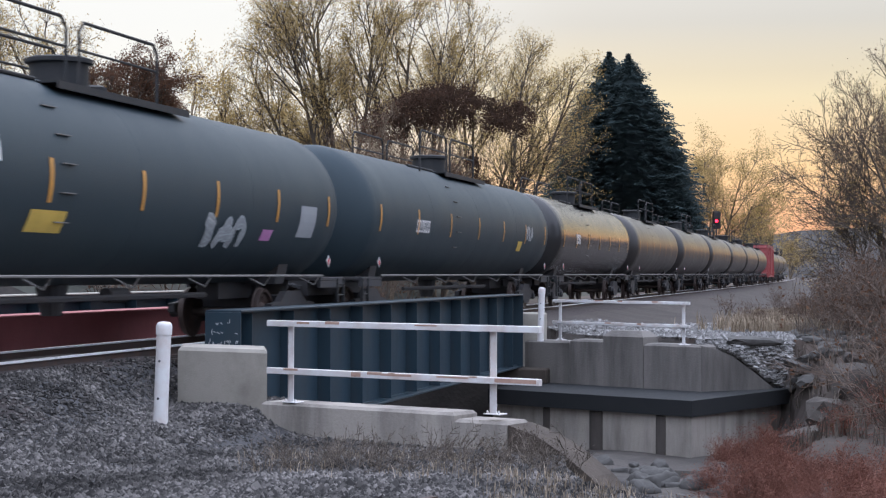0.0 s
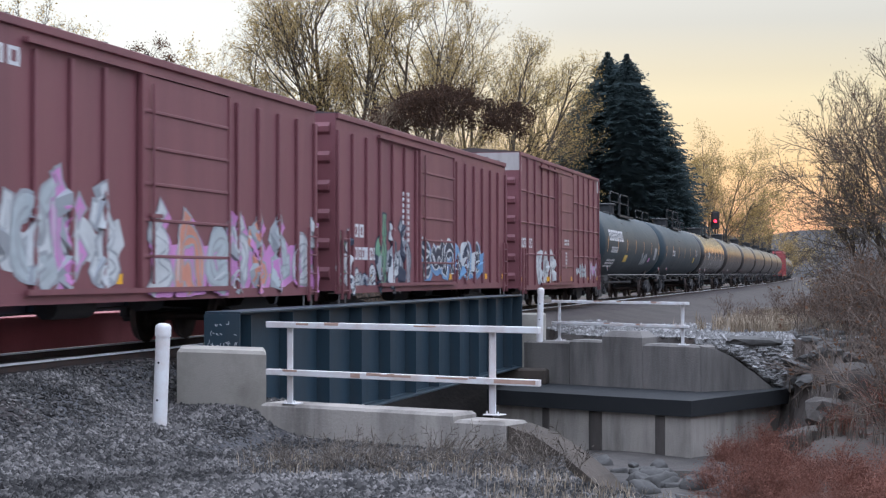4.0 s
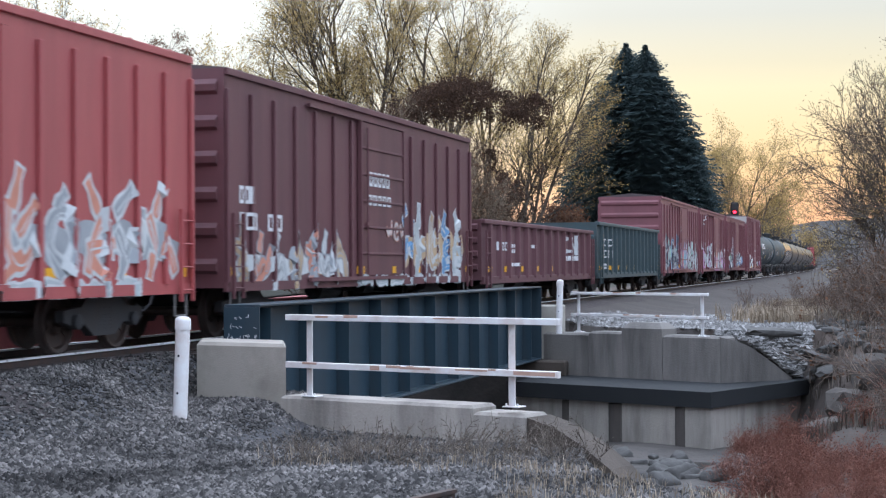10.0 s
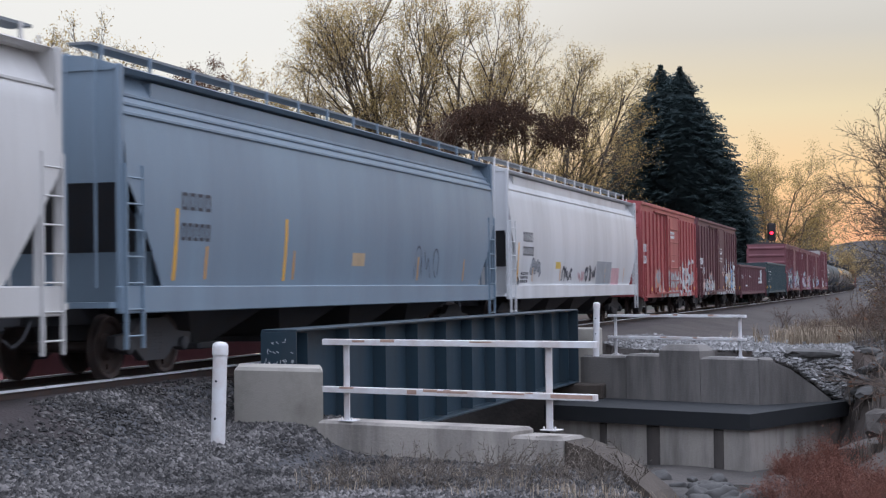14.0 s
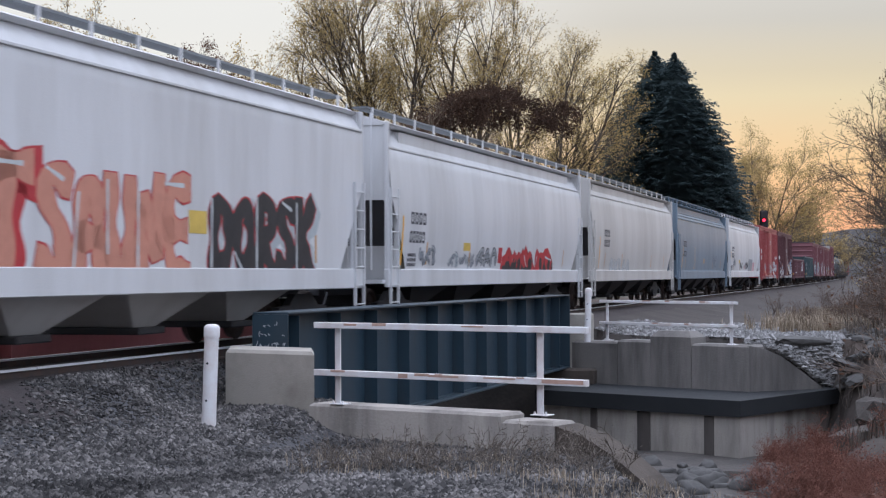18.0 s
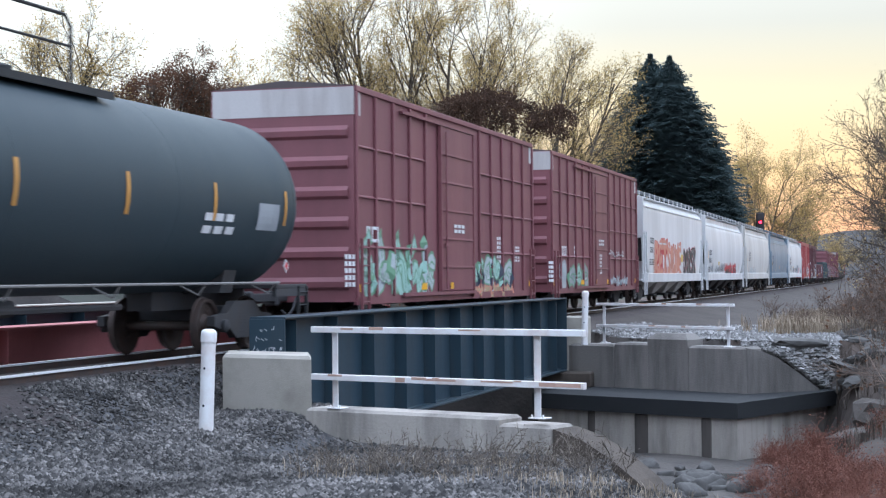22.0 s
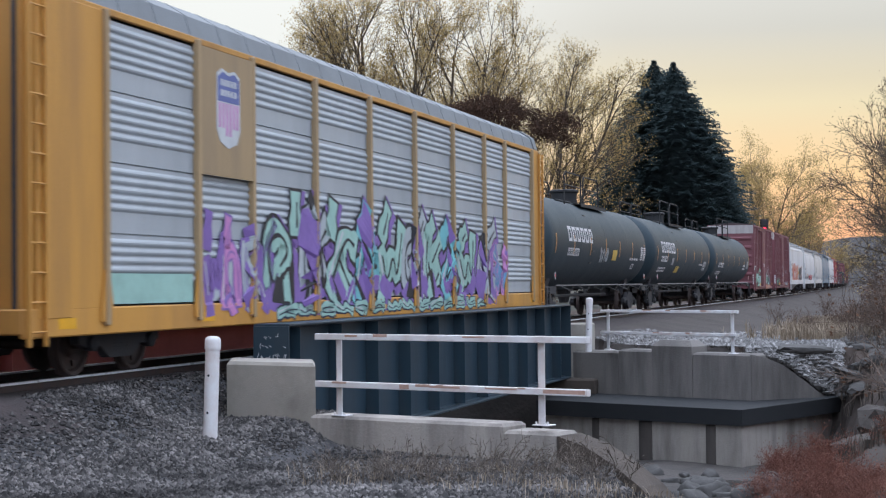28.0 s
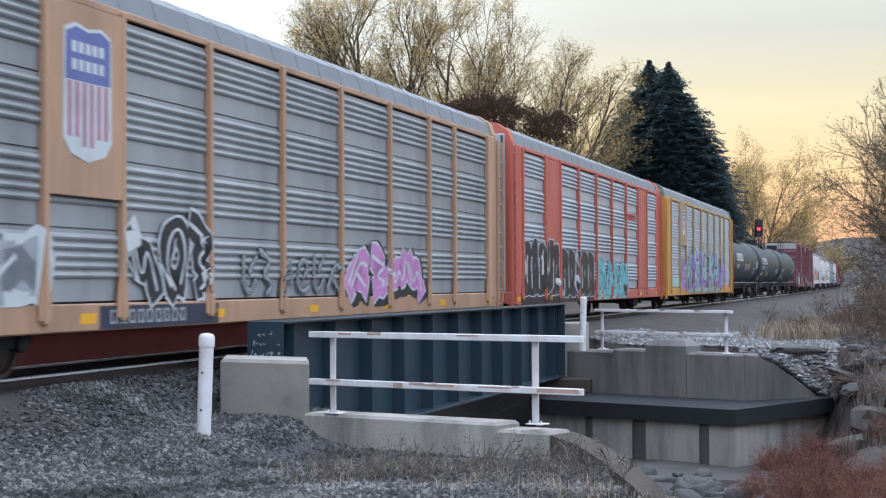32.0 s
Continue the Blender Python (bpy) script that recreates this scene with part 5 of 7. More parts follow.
# loose bent strokes of sprayed pieces, no characters
GLYPHS = [
    [[(0, 0), (0.05, 0.8), (0.4, 1), (0.75, 0.8), (0.8, 0)]], [[(0.8, 0.15), (0.4, 0), (0.05, 0.3), (0.1, 0.8), (0.5, 1), (0.8, 0.7), (0.45, 0.45)]],
    [[(0, 0.9), (0.3, 0.1), (0.5, 0.8), (0.8, 0)]], [[(0.1, 1), (0.05, 0.3), (0.4, 0), (0.75, 0.35)], [(0.4, 0.6), (0.8, 1)]],
    [[(0.4, 0), (0.05, 0.3), (0.1, 0.8), (0.5, 1), (0.8, 0.6), (0.6, 0.1)]], [[(0, 0.1), (0.5, 0.9), (0.85, 0.75)], [(0.3, 0.5), (0.75, 0.1)]],
    [[(0.05, 1), (0.7, 0.75), (0.1, 0.45), (0.8, 0.2), (0.3, 0)]], [[(0.1, 0), (0.2, 0.6), (0.6, 1), (0.7, 0.3)], [(0.1, 0.35), (0.8, 0.45)]],
    [[(0, 0.6), (0.25, 0.1), (0.5, 0.7), (0.7, 0.15), (0.9, 1)]]]
LETTERS = {
    "R": [[(0.05, 0), (0.05, 1), (0.7, 0.95), (0.75, 0.55), (0.1, 0.5), (0.8, 0)]], "E": [[(0.8, 1), (0.05, 1), (0.05, 0), (0.8, 0)], [(0.05, 0.5), (0.65, 0.5)]], "T": [[(0, 1), (0.8, 1)], [(0.4, 1), (0.4, 0)]],
    "S": [[(0.8, 0.9), (0.3, 1), (0.05, 0.75), (0.75, 0.35), (0.5, 0), (0.0, 0.1)]], "A": [[(0, 0), (0.15, 0.85), (0.4, 1), (0.65, 0.85), (0.8, 0)], [(0.15, 0.4), (0.65, 0.4)]], "U": [[(0.05, 1), (0.05, 0.2), (0.4, 0), (0.75, 0.2), (0.75, 1)]],
    "N": [[(0.05, 0), (0.05, 1), (0.75, 0), (0.75, 1)]], "D": [[(0.05, 0), (0.05, 1), (0.6, 0.9), (0.8, 0.5), (0.6, 0.1), (0.05, 0)]], "O": [[(0.4, 0), (0.05, 0.25), (0.05, 0.75), (0.4, 1), (0.75, 0.75), (0.75, 0.25), (0.4, 0)]], "^": [[(0.12, 0), (0.12, 0.7), (0.25, 0.98), (0.55, 0.98), (0.68, 0.7), (0.68, 0)]], "K": [[(0.05, 1), (0.05, 0)], [(0.8, 1), (0.15, 0.5), (0.8, 0)]]}


def rounded(ln):
    """Corners cut twice, as a spray can draws them."""
    for _ in range(2):
        out = [ln[0]]
        for (ax, az), (bx, bz) in zip(ln, ln[1:]):
            out += [(ax * 0.75 + bx * 0.25, az * 0.75 + bz * 0.25), (ax * 0.25 + bx * 0.75, az * 0.25 + bz * 0.75)]
        ln = out + [ln[-1]]
    return ln


def strokes(lines, width, surf, lift, floor=-9.0):
    g = Geo()
    for ln in lines:
        ln = rounded(ln)
        pts = []
        for (ax, az), (bx, bz) in zip(ln, ln[1:]):
            n = max(1, int(math.hypot(bx - ax, bz - az) / 0.09))
            pts += [(ax + (bx - ax) * i / n, az + (bz - az) * i / n) for i in range(n)]
        pts.append(ln[-1])
        L = []
        for i, (x, z) in enumerate(pts):
            a, b = pts[max(i - 1, 0)], pts[min(i + 1, len(pts) - 1)]
            dx, dz = b[0] - a[0], b[1] - a[1]
            l = math.hypot(dx, dz) or 1
            nx, nz = -dz / l, dx / l
            w = width * (0.8 + 0.2 * math.sin(i * 0.9)) / 2
            ex = (dx / l * w * 0.8 * (-1 if i == 0 else 1), dz / l * w * 0.8 * (-1 if i == 0 else 1)) if i in (0, len(pts) - 1) else (0, 0)
            for e in (-1, 1):
                px, pz = x + nx * w * e + ex[0], max(z + nz * w * e + ex[1], floor)
                L.append((px, surf(px, pz) - lift, pz))
        g.add(L, [(2 * i, 2 * i + 1, 2 * i + 3, 2 * i + 2) for i in range(len(pts) - 1)])
    return g


def graffiti(car, x0, x1, z0, z1, surf, fills, edge, seed, n=5, fat=0.30, shade=None, rim=1.42, label="spray-painted graffiti lettering"):
    """Loose shapes in sprayed paint along a side: shadow, outline, fill and highlights."""
    word = n if isinstance(n, str) else None
    n = len(n) if word else n
    r = random.Random(seed)
    floor = z0
    cw = (x1 - x0) / n
    w = cw * fat
    inset = min(w * rim * 0.46, (z1 - z0) * 0.3)
    z0, z1 = z0 + inset, z1 - inset
    letters = []
    for i in range(n):
        gl = LETTERS[word[i]] if word else GLYPHS[(seed + i * 2 + r.randrange(2)) % len(GLYPHS)]
        sk, h = (r.uniform(-0.04, 0.04), r.uniform(0.95, 1.06)) if word else (r.uniform(-0.15, 0.15), r.uniform(0.82, 1.0))
        letters.append([[(x0 + cw * (i + 0.06 + 0.92 * (px + sk * pz)), z0 + (z1 - z0) * (0.04 + 0.92 * h * pz)) for px, pz in ln] for ln in gl])
    dense = not word and len(fills) > 1 and z1 - z0 > 0.7
    if dense:
        # the sprayed ground that ties the shapes together
        k = max(3, int((x1 - x0) / 0.55))
        band = [(x0 + (x1 - x0) * (j + 0.5) / k, z0 + (z1 - z0) * (0.25 + 0.22 * (j % 2) + 0.12 * r.random())) for j in range(k)]
        part("paint_ground", strokes([band], (z1 - z0) * 0.62, surf, 0.0008, floor), SPRAY[shade or fills[-1]], car, "hazy sprayed ground of the graffiti")
    for i, q in enumerate(letters):
        if dense:
            x = q[0][0][0]
            q = q + [[(x + r.uniform(-0.1, 0.3), z1 - 0.1), (x + r.uniform(0.0, 0.5), z1 + r.uniform(0.05, 0.3))], [(x + r.uniform(0, 0.4), z0 + 0.2), (x + r.uniform(-0.2, 0.5), z0 - r.uniform(0.0, 0.12))]]
        root = part("graffiti_letter", strokes(q, w * rim, surf, 0.003, floor), SPRAY[edge], car, label if i == 0 else "")
        if shade:
            part("letter_shadow", strokes([[(x + 0.10, z - 0.09) for x, z in l] for l in q], w * 1.6, surf, 0.0015, floor), SPRAY[shade], root)
        part("letter_fill", strokes(q, w, surf, 0.0045, floor), SPRAY[fills[i % len(fills)]], root)
        if n > 1 and not word:
            part("letter_line", strokes([[(x + w * 0.1, z - 0.02) for x, z in l] for l in q[:2]], w * 0.15, surf, 0.0056, floor), SPRAY[edge], root)
        part("letter_highlight", strokes([[(x - w * 0.2, z + 0.03) for x, z in q[0][:2]]], w * 0.16, surf, 0.006, floor), SPRAY["white"], root)


def boxcar(key, label, length, eave, paint, style, door, spec):
    """style 'ribs': plain posts and a panelled door; 'plus': posts with ledges between them."""
    car = thing("boxcar", label, "boxcar", group="freight cars of the train")
    b = length - 1.35
    h, zb, zt = b / 2, spec.get("zb", 0.97 if style == "ribs" else 0.86), eave
    body = part("body", Geo().box(-h + 0.02, h - 0.02, -W + 0.05, W - 0.05, zb + 0.06, zt - 0.02), paint, car)
    for e in (-1, 1):
        part("side_sheet", Geo().box(-h, h, e * (W - 0.02) - 0.02, e * (W - 0.02) + 0.02, zb, zt), paint, car)
        part("side_sill", Geo().box(-h, h, e * (W + 0.0) - 0.03, e * (W + 0.0) + 0.03, zb - 0.16, zb + 0.0), paint, car)
        part("roof_edge", Geo().box(-h, h, e * (W + 0.02) - 0.03, e * (W + 0.02) + 0.03, zt - 0.09, zt + 0.03, 0.01), spec.get("edge", paint), car)
    d0, d1 = door
    n = spec.get("posts", 16)
    xs = [-h + 0.05 + (b - 0.1) * i / (n - 1) for i in range(n)]
    xs = [x for x in xs if not d0 - 0.15 < x < d1 + 0.15]
    pw, pd = (0.10, 0.065) if style == "ribs" else (0.09, 0.06)
    post = Geo().box(-pw / 2, pw / 2, -pd, 0, zb - 0.02, zt - (0.32 if style == "ribs" else 0.1), 0.012).mesh("side_post", paint)
    for x in xs:
        part("side_post", post, None, car, at=pose(x, -W, 0))
        part("side_post", post, None, car, at=pose(x, W, 0, 0, 0, 180))
    if style == "plus":
        for lv in (0.24, 0.48, 0.72):
            z = zb + (zt - zb) * lv
            for a, c in zip(xs, xs[1:]):
                if c - a < 1.5 * b / (n - 1):
                    part("side_ledge", once(("ledge", round(c - a, 2), paint.name), lambda: Geo().prism([(0, -0.03), (-0.045, -0.02), (-0.045, 0.0), (0, 0.03)], 0.06, c - a - 0.06, "x").mesh("side_ledge", paint)), None, car, at=pose(a, -W, z))

    def surf(x, z):
        if d0 < x < d1:
            return -W - 0.088
        return -W - (pd + 0.002 if any(abs(x - q) < pw / 2 + 0.01 for q in xs) and z < zt - 0.33 else 0.003)

    dmat = spec.get("door_paint", paint)
    dr = part("door", Geo().box(d0, d1, -W - 0.075, -W - 0.03, zb + 0.06, zt - 0.28, 0.008), dmat, car, "sliding steel door")
    for lv in (0.16, 0.33, 0.5, 0.67, 0.84):
        part("door_panel_rib", Geo().box(d0 + 0.08, d1 - 0.08, -W - 0.10, -W - 0.074, zb + (zt - zb - 0.3) * lv - 0.025, zb + (zt - zb - 0.3) * lv + 0.025, 0.008), dmat, dr)
    for a in (d0 - 0.02, d1 - 0.06):
        part("door_edge", Geo().box(a, a + 0.08, -W - 0.105, -W - 0.02, zb + 0.05, zt - 0.27), dmat, dr)
    part("lock_bar", Geo().tube((d0 + 0.32, -W - 0.13, zb + 0.1), (d0 + 0.32, -W - 0.13, zt - 0.4), 0.022, 6).box(d0 + 0.22, d0 + 0.62, -W - 0.15, -W - 0.11, zb + 1.1, zb + 1.16), dmat, dr)
    span = 2 * (d1 - d0)
    part("door_track", Geo().box(max(-h, d0 - span * 0.5), d1 + 0.1, -W - 0.12, -W - 0.06, zb - 0.03, zb + 0.045), dmat, car)
    part("door_track", Geo().box(max(-h, d0 - span * 0.5), d1 + 0.1, -W - 0.10, -W - 0.03, zt - 0.27, zt - 0.20), dmat, car)
    part("roof", Geo().prism([(-W - 0.03, zt + 0.03), (0, zt + 0.17), (W + 0.03, zt + 0.03), (W, zt), (-W, zt)], -h - 0.02, h + 0.02, "x"), spec.get("roof", roof_dark), car, "shallow peaked steel roof")
    for i in range(11):
        part("roof_rib", once(("roof_rib", spec.get("roof", roof_dark).name), lambda: Geo().prism([(-W, 0.035), (0, 0.175), (W, 0.035), (W, 0.06), (0, 0.215), (-W, 0.06)], -0.03, 0.03, "x").mesh("roof_rib", spec.get("roof", roof_dark))), None, car, at=pose(-h + b * (i + 0.5) / 11, 0, zt))
    band = spec.get("end_band")
    for e in (-1, 1):
        en = part("end_wall", Geo().box(e * h - 0.03, e * h + 0.03, -W, W, zb - 0.1, zt + 0.02), paint, car, "corrugated end wall")
        for k in range(6):
            z = zb + 0.25 + (zt - zb - (1.15 if band else 0.55)) * k / 5
            part("end_rib", once(("end_rib", paint.name), lambda: Geo().prism([(0.0, -0.12), (0.06, -0.06), (0.07, 0.05), (0.0, 0.14)], -W + 0.12, W - 0.12, "y").mesh("end_rib", paint)), None, en, at=pose(e * (h + 0.03), 0, z, 0, 0, 0 if e > 0 else 180))
        if band:
            part("white_band", Geo().box(e * (h + 0.034) - 0.006, e * (h + 0.034) + 0.006, -W - 0.004, W + 0.004, zt - 0.55, zt + 0.0).box(e * h - (0.35 if e > 0 else -0.0), e * h + (0.0 if e > 0 else 0.35), -W - 0.012, -W - 0.004, zt - 0.55, zt - 0.09), band_white, en, "weathered white painted band")
        ladder(car, e * (h - 0.36), -W - 0.09, zb - 0.28, zb + 1.15, 4, paint)
        part("stirrup", Geo().path([(e * (h - 0.2), -W, zb - 0.1), (e * (h - 0.2), -W, zb - 0.5), (e * (h - 0.62), -W, zb - 0.5), (e * (h - 0.62), -W, zb - 0.1)], 0.018, 5), grab_steel, car)
    part("brake_wheel", Geo().turned([(-0.02, 0.24), (0.02, 0.24), (0.02, 0.2), (-0.02, 0.2), (-0.02, 0.24)], "x", 16, cap=False).moved(Matrix.Translation((-h - 0.2, 0.6, zb + 1.9))), grab_steel, car)
    running_gear(car, length, b - 4.2, zb)
    brake_gear(car)
    m = spec.get("reflect", 8)
    for i in range(m):
        x = -h + 0.25 + (b - 0.7) * i / (m - 1)
        patch(car, "reflector", reflector, x, x + 0.26, zb + 0.10, zb + 0.25, surf, "yellow reflector")
    for (x, z, w, hh, c, rw) in spec.get("text", ()):
        bars(car, x, z, w, hh, c, lambda a, q: surf(a, q) - 0.001, rows=rw)
    for i, a in enumerate(spec.get("graf", ())):
        graffiti(car, *a[:4], surf, *a[4:])
    return car


def tank_car(key, label, length, paint, spec):
    car = thing("tank_car", label, "tank car", group="freight cars of the train")
    R, zc = spec.get("R", 1.53), spec.get("zc", 2.54)
    h = length / 2 - 0.62
    prof = [(-h + 0.74 * (1 - math.cos(a)), max(R * math.sin(a), 0.02)) for a in (radians(15 * i) for i in range(7))]
    prof += [(x, R) for x in np.linspace(-h + 1.5, h - 1.5, 6)]
    prof += [(-x, r) for x, r in prof[:7][::-1]]
    shell = part("tank_shell", Geo().turned(prof, "x", 48).moved(Matrix.Translation((0, 0, zc))), paint, car, "smooth riveted cylindrical tank", smooth=40)
    for i in range(5):
        x = -h + 0.8 + (2 * h - 1.6) * i / 4
        part("weld_band", Geo().turned([(x - 0.02, R), (x - 0.015, R + 0.002), (x + 0.015, R + 0.002), (x + 0.02, R)], "x", 48, cap=False).moved(Matrix.Translation((0, 0, zc))), paint, shell)

    def surf(x, z):
        return -math.sqrt(max((R + 0.012) ** 2 - (z - zc) ** 2, 0.01))

    # top fittings
    top = zc + R
    c = spec.get("dome", 0.2)
    pl = part("platform", Geo().box(c - 1.9, c + 2.7, -1.0, -0.5, top - 0.16, top - 0.13).box(c - 1.9, c + 2.7, -1.0, -0.97, top - 0.24, top - 0.16), black_iron, car, "dark narrow walkway")
    part("platform", Geo().box(c - 1.9, c + 2.7, 0.5, 1.0, top - 0.16, top - 0.13), black_iron, car, "dark narrow walkway")
    part("manway", Geo().turned([(top - 0.1, 0.46), (top + 0.34, 0.46), (top + 0.36, 0.53), (top + 0.42, 0.53), (top + 0.45, 0.46), (top + 0.47, 0.1)], "z", 20).moved(Matrix.Translation((c, 0, 0))), black_iron, car, "black round valve housing", smooth=40)
    part("valve_bonnet", Geo().turned([(top - 0.1, 0.2), (top + 0.12, 0.2), (top + 0.16, 0.1)], "z", 14).moved(Matrix.Translation((c + 1.2, 0, 0))), black_iron, car)
    for y in (-0.9, 0.9):
        for a, b in ((c - 4.2, c - 1.5), (c - 1.1, c + 1.6)):
            z0, z1 = top - 0.25, top + 0.82
            part("guard_rail", Geo().path([(a, y, z0), (a, y, z1 - 0.15), (a + 0.15, y, z1), (b - 0.15, y, z1), (b, y, z1 - 0.15), (b, y, z0)], 0.026, 6), black_iron, pl, "thin bent-pipe guard rail")
            part("guard_rail", Geo().path([(a, y, z1 - 0.42), (b, y, z1 - 0.42)], 0.02, 6), black_iron, pl)
    part("walkway_edge", Geo().path([(c - 4.4, -0.62, top - 0.10), (c - 1.9, -0.62, top - 0.10)], 0.03), black_iron, car)
    for i in range(5):
        part("step_mark", Geo().box(-2.6, -2.2, surf(0, 1.9 + 0.4 * i) - 0.03, surf(0, 1.9 + 0.4 * i) + 0.02, 1.89 + 0.4 * i, 1.905 + 0.4 * i), grab_steel, car)
    # end platforms and handrails
    for e in (-1, 1):
        part("end_platform", Geo().box(-0.75, 0.75, -1.45, 1.45, 1.06, 1.13, 0.01).box(-0.75, 0.75, -1.45, -1.38, 0.92, 1.06).box(-0.75, 0.75, 1.38, 1.45, 0.92, 1.06), under_steel, car, at=pose(e * (length / 2 - 1.35), 0, 0))
        part("tank_saddle", Geo().prism([(-0.9, 1.0), (0.9, 1.0), (1.0, 1.4), (0.6, 1.12), (-0.6, 1.12), (-1.0, 1.4)], -0.25, 0.25, "x"), under_steel, car, at=pose(e * (length / 2 - 3.0), 0, 0))
        part("stub_sill", Geo().box(-1.9, 1.9, -0.22, 0.22, 0.72, 1.1), under_steel, car, at=pose(e * (length / 2 - 2.5), 0, 0))
        ladder(car, e * (length / 2 - 0.85), -1.45, 0.42, 1.1, 3, black_iron, 0.4)
        part("placard", Geo().prism([(0, -0.12), (0.12, 0), (0, 0.12), (-0.12, 0)], -0.006, 0.006, "y"), SPRAY["white"], car, "diamond placard", at=pose(e * (length / 2 - 1.75), -1.5, 1.45))
        part("placard_mark", Geo().prism([(0, -0.08), (0.08, 0), (0, 0.08), (-0.08, 0)], -0.009, -0.0065, "y"), SPRAY["red"], car, at=pose(e * (length / 2 - 1.75), -1.5, 1.45))
    part("side_handrail", Geo().tube((-length / 2 + 2.0, -1.47, 1.16), (length / 2 - 2.0, -1.47, 1.16), 0.022, 6), grab_steel, car, "long pale handrail")
    for i in range(7):
        x = (-0.5 + i / 6) * (length - 4.4)
        part("handrail_bracket", Geo().path([(x, -1.47, 1.16), (x, -1.35, 0.98), (x, -1.05, 1.12)], 0.016, 5), grab_steel, car)
    part("bottom_outlet", Geo().turned([(0.55, 0.16), (0.7, 0.2), (1.05, 0.26)], "z", 14), under_steel, car)
    part("brake_rigging", Geo().tube((-4.5, -0.6, 0.82), (4.5, -0.6, 0.82), 0.05, 6).tube((1.0, -0.4, 0.85), (1.7, -0.4, 0.85), 0.12, 10), under_steel, car)
    for x in (-length / 2 + 2.6, length / 2 - 2.6):
        truck(car, x)
    for e in (-1, 1):
        part("coupler", Geo().box(-0.62, 0.0, -0.08, 0.08, 0.78, 0.95, 0.02).box(-0.12, 0.1, -0.16, 0.12, 0.70, 1.0, 0.04), under_steel, car, at=pose(e * (length / 2 - 0.08), 0, 0, 0, 0, 0 if e > 0 else 180))
    n = spec.get("strips", 7)
    for i in range(n):
        x = (-0.5 + i / (n - 1)) * (2 * h - 2.4)
        patch(car, "reflector", reflector_dull, x - 0.05, x + 0.05, 2.15, 2.75, surf, "worn yellow reflector strip", nz=5)
    for (x, z, w, hh, c, rw) in spec.get("text", ()):
        bars(car, x, z, w, hh, c, surf, rows=rw)
    for (mat, x0, x1, z0, z1) in spec.get("patch", ()):
        patch(car, "stencil_panel", mat, x0, x1, z0, z1, surf, "painted notice panel", nz=4)
    for a in spec.get("graf", ()):
        graffiti(car, *a[:4], surf, *a[4:])
    return car


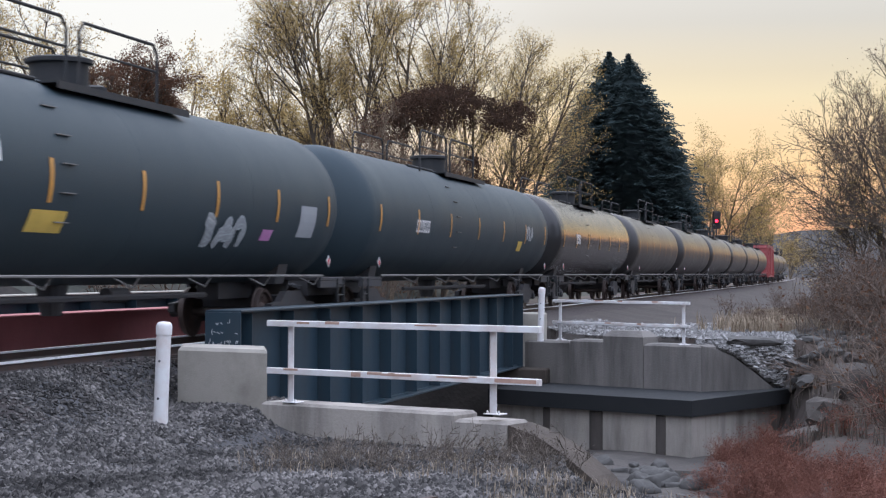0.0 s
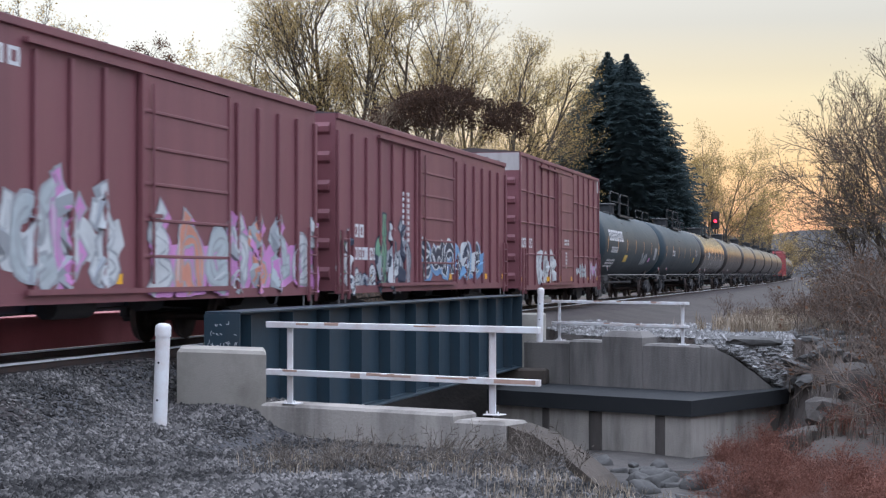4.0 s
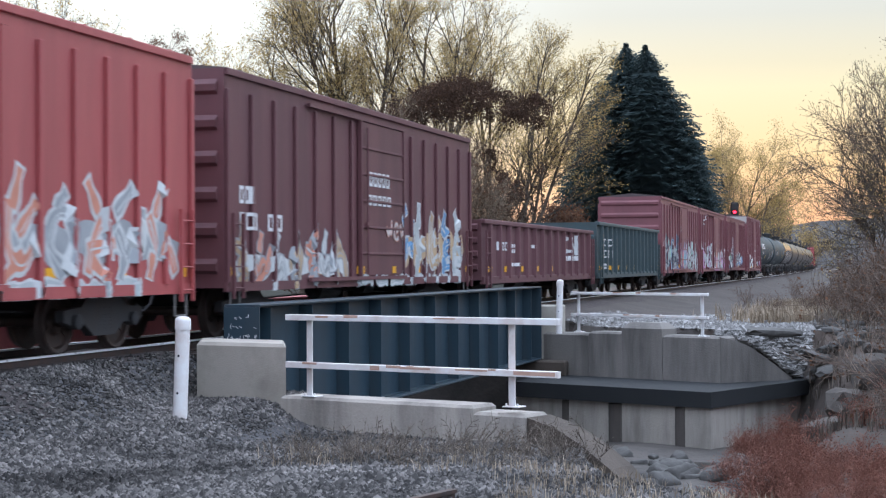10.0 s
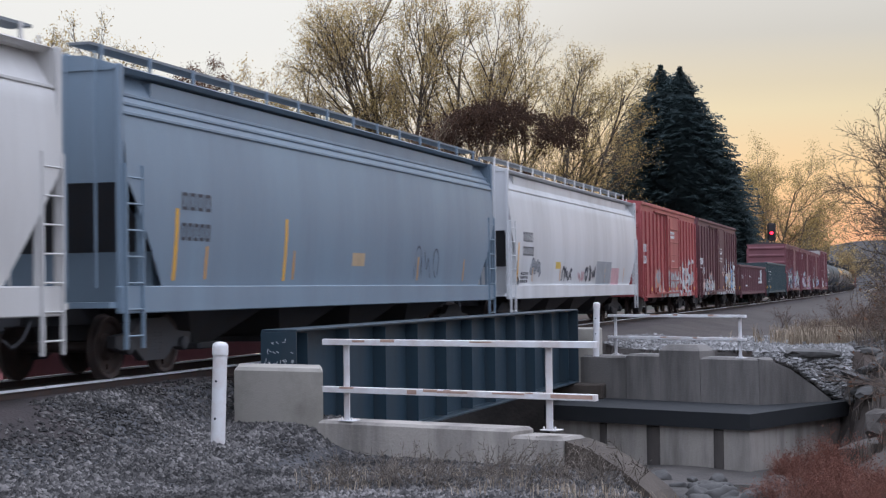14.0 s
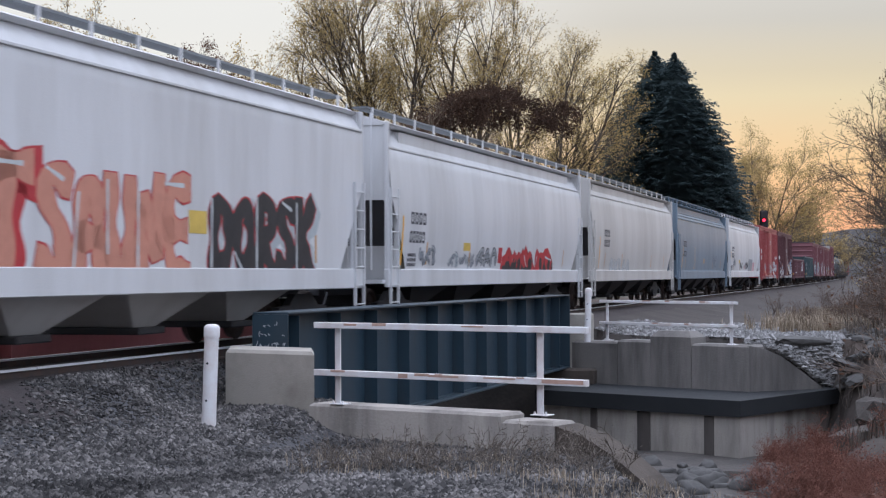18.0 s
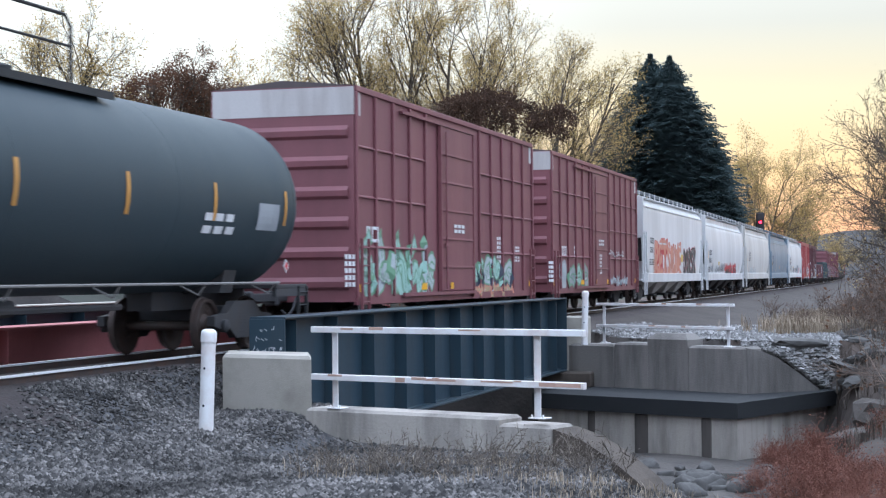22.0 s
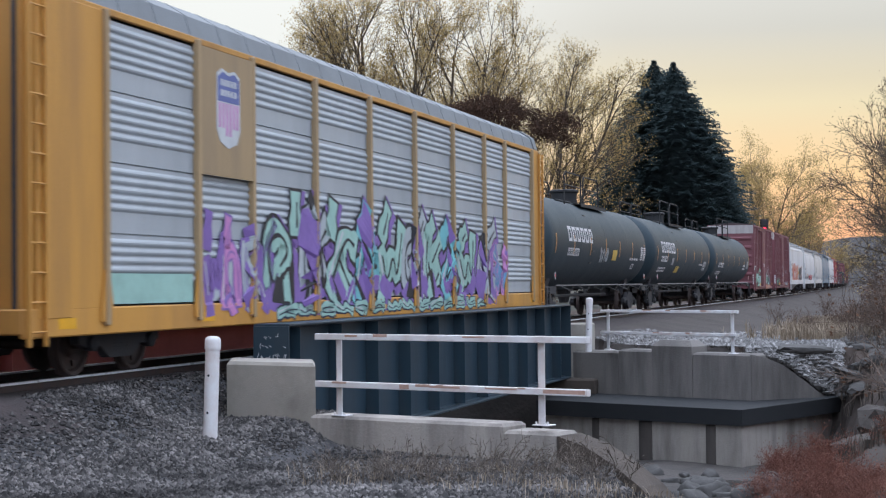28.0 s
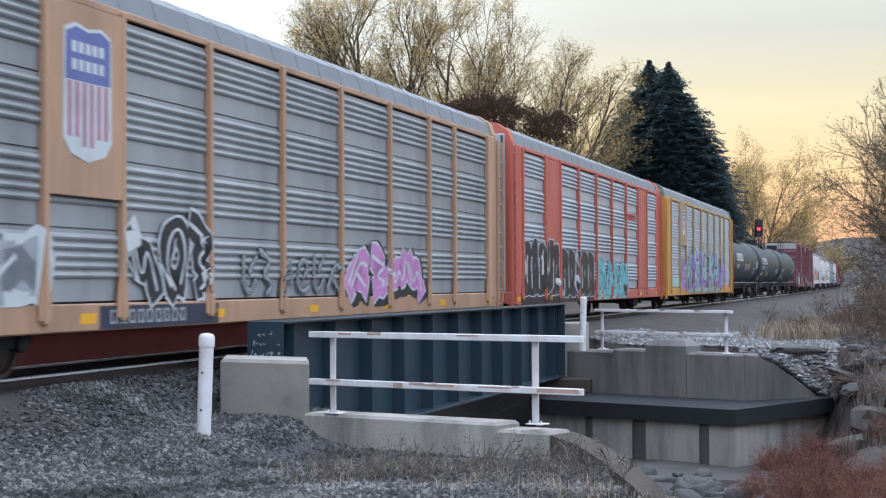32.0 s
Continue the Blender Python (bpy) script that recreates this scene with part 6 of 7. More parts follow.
def hopper_car(key, label, length, paint, spec):
    car = thing("hopper_car", label, "hopper car", group="freight cars of the train")
    h = length / 2 - 0.75
    zt, zs = spec.get("zt", 4.36), 1.31
    flat = spec.get("flat", False)

    def bulge(z):
        t = min(max((z - zs) / (zt - zs), 0), 1)
        if flat:
            return W + 0.06 - 0.25 * max(t - 0.89, 0) / 0.11
        return W + 0.10 * math.sin(math.pi * min(t * 1.15, 1.0)) - 0.30 * max(t - 0.82, 0) / 0.18

    def surf(x, z):
        return -bulge(z) - 0.004

    nz = 16
    cut = 1.25
    for e in (-1, 1):
        g = Geo()
        for i in range(nz + 1):
            z = zs + (zt - zs) * i / nz
            c = cut * max(0.0, 1 - (z - zs) / ((zt - zs) * 0.5)) + 0.12
            for x in (-h + c, -h / 2, 0, h / 2, h - c):
                g.v.append((x, e * bulge(z), z))
        g.f = [(i * 5 + j, i * 5 + j + 1, i * 5 + j + 6, i * 5 + j + 5) for i in range(nz) for j in range(4)]
        part("side_sheet", g, paint, car, "curved steel side" if not flat else "flat ribless steel side", smooth=60)
        part("side_sill", Geo().box(-h, h, e * (W + 0.03) - 0.05, e * (W + 0.03) + 0.05, zs - 0.36, zs + 0.02, 0.015), spec.get("sill", paint), car)
        part("top_chord", Geo().box(-h + 0.1, h - 0.1, e * (bulge(zt) - 0.02) - 0.05, e * (bulge(zt) - 0.02) + 0.05, zt - 0.05, zt + 0.07, 0.02), paint, car)
        for zz in spec.get("trim", (3.86,)):
            part("side_trim", Geo().box(-h + 0.14, h - 0.14, e * (bulge(zz) + 0.012) - 0.022, e * (bulge(zz) + 0.012) + 0.022, zz - 0.025, zz + 0.025, 0.008), paint, car)
        # end frames
        part("slope_sheet", Geo().add([(e * (h - 0.15), -W + 0.1, zs + 1.5), (e * (h - 0.15), W - 0.1, zs + 1.5), (e * (h - 2.2), W - 0.1, zs - 0.25), (e * (h - 2.2), -W + 0.1, zs - 0.25), (e * (h - 0.25), -W + 0.1, zs + 1.55), (e * (h - 0.25), W - 0.1, zs + 1.55)], [(0, 1, 2, 3), (0, 4, 5, 1)]), spec.get("slope", under_steel), car)
        part("end_sheet", Geo().box(e * (h - 0.14) - 0.03, e * (h - 0.14) + 0.03, -W + 0.02, W - 0.02, zs + 1.45, zt), paint, car)
        for y in (-W - 0.02, W + 0.02):
            part("corner_post", Geo().box(e * (h - 0.08) - 0.06, e * (h - 0.08) + 0.06, y - 0.04, y + 0.04, zs - 0.3, zt + 0.02, 0.01), paint, car)
            part("end_post", Geo().box(e * (h - 0.62) - 0.035, e * (h - 0.62) + 0.035, y - 0.03, y + 0.03, zs - 0.2, zs + 1.75, 0.01), paint, car)
        part("end_platform", Geo().box(e * (h - 0.3) - 0.5, e * (h - 0.3) + 0.5, -W, W, zs - 0.28, zs - 0.2), paint, car)
        ladder(car, e * (h - 0.35), -W - 0.09, zs - 0.85, zs + 1.7, 7, paint, 0.5)
        part("end_ladder", Geo().path([(e * (h + 0.02), -1.2, zs), (e * (h + 0.02), -1.2, zt + 0.2)], 0.02).path([(e * (h + 0.02), -0.75, zs), (e * (h + 0.02), -0.75, zt + 0.2)], 0.02), paint, car)
    part("body_core", Geo().box(-h + 1.3, h - 1.3, -W + 0.12, W - 0.12, zs - 0.2, zt - 0.1), paint, car)
    roof = part("roof", Geo().prism([(-W, zt), (-1.0, zt + 0.16), (0, zt + 0.2), (1.0, zt + 0.16), (W, zt), (W - 0.1, zt - 0.05), (-W + 0.1, zt - 0.05)], -h + 0.08, h - 0.08, "x"), paint, car)
    part("hatch_trough", Geo().box(-h + 0.9, h - 0.9, -0.28, 0.28, zt + 0.18, zt + 0.34, 0.05), paint, roof)
    for e in (-1, 1):
        part("running_board", Geo().box(-h, h, e * 0.95 - 0.17, e * 0.95 + 0.17, zt + 0.30, zt + 0.34), roof_grey, car, "grated roof walkway")
        for i in range(14):
            part("walkway_bracket", once(("bracket", paint.name, zt), lambda: Geo().box(-0.025, 0.025, -0.02, 0.02, zt + 0.04, zt + 0.34).mesh("walkway_bracket", paint)), None, car, at=pose(-h + 0.3 + (2 * h - 0.6) * i / 13, e * 1.13, 0))
    # discharge bays
    for i in range(spec.get("bays", 4)):
        n = spec.get("bays", 4)
        x = (i - (n - 1) / 2) * (2 * h - 5.2) / n
        w = (2 * h - 5.2) / n / 2
        bay = part("discharge_bay", Geo().add([(x - w, -1.3, zs - 0.2), (x + w, -1.3, zs - 0.2), (x + w, 1.3, zs - 0.2), (x - w, 1.3, zs - 0.2), (x - 0.35, -0.7, 0.42), (x + 0.35, -0.7, 0.42), (x + 0.35, 0.7, 0.42), (x - 0.35, 0.7, 0.42)], [(0, 1, 5, 4), (1, 2, 6, 5), (2, 3, 7, 6), (3, 0, 4, 7), (4, 5, 6, 7)]), spec.get("bay", under_steel), car, "sloping discharge hopper")
        part("outlet_gate", Geo().box(x - 0.45, x + 0.45, -0.85, 0.85, 0.32, 0.43, 0.02), under_steel, bay)
    running_gear(car, length, 2 * h - 4.0, 0.95)
    for x in (-h * 0.72, -h * 0.36, h * 0.36, h * 0.72):
        patch(car, "reflector", reflector_dull, x - 0.04, x + 0.04, zs + 0.12, zs + 0.62, surf, "orange reflector strip", nz=3)
    for a in spec.get("strips", ()):
        patch(car, "reflector", reflector, a - 0.05, a + 0.05, zs + 0.1, zs + 1.15, surf, "tall orange reflector strip", nz=4)
    for (x, z, w, hh, c, rw) in spec.get("text", ()):
        bars(car, x, z, w, hh, c, surf, stencil_dark, rows=rw)
    for (mat, x0, x1, z0, z1) in spec.get("patch", ()):
        patch(car, "paint_patch", mat, x0, x1, z0, z1, surf, "painted-over patch", nz=4)
    for a in spec.get("graf", ()):
        graffiti(car, *a[:4], surf, *a[4:])
    return car


def gondola(key, label, length, paint, spec):
    car = thing("gondola", label, "gondola car", group="freight cars of the train")
    h, zb, zt = length / 2 - 0.65, 0.88, spec.get("zt", 2.95)
    n = spec.get("posts", 15)
    part("floor_plate", Geo().box(-h, h, -W + 0.05, W - 0.05, zb, zb + 0.12), paint, car)
    for e in (-1, 1):
        part("side_wall", Geo().box(-h, h, e * (W - 0.03) - 0.02, e * (W - 0.03) + 0.02, zb - 0.08, zt - 0.06), paint, car)
        part("top_chord", Geo().box(-h - 0.02, h + 0.02, e * W - 0.1, e * W + 0.1, zt - 0.13, zt, 0.02), paint, car)
        part("side_sill", Geo().box(-h, h, e * W - 0.06, e * W + 0.06, zb - 0.16, zb + 0.05, 0.015), paint, car)
        en = part("end_wall", Geo().box(e * h - 0.03, e * h + 0.03, -W, W, zb - 0.05, zt - 0.02), paint, car)
        for k in range(4):
            part("end_rib", once(("gon_rib", paint.name), lambda: Geo().prism([(0.0, -0.1), (0.08, -0.05), (0.08, 0.05), (0.0, 0.1)], -W + 0.1, W - 0.1, "y").mesh("end_rib", paint)), None, en, at=pose(e * (h + 0.03), 0, zb + 0.3 + k * 0.36, 0, 0, 0 if e > 0 else 180))
        ladder(car, e * (h - 0.3), -W - 0.12, zb - 0.35, zb + 1.3, 4, paint)
    post = Geo().prism([(-0.11, 0), (-0.06, -0.12), (0.06, -0.12), (0.11, 0)], zb - 0.02, zt - 0.13, "z").mesh("side_post", paint)
    xs = [-h + 0.75 + (2 * h - 1.5) * i / (n - 1) for i in range(n)]
    for x in xs:
        part("side_post", post, None, car, at=pose(x, -W + 0.01, 0))
        part("side_post", post, None, car, at=pose(x, W - 0.01, 0, 0, 0, 180))

    def surf(x, z):
        d = min(abs(x - q) for q in xs)
        return -W + 0.007 - (0.12 if d < 0.062 else (0.12 * (0.11 - d) / 0.05 if d < 0.11 else 0))

    for i in range(8):
        x = -h + 0.45 + (2 * h - 1.2) * i / 7
        patch(car, "reflector", reflector, x, x + 0.3, zb + 0.16, zb + 0.32, lambda a, q: min(surf(a, q), -W - 0.005), "yellow reflector")
    for (x, z, w, hh, c, rw) in spec.get("text", ()):
        bars(car, x, z, w, hh, c, surf, rows=rw)
    for a in spec.get("strips", ()):
        patch(car, "reflector", reflector_dull, a - 0.05, a + 0.05, zb + 0.6, zb + 1.5, surf, "orange reflector strip")
    for ln, wd in spec.get("logo", ()):
        part("logo_shape", strokes([ln], wd, surf, 0.003), SPRAY["white"], car, "white painted emblem")
    running_gear(car, length, 2 * h - 3.6, zb)
    brake_gear(car)
    return car


def auto_rack(key, label, length, frame_paint, panel_paint, roof_paint, spec):
    car = thing("auto_rack", label, "autorack car", group="freight cars of the train")
    h = length / 2 - 0.55
    zd, z0, zt = 0.60, 0.97, spec.get("zt", 4.92)
    Y = W + 0.05
    part("deck_frame", Geo().box(-h, h, -Y + 0.02, Y - 0.02, zd + 0.1, z0), under_steel, car)
    for e in (-1, 1):
        part("side_sill", Geo().box(-h, h, e * Y - 0.05, e * Y + 0.05, zd, z0, 0.02), spec.get("sill", frame_paint), car)
        part("roof_rail", Geo().box(-h + 0.4, h - 0.4, e * Y - 0.04, e * Y + 0.04, zt, zt + 0.1, 0.01), frame_paint, car)
    ps = [x + spec.get("shift", 0.0) for x in (-12.75, -9.82, -7.72, -4.8, -1.75, 1.25, 4.25, 7.1, 9.2, 12.3)]
    n = len(ps) - 1
    a0, a1 = ps[0], ps[-1]
    # corrugated side panels
    deep = spec.get("deep", 1.0)

    def panel(pw):
        g = Geo()
        prof = []
        hh = (zt - z0 - 0.06) / 4
        k = spec.get("waves", 5)
        for lv in range(4):
            b0 = z0 + 0.03 + hh * lv
            prof.append((b0, 0.0))
            for i in range(k):
                c, w = b0 + hh * (0.30 + 0.64 * i / k), hh * 0.64 / k
                prof += [(c, 0.0), (c + w * 0.22, 0.024 * deep), (c + w * 0.42, 0.030 * deep), (c + w * 0.62, 0.022 * deep), (c + w * 0.86, 0.0)]
            prof += [(b0 + hh - 0.026, 0.0), (b0 + hh - 0.022, -0.035), (b0 + hh - 0.004, -0.035)]
        m = len(prof)
        for x in (0.0, pw):
            g.v += [(x, -d, z) for z, d in prof]
        g.f = [(i, i + 1, m + i + 1, m + i) for i in range(m - 1)]
        return g.mesh("side_panel", panel_paint)

    solid = spec.get("solid", ())
    for i in range(n):
        x, pw = ps[i], ps[i + 1] - ps[i]
        pm = once(("panel", round(pw, 2), panel_paint.name, zt, deep), lambda: panel(pw))
        for e in (-1, 1):
            if i in solid:
                part("solid_panel", Geo().box(0.03, pw - 0.03, -0.06, -0.0, z0 + 0.02, zt - 0.02, 0.01), frame_paint, car, "solid painted panel", at=pose(x, -Y, 0) if e < 0 else pose(x + pw, Y, 0, 0, 0, 180))
            else:
                part("side_panel", pm, None, car, at=pose(x, -Y, 0) if e < 0 else pose(x + pw, Y, 0, 0, 0, 180))
    post = Geo().box(-0.055, 0.055, -0.11, 0.0, z0 - 0.25, zt + 0.06, 0.012).mesh("side_post", spec.get("post", frame_paint))
    gus = Geo().prism([(-0.16, z0 - 0.2), (0.16, z0 - 0.2), (0.16, z0), (0.06, z0 + 0.5), (-0.06, z0 + 0.5), (-0.16, z0)], -0.085, -0.06, "y").mesh("post_gusset", frame_paint)
    for x in ps:
        for e in (-1, 1):
            po = part("side_post", post, None, car, at=pose(x, -Y, 0) if e < 0 else pose(x, Y, 0, 0, 0, 180))
        part("post_gusset", gus, None, car, at=pose(x, -Y, 0))
    for a, b in ((-h + 0.95, a0 - 0.05), (a1 + 0.05, h - 0.95)):
        for e in (-1, 1):
            part("end_panel", Geo().box(a, b, e * Y - 0.05, e * Y + 0.05, z0 - 0.02, zt + 0.04, 0.01), frame_paint, car, "plain painted panel beside the end door")
    part("inner_wall", Geo().box(a0 - 0.1, a1 + 0.1, -Y + 0.06, Y - 0.06, z0, zt - 0.02), under_steel, car, "dark interior behind the panels")
    # roof
    arc = [(-Y, zt + 0.1), (-Y + 0.10, zt + 0.42), (-Y + 0.42, zt + 0.62), (-0.5, zt + 0.76), (0.5, zt + 0.76), (Y - 0.42, zt + 0.62), (Y - 0.10, zt + 0.42), (Y, zt + 0.1)]
    part("roof", Geo().prism(arc, -h + 0.35, h - 0.35, "x"), roof_paint, car, "rounded sheet metal roof", smooth=30)
    for i in range(22):
        part("roof_seam", once(("seam", roof_paint.name, zt), lambda: Geo().prism([(y * 1.003, z + 0.005) for y, z in arc] + [(y * 0.99, z - 0.02) for y, z in arc[::-1]], -0.03, 0.03, "x").mesh("roof_seam", roof_paint)), None, car, at=pose(a0 + (a1 - a0) * (i + 0.5) / 22, 0, 0))
    for e in (-1, 1):
        ed = part("end_door", Geo().box(e * (h - 0.28) - 0.05, e * (h - 0.28) + 0.05, -Y + 0.15, Y - 0.15, z0 - 0.1, zt + 0.35, 0.02), spec.get("door", frame_paint), car, "tall folding end door")
        for y in (-1.0, -0.5, 0.0, 0.5, 1.0):
            part("door_fold", Geo().box(e * (h - 0.22) - 0.03, e * (h - 0.22) + 0.03, y - 0.03, y + 0.03, z0, zt + 0.3), spec.get("door", frame_paint), ed)
        part("corner_frame", Geo().box(-0.42, 0.42, -Y - 0.06, -Y + 0.35, z0 - 0.15, zt + 0.1, 0.03), frame_paint, car, at=pose(e * (h - 0.72), 0, 0))
        part("corner_frame", Geo().box(-0.42, 0.42, Y - 0.35, Y + 0.06, z0 - 0.15, zt + 0.1, 0.03), frame_paint, car, at=pose(e * (h - 0.72), 0, 0))
        part("end_arch", Geo().prism([(y * 1.02, z + 0.03) for y, z in arc] + [(y * 0.9, z - 0.16) for y, z in arc[::-1]], -0.2, 0.2, "x"), frame_paint if not spec.get("arch") else spec["arch"], car, at=pose(e * (h - 0.5), 0, 0))
        ladder(car, e * (h - 0.2), -Y - 0.1, zd - 0.1, zt, 12, frame_paint, 0.4)
        part("end_sill", Geo().box(e * (h - 0.1) - 0.12, e * (h - 0.1) + 0.12, -Y, Y, zd + 0.05, z0, 0.02), spec.get("sill", frame_paint), car)
        part("door_rod", Geo().tube((e * (h - 0.16), -1.35, z0), (e * (h - 0.16), -1.35, zt + 0.3), 0.03, 6), under_steel, ed)

    def surf(x, z):
        if z < z0:
            return -Y - 0.053
        if min(abs(x - q) for q in ps) < 0.065:
            return -Y - 0.114
        return -Y - (0.064 if any(ps[i] < x < ps[i + 1] for i in solid) else 0.006 + 0.030 * deep)

    running_gear(car, length, 2 * h - 7.0, 0.8)
    for i in range(7):
        x = -h + 0.8 + (2 * h - 2.2) * i / 6
        patch(car, "reflector", reflector, x, x + 0.45, zd + 0.1, zd + 0.24, surf, "yellow reflector")
    lg = spec.get("shield")
    if lg is not None:
        x0, pw = ps[lg], ps[lg + 1] - ps[lg]
        k = spec.get("shield_size", 1.0)
        c, top, low = x0 + pw / 2, zt - 0.28, zt - 0.28 - 1.25 * k
        patch(car, "emblem_panel", spec.get("post", frame_paint), x0 + 0.06, x0 + pw - 0.06, low - 0.45, zt - 0.02, lambda a, z: -Y - 0.10, "flat painted panel carrying an emblem")

        def crest(w, lift):
            """The outline of a shield, bowed at the top and rounded to a point below."""
            return [(c - w, top - 0.14 + lift), (c - w * 0.55, top - 0.05 + lift), (c, top - 0.10 + lift), (c + w * 0.55, top - 0.05 + lift), (c + w, top - 0.14 + lift)]

        w = 0.44 * k
        sh = part("emblem", Geo().prism(crest(w, 0.05) + [(c + w * 1.04, low + 0.3), (c + w * 0.75, low + 0.1), (c, low), (c - w * 0.75, low + 0.1), (c - w * 1.04, low + 0.3)], -Y - 0.108, -Y - 0.101, "y"), SPRAY["white"], car, "faded shield-shaped emblem")
        mid = top - 0.52 * k
        part("emblem_band", Geo().prism(crest(w * 0.93, 0.0) + [(c + w * 0.95, mid), (c - w * 0.95, mid)], -Y - 0.112, -Y - 0.109, "y"), SPRAY["royal"], sh, "dark blue head of the emblem")
        for r, z in enumerate((top - 0.22 * k, top - 0.38 * k)):
            for q in range(5):
                a = c - w * 0.7 + q * w * 0.29
                part("emblem_mark", Geo().box(a, a + w * 0.2, -Y - 0.1145, -Y - 0.1125, z - 0.05 * k, z + 0.05 * k), SPRAY["white"], sh)
        for q in range(6):
            a = c - w * 0.86 + q * w * 0.31
            part("emblem_stripe", Geo().box(a, a + w * 0.16, -Y - 0.112, -Y - 0.109, low + 0.32 - 0.12 * (q in (2, 3)), mid - 0.02), SPRAY[spec.get("stripe", "pink")], sh)
    for (x, z, w, hh, c, rw) in spec.get("text", ()):
        bars(car, x, z, w, hh, c, surf, rows=rw)
    for (mat, x0, x1, zz0, zz1) in spec.get("patch", ()):
        patch(car, "paint_patch", mat, x0, x1, zz0, zz1, surf, "painted patch", nx=max(1, int((x1 - x0) / 0.1)))
    for a in spec.get("graf", ()):
        graffiti(car, *a[:4], surf, *a[4:])
    return car


# ---- the train, from the front ----
TRAIN = []


def couple(car, length):
    TRAIN.append((car, length))


AHEAD = {}


def set_forward(car, length, built):
    """A boxcar built short and set forward to fit the camera's view, with an added drawbar behind."""
    AHEAD[car.name] = (length - built) / 2
    part("drawbar", Geo().box(-built / 2 - (length - built) - 0.1, -built / 2 + 0.5, -0.09, 0.09, 0.78, 0.95, 0.02), under_steel, car)
    couple(car, length)


for k in range(3):
    couple(tank_car("T", "weathered tan tank car far ahead in the train", 19.4, tank_tan, {}) if k == 0 else copy_thing(TRAIN[0][0], Matrix()), 18.6)
couple(boxcar("BF", "bright red boxcar far ahead in the train", 17.6, 4.5, bright_red, "ribs", (-1.5, 1.5), {}), 17.6)
for n in (19.2, 19.2, 19.2, 19.4, 19.8, 20.4):
    couple(copy_thing(TRAIN[0][0], Matrix()), n)
couple(tank_car("T3", "black tank car with a pale shining top", 19.6, tank_gloss, {"text": [(-5.5, 2.3, 0.9, 0.35, 4, 1)]}), 19.6)
couple(tank_car("T2", "black tank car with faded yellow marks", 22.6, tank_black, {"text": [(-6.5, 2.2, 1.2, 0.3, 6, 1)], "patch": [(SPRAY["yellow"], 5.3, 5.9, 1.9, 2.2)], "graf": [(6.4, 7.4, 2.2, 2.8, ["grey"], "pale", 3, 3)]}), 22.6)
couple(tank_car("TP", "black tank car with large white lettering", 20.93, tank_black, {"text": [(-8.2, 2.62, 4.0, 0.46, 6, 1), (-7.6, 2.12, 1.85, 0.24, 8, 1), (-7.9, 1.75, 2.2, 0.08, 5, 3)], "patch": [(SPRAY["yellow"], -3.3, -2.3, 1.75, 2.05), (SPRAY["grey"], 7.0, 7.9, 1.9, 2.5), (SPRAY["pink"], 5.2, 5.7, 1.8, 2.0)], "graf": [(2.5, 4.4, 1.6, 2.25, ["grey"], "pale", 5, 3)]}), 20.93)
set_forward(boxcar("B1", "maroon high boxcar with white end band and graffiti", 16.8, 5.0, maroon, "plus", (-1.5, 1.55), {"posts": 14, "end_band": True, "text": [(-7.5, 2.05, 0.8, 0.3, 3, 1), (-6.2, 2.05, 0.5, 0.3, 2, 1), (-7.5, 1.7, 0.5, 0.1, 3, 5), (-0.3, 2.35, 0.9, 0.08, 3, 2), (-0.1, 1.9, 0.3, 0.08, 2, 5)], "patch": [(SPRAY["white"], -7.55, -6.7, 2.45, 2.8), (SPRAY["pale"], 1.9, 2.2, 1.3, 1.8)], "graf": [(-4.9, -1.8, 0.78, 2.2, ["white"], "grey", 4, 3, 0.62, None, 1.1), (2.6, 4.9, 1.0, 1.7, ["white", "pale"], "grey", 8, 4, 0.26), (5.3, 7.3, 0.9, 1.9, ["pale"], "pink", 9, 3, 0.3)]}), 17.52, 16.8)
couple(boxcar("B2", "maroon boxcar with black and white graffiti", 17.39, 4.5, maroon, "ribs", (-1.83, 1.52), {"posts": 17, "text": [(-6.8, 2.0, 0.66, 0.28, 2, 1), (-6.8, 1.52, 1.6, 0.27, 6, 1), (-3.1, 3.05, 0.6, 0.09, 3, 9)], "graf": [(-7.9, -6.9, 0.75, 2.1, ["green", "white"], "navy", 21, 2, 0.36), (-7, -5.2, 0.75, 1.5, ["white", "grey"], "navy", 24, 3, 0.3), (-5.2, -2.4, 0.75, 2.4, ["green", "white", "grey"], "navy", 22, 3, 0.36), (-1.8, 4.9, 1.05, 2.25, ["navy"], "white", 23, 6, 0.42, "blue", 1.28)]}), 17.39)
couple(boxcar("B3", "maroon boxcar with pale pink and white graffiti", 16.67, 4.5, maroon, "ribs", (-0.4, 3.05), {"posts": 16, "text": [(-6.0, 3.6, 0.9, 0.3, 4, 1), (-5.5, 3.9, 1.6, 0.25, 4, 1)], "graf": [(-7.4, -0.8, 0.9, 2.5, ["pale", "pink", "white"], "grey", 31, 6, 0.3), (-0.2, 7.45, 0.85, 2.15, ["white", "salmon", "pale"], "grey", 33, 7, 0.3, "pink")]}), 16.67)
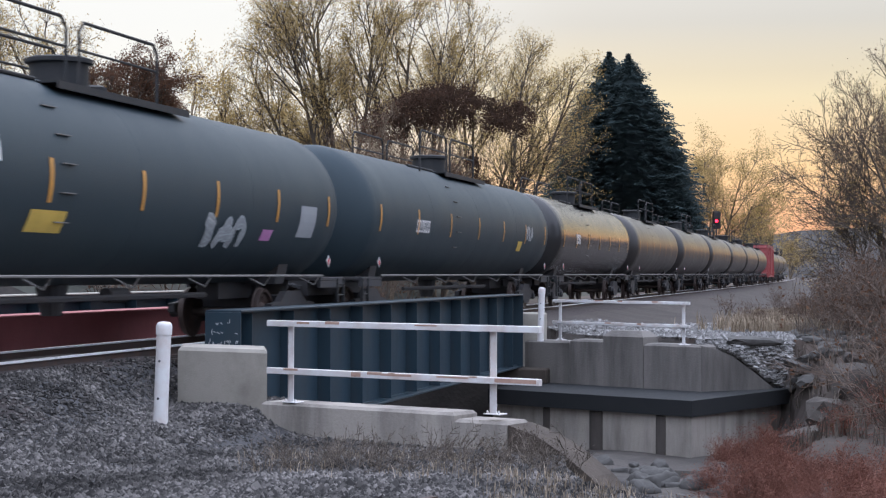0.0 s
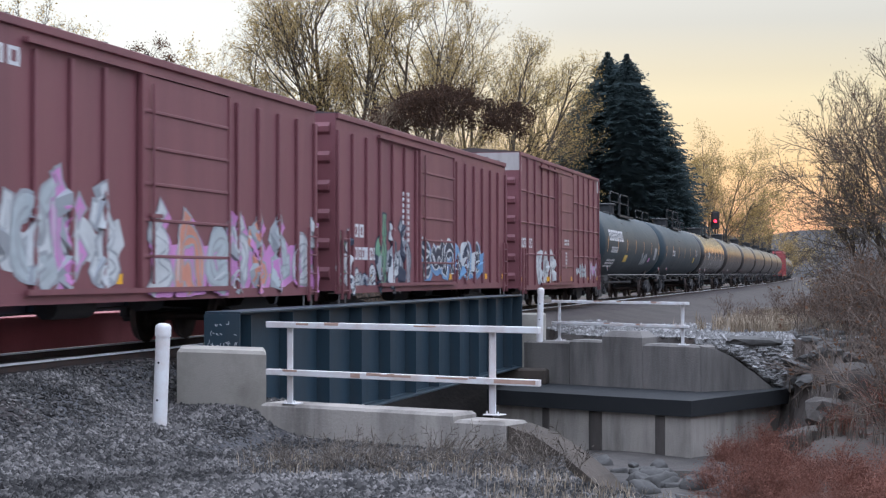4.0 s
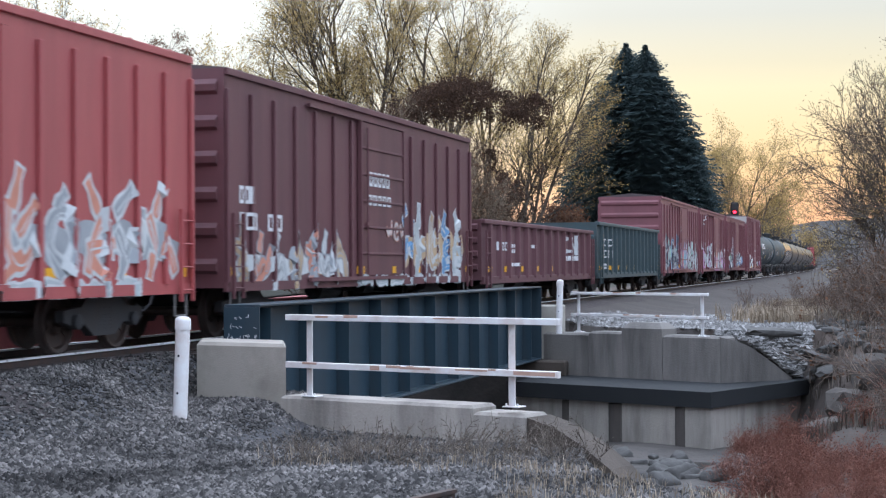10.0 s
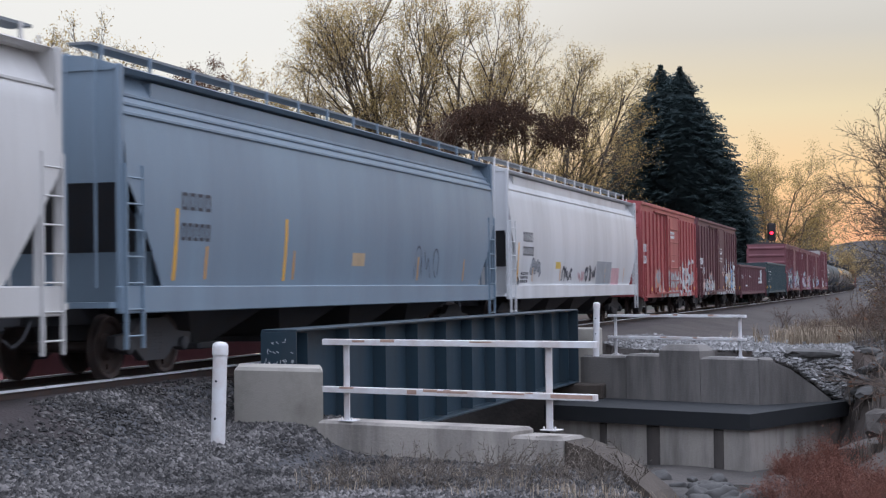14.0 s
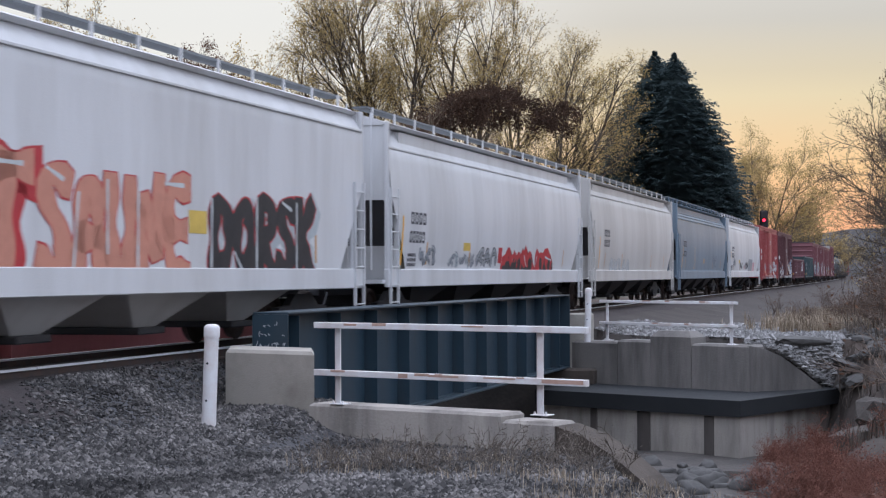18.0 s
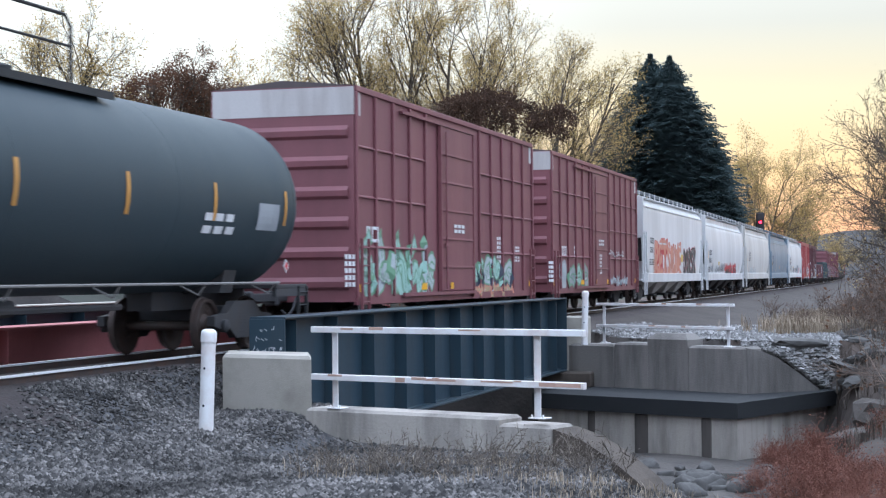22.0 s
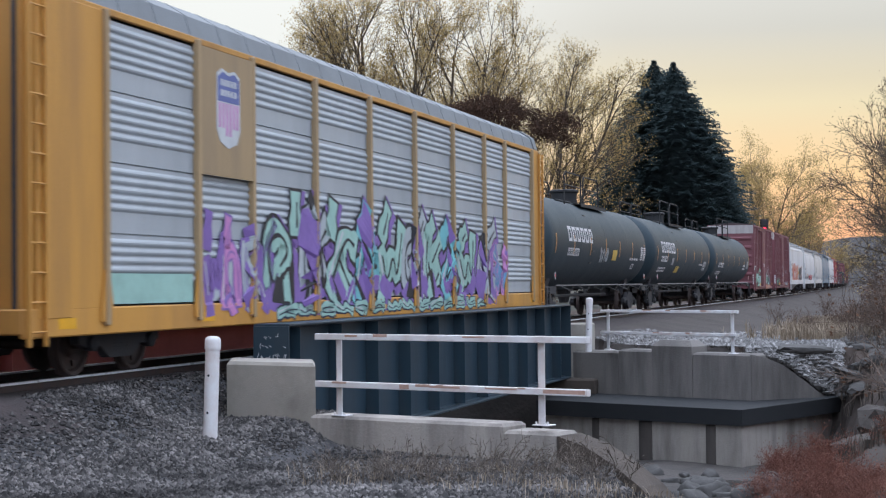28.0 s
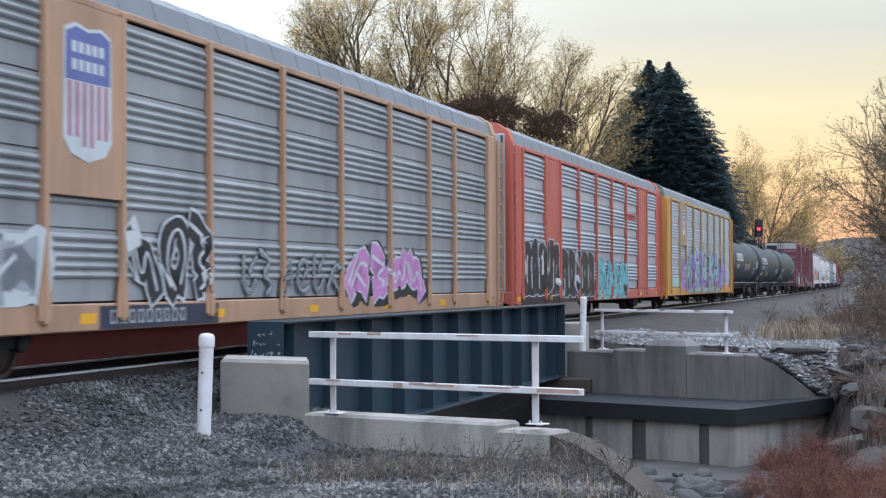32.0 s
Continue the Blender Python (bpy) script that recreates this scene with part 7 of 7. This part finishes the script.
couple(boxcar("B4", "maroon boxcar with a long blue and green graffiti mural", 17.45, 4.5, maroon, "ribs", (-1.05, 2.32), {"posts": 16, "text": [(-7.0, 2.1, 0.7, 0.32, 2, 1), (-7.0, 1.7, 0.75, 0.3, 2, 1), (-0.7, 3.1, 0.5, 0.1, 3, 2)], "graf": [(-6.5, -1.3, 0.8, 2.6, ["pale", "mint", "blue"], "grey", 41, 6, 0.34, "navy"), (-1.0, 2.3, 0.95, 2.2, ["white", "salmon", "cyan"], "purple", 44, 4, 0.32), (2.5, 7.9, 0.85, 2.35, ["mint", "white"], "grey", 46, 6, 0.3)]}), 17.45)
couple(gondola("G1", "empty dark green gondola car", 18.07, gon_green, {"zt": 2.85, "text": [(-6.75, 1.95, 1.3, 0.28, 4, 1), (-6.75, 1.5, 1.5, 0.3, 5, 1), (-7.45, 1.2, 0.9, 0.08, 4, 2), (4.55, 1.65, 0.7, 0.1, 2, 3)], "strips": [-6.9, -1.5, 1.7]}), 18.07)
couple(gondola("G2", "empty maroon gondola car with a white emblem", 18.02, gon_maroon, {"zt": 2.48, "posts": 14, "text": [(-6.6, 1.65, 1.3, 0.24, 4, 1), (-4.7, 1.74, 0.7, 0.1, 3, 2), (-2.0, 1.75, 0.6, 0.1, 3, 1), (3.3, 1.38, 2.2, 0.16, 8, 1), (-4.7, 1.2, 1.2, 0.1, 4, 1)], "strips": [6.6], "logo": [([(3.42, 1.62), (3.42, 2.2)], 0.17), ([(3.5, 1.7), (4.15, 1.7)], 0.15), ([(3.5, 2.12), (4.1, 2.12)], 0.15), ([(4.5, 1.62), (4.5, 2.2)], 0.16), ([(5.15, 1.62), (5.15, 2.2)], 0.16), ([(4.6, 2.05), (5.05, 1.8)], 0.15)]}), 18.02)
couple(boxcar("B5", "dark maroon boxcar with tan and blue graffiti", 17.6, 4.5, dark_maroon, "ribs", (-1.16, 1.92), {"posts": 16, "text": [(-7.5, 2.3, 0.7, 0.3, 3, 1), (-7.5, 1.85, 0.8, 0.3, 3, 1), (-6.2, 1.85, 0.7, 0.3, 2, 1), (-0.6, 2.9, 1.4, 0.3, 5, 1), (-0.7, 2.5, 1.6, 0.22, 5, 1)], "graf": [(-7.8, -1.7, 0.8, 1.8, ["tan", "salmon", "white"], "grey", 51, 7, 0.26), (0.6, 2, 1.7, 2.3, ["white"], "salmon", 52, 3, 0.2), (1.9, 7.5, 0.95, 2.5, ["blue", "pale", "tan"], "white", 53, 5, 0.26), (-1.3, 7.3, 0.78, 1.05, ["white"], "pale", 54, 8, 0.16)]}), 17.6)
couple(boxcar("B6", "bright red boxcar with grey and white graffiti", 16.62, 4.5, bright_red, "ribs", (-1.41, 1.82), {"posts": 17, "roof": bright_red, "text": [(-0.8, 3.45, 1.3, 0.12, 6, 2), (-2.9, 3.1, 0.5, 0.08, 3, 2), (-7.4, 2.6, 1.0, 0.3, 4, 2), (-0.3, 2.3, 0.7, 0.05, 4, 1)], "graf": [(-4.6, -2.0, 0.8, 2.2, ["grey"], "salmon", 61, 3, 0.36), (-1.35, 1.75, 1.1, 2.0, ["white", "pale"], "grey", 63, 5, 0.3), (1.95, 7.2, 1.0, 2.3, ["salmon", "grey"], "white", 65, 5, 0.2, None, 1.7), (-3.5, 6.0, 0.8, 1.05, ["pale"], "white", 66, 9, 0.2)]}), 16.62)
couple(hopper_car("H1", "white covered hopper car with curved sides and tags", 21.11, hopper_white, {"text": [(-8.3, 2.5, 1.1, 0.26, 4, 1), (-8.3, 2.12, 1.2, 0.25, 5, 1), (-8.4, 1.6, 0.8, 0.07, 4, 3)], "strips": [-8.8], "patch": [(SPRAY["grey"], 2.0, 4.6, 1.34, 2.1), (SPRAY["yellow"], -4.2, -3.55, 1.8, 2.0), (SPRAY["rose"], 4.65, 6.1, 0.98, 1.9)], "graf": [(-7.3, -6.1, 1.55, 2.1, ["grey"], "navy", 71, 2, 0.34), (-3.3, -1.8, 1.4, 1.95, ["navy"], "black", 72, 3, 0.2), (-0.9, 0.05, 1.4, 1.8, ["rose"], "rose", 73, 2, 0.2), (0.1, 1.9, 1.4, 2.0, ["navy"], "black", 75, 3, 0.22)]}), 21.11)
couple(hopper_car("H2", "blue-grey covered hopper car with curved sides", 21.41, hopper_blue, {"trim": (3.72, 3.86, 4.0), "text": [(-8.1, 2.45, 1.0, 0.26, 4, 1), (-8.1, 2.0, 1.0, 0.26, 5, 1)], "strips": [-8.25, -4.0], "patch": [(SPRAY["tan"], -0.6, 0.1, 1.7, 1.95)], "graf": [(3.3, 5.3, 1.45, 2.25, ["navy"], "navy", 80, 3, 0.05)]}), 21.41)
couple(hopper_car("H3", "cream covered hopper car with curved sides", 20.5, hopper_cream, {"text": [(-7.1, 2.5, 1.0, 0.24, 4, 1), (-7.1, 2.15, 1.0, 0.24, 4, 1)], "strips": [-7.9], "graf": [(-5.9, -1.6, 1.2, 1.8, ["white"], "grey", 91, 5, 0.2)]}), 20.5)
couple(hopper_car("H4", "white covered hopper car with a red graffiti piece", 21.52, hopper_white, {"text": [(-8.5, 2.3, 1.1, 0.26, 4, 1), (-8.55, 1.9, 1.1, 0.25, 5, 1), (-8.6, 1.6, 0.6, 0.07, 4, 3)], "strips": [-9.05], "patch": [(SPRAY["yellow"], -4.2, -3.6, 1.78, 1.97), (SPRAY["red"], -0.8, -0.4, 1.5, 1.9)], "graf": [(-7.8, -6.4, 1.38, 1.9, ["grey"], "navy", 101, 3, 0.24), (-5.4, -3.1, 1.35, 1.77, ["grey", "pale"], "navy", 103, 5, 0.2), (-2.95, -0.9, 1.36, 2.0, ["grey"], "black", 104, 3, 0.26), (-0.4, 6.0, 0.98, 2.05, ["red"], "red", 105, 5, 0.34, "black")]}), 21.52)
couple(hopper_car("H5", "light grey covered hopper car with an orange graffiti mural", 20.56, hopper_white, {"flat": True, "zt": 4.4, "trim": (4.03,), "bays": 4, "bay": hopper_cream, "text": [(-7.7, 2.56, 0.9, 0.24, 4, 1), (-7.8, 2.18, 0.8, 0.22, 3, 1), (-8.0, 1.85, 1.4, 0.06, 5, 3)], "patch": [(SPRAY["yellow"], 1.5, 2.15, 1.85, 2.2)], "graf": [(-6.7, -2.95, 0.96, 2.85, ["salmon"], "red", 112, "RET", 0.40, "red", 1.16), (-2.85, 1.6, 0.96, 2.8, ["salmon"], "red", 113, "SAUNE", 0.52, None, 1.14), (2.3, 6.8, 0.98, 2.7, ["black"], "red", 115, "DORSK", 0.52, "pale", 1.16)]}), 20.56)
set_forward(boxcar("B7", "maroon high boxcar with a white end band", 17.0, 5.0, maroon, "plus", (-1.62, 1.26), {"posts": 14, "end_band": True, "text": [(-6.3, 1.85, 0.7, 0.32, 3, 1), (-8.2, 1.6, 0.6, 0.09, 3, 5), (-4.4, 2.1, 0.5, 0.1, 3, 3), (-0.5, 2.4, 0.9, 0.08, 3, 2), (-0.4, 1.9, 0.4, 0.08, 2, 6)], "patch": [(SPRAY["white"], -7.5, -6.55, 2.32, 2.6), (SPRAY["white"], -7.5, -6.75, 1.87, 2.17)], "graf": [(-6.5, -5.6, 0.8, 1.8, ["pale"], "grey", 121, 1, 0.6), (-5.4, -2.1, 0.8, 1.7, ["grey", "mint"], "green", 122, 3, 0.4), (1.5, 5, 1.9, 2.2, ["white"], "white", 124, 7, 0.1), (2.2, 5.8, 0.8, 1.3, ["pale"], "grey", 125, 6, 0.2)]}), 18.2, 17.0)
set_forward(boxcar("B8", "maroon high boxcar with green graffiti", 16.7, 5.0, maroon, "plus", (-1.9, 1), {"posts": 14, "end_band": True, "text": [(-7, 1.95, 0.6, 0.32, 2, 1), (-8.3, 1.6, 0.6, 0.09, 3, 5), (3.6, 2.2, 0.4, 0.08, 2, 7), (5.4, 2.0, 0.7, 0.06, 3, 5), (-0.8, 2.4, 0.9, 0.08, 3, 2)], "patch": [(SPRAY["white"], -8.4, -7.5, 2.42, 2.75), (SPRAY["white"], -8.4, -7.6, 1.95, 2.27), (SPRAY["grey"], 5.2, 5.8, 1.25, 1.6), (SPRAY["yellow"], 5.3, 5.9, 0.95, 1.15)], "graf": [(-7.3, -2.2, 0.78, 2.0, ["mint", "pale", "mint"], "green", 131, 5, 0.34), (1.2, 5.1, 0.9, 1.9, ["mint", "pale"], "green", 133, 4, 0.36, "navy"), (1, 5.2, 0.72, 1.0, ["tan"], "salmon", 134, 7, 0.4)]}), 17.94, 16.7)
couple(tank_car("Ta", "black tank car with pale lettering and yellow strips", 21.44, tank_black, {"text": [(-7.8, 2.03, 1.0, 0.25, 4, 1), (-6.6, 2.03, 1.3, 0.25, 6, 1), (-7.8, 1.75, 1.8, 0.07, 6, 2), (5.6, 2.15, 1.1, 0.12, 3, 1), (5.6, 1.95, 1.2, 0.12, 3, 1)], "patch": [(SPRAY["grey"], 7.7, 8.6, 2.05, 2.5)], "dome": 0.9}), 21.44)
couple(tank_car("Tb", "black tank car with large white lettering and notices", 21.1, tank_black, {"text": [(-7.6, 2.5, 3.95, 0.47, 6, 1), (-7.6, 2.12, 1.8, 0.23, 8, 1), (-7.75, 1.8, 1.9, 0.08, 5, 2), (6.65, 2.2, 1.0, 0.05, 3, 6), (5.05, 2.05, 1.3, 0.08, 4, 1)], "patch": [(SPRAY["yellow"], -2.75, -1.65, 1.67, 1.95), (SPRAY["grey"], -4.45, -3.85, 2.0, 2.3)]}), 21.1)
couple(tank_car("Tc", "black tank car with large white lettering and a yellow notice", 20.03, tank_black, {"text": [(-6.35, 2.55, 3.9, 0.47, 6, 1), (-6.35, 2.1, 1.7, 0.24, 8, 1), (7.35, 2.55, 1.1, 0.05, 2, 7), (5.05, 2.08, 1.8, 0.08, 4, 1), (5.85, 1.75, 0.5, 0.2, 1, 1)], "patch": [(SPRAY["yellow"], 1.35, 2.2, 2.03, 2.4)], "graf": [(-1.05, 0.55, 1.9, 2.5, ["grey"], "pale", 141, 3, 0.25)]}), 20.03)
couple(auto_rack("A1", "yellow autorack car with pale corrugated panels and graffiti", 29.35, rack_yellow, zinc_light, roof_grey, {"shield": 1, "shift": 0.68, "arch": roof_grey, "post": rack_weathered, "patch": [(SPRAY["mint"], -11.9, -9.3, 1.0, 1.42)], "graf": [(-8.9, -6.0, 0.75, 2.2, ["purple", "pink", "pale"], "purple", 151, 4, 0.4), (-6.5, 8.5, 0.7, 2.75, ["mint", "pale", "mint", "cyan"], "black", 153, 10, 0.40, "purple", 1.3), (8.0, 10.2, 0.9, 2.2, ["purple", "blue"], "pink", 156, 3, 0.34), (-6.0, 8.0, 0.62, 1.0, ["mint"], "navy", 158, 14, 0.2)]}), 29.35)
couple(auto_rack("A2", "orange-red autorack car with corrugated panels and graffiti", 28.45, rack_red, zinc_light, roof_grey, {"solid": (1, 7), "deep": 1.8, "shift": 0.55, "arch": rack_red, "door": zinc_light, "patch": [(SPRAY["red"], 4.5, 7.1, 3.62, 3.72), (SPRAY["red"], 4.5, 7.1, 3.78, 3.84), (SPRAY["black"], -12.4, -1.6, 0.62, 0.95)], "graf": [(-12.1, -7.3, 0.66, 2.6, ["black"], "white", 161, "^^^U^", 0.66, None, 1.16), (-7.0, -1.6, 0.64, 2.45, ["black"], "pale", 163, "^^^^^", 0.66, None, 1.14), (-1.0, 5.2, 0.63, 2.2, ["cyan"], "navy", 165, 7, 0.60, "cyan", 1.15)]}), 28.45)
couple(auto_rack("A3", "tan autorack car with dull grey corrugated panels and graffiti", 28.6, rack_tan, zinc_dull, roof_grey, {"shield": 1, "shift": 0.15, "deep": 1.5, "shield_size": 1.45, "stripe": "wine", "waves": 5, "text": [(-7.9, 0.68, 2.4, 0.2, 9, 1)], "patch": [(SPRAY["navy"], -8.2, -4.3, 0.62, 0.93)], "graf": [(-10.8, -9.4, 0.95, 1.85, ["grey"], "white", 176, 1, 0.5), (-7.3, -4.4, 0.85, 2.45, ["black"], "white", 172, 3, 0.5, None, 1.25), (-3.4, 1.4, 0.95, 1.9, ["grey"], "black", 174, 6, 0.14), (1.85, 6.8, 0.75, 2.15, ["pink"], "white", 175, 4, 0.5, "black", 1.2)]}), 28.6)

# the train's reference point, some way behind the front of the thirteenth car
REAR = sum(n for _, n in TRAIN[:12]) - 18.53


def train_at(t):
    u = t - 16.0
    return 77.59 + 13.4932 * t - 2.148 - 0.00181 * u * u - 0.0000904 * u ** 3


def motions():
    times = [float(t) for t in range(0, 33)]
    run = 0.0
    for car, n in TRAIN:
        mid = REAR - run - n / 2
        run += n
        rows = [(t, along(train_at(t) + mid + AHEAD.get(car.name, 0.0))) for t in times]
        walk(car, rows)
    # the wheels roll with the train: one turn for every 2.87 m
    for k, a in ((0, -0.89), (1, 0.89)):
        rows = []
        for i in range(0, 961):
            t = i / 30.0
            ang = (train_at(t) - train_at(0)) / 0.457
            rows.append((t, Matrix.Translation((a, 0, 0.457)) @ Matrix.Rotation(ang, 4, "Y")))
        first = WHEELSETS[k][0]
        walk(first, rows)
        every = [o for o in bpy.data.objects if o.name.split(".")[0] == "wheelset" and o is not first and (o.matrix_basis.translation.x < 0) == (a < 0)]
        for o in every:
            o.rotation_mode = "QUATERNION"
            o.animation_data_create()
            o.animation_data.action = first.animation_data.action
            o.animation_data.action_slot = first.animation_data.action_slot


motions()
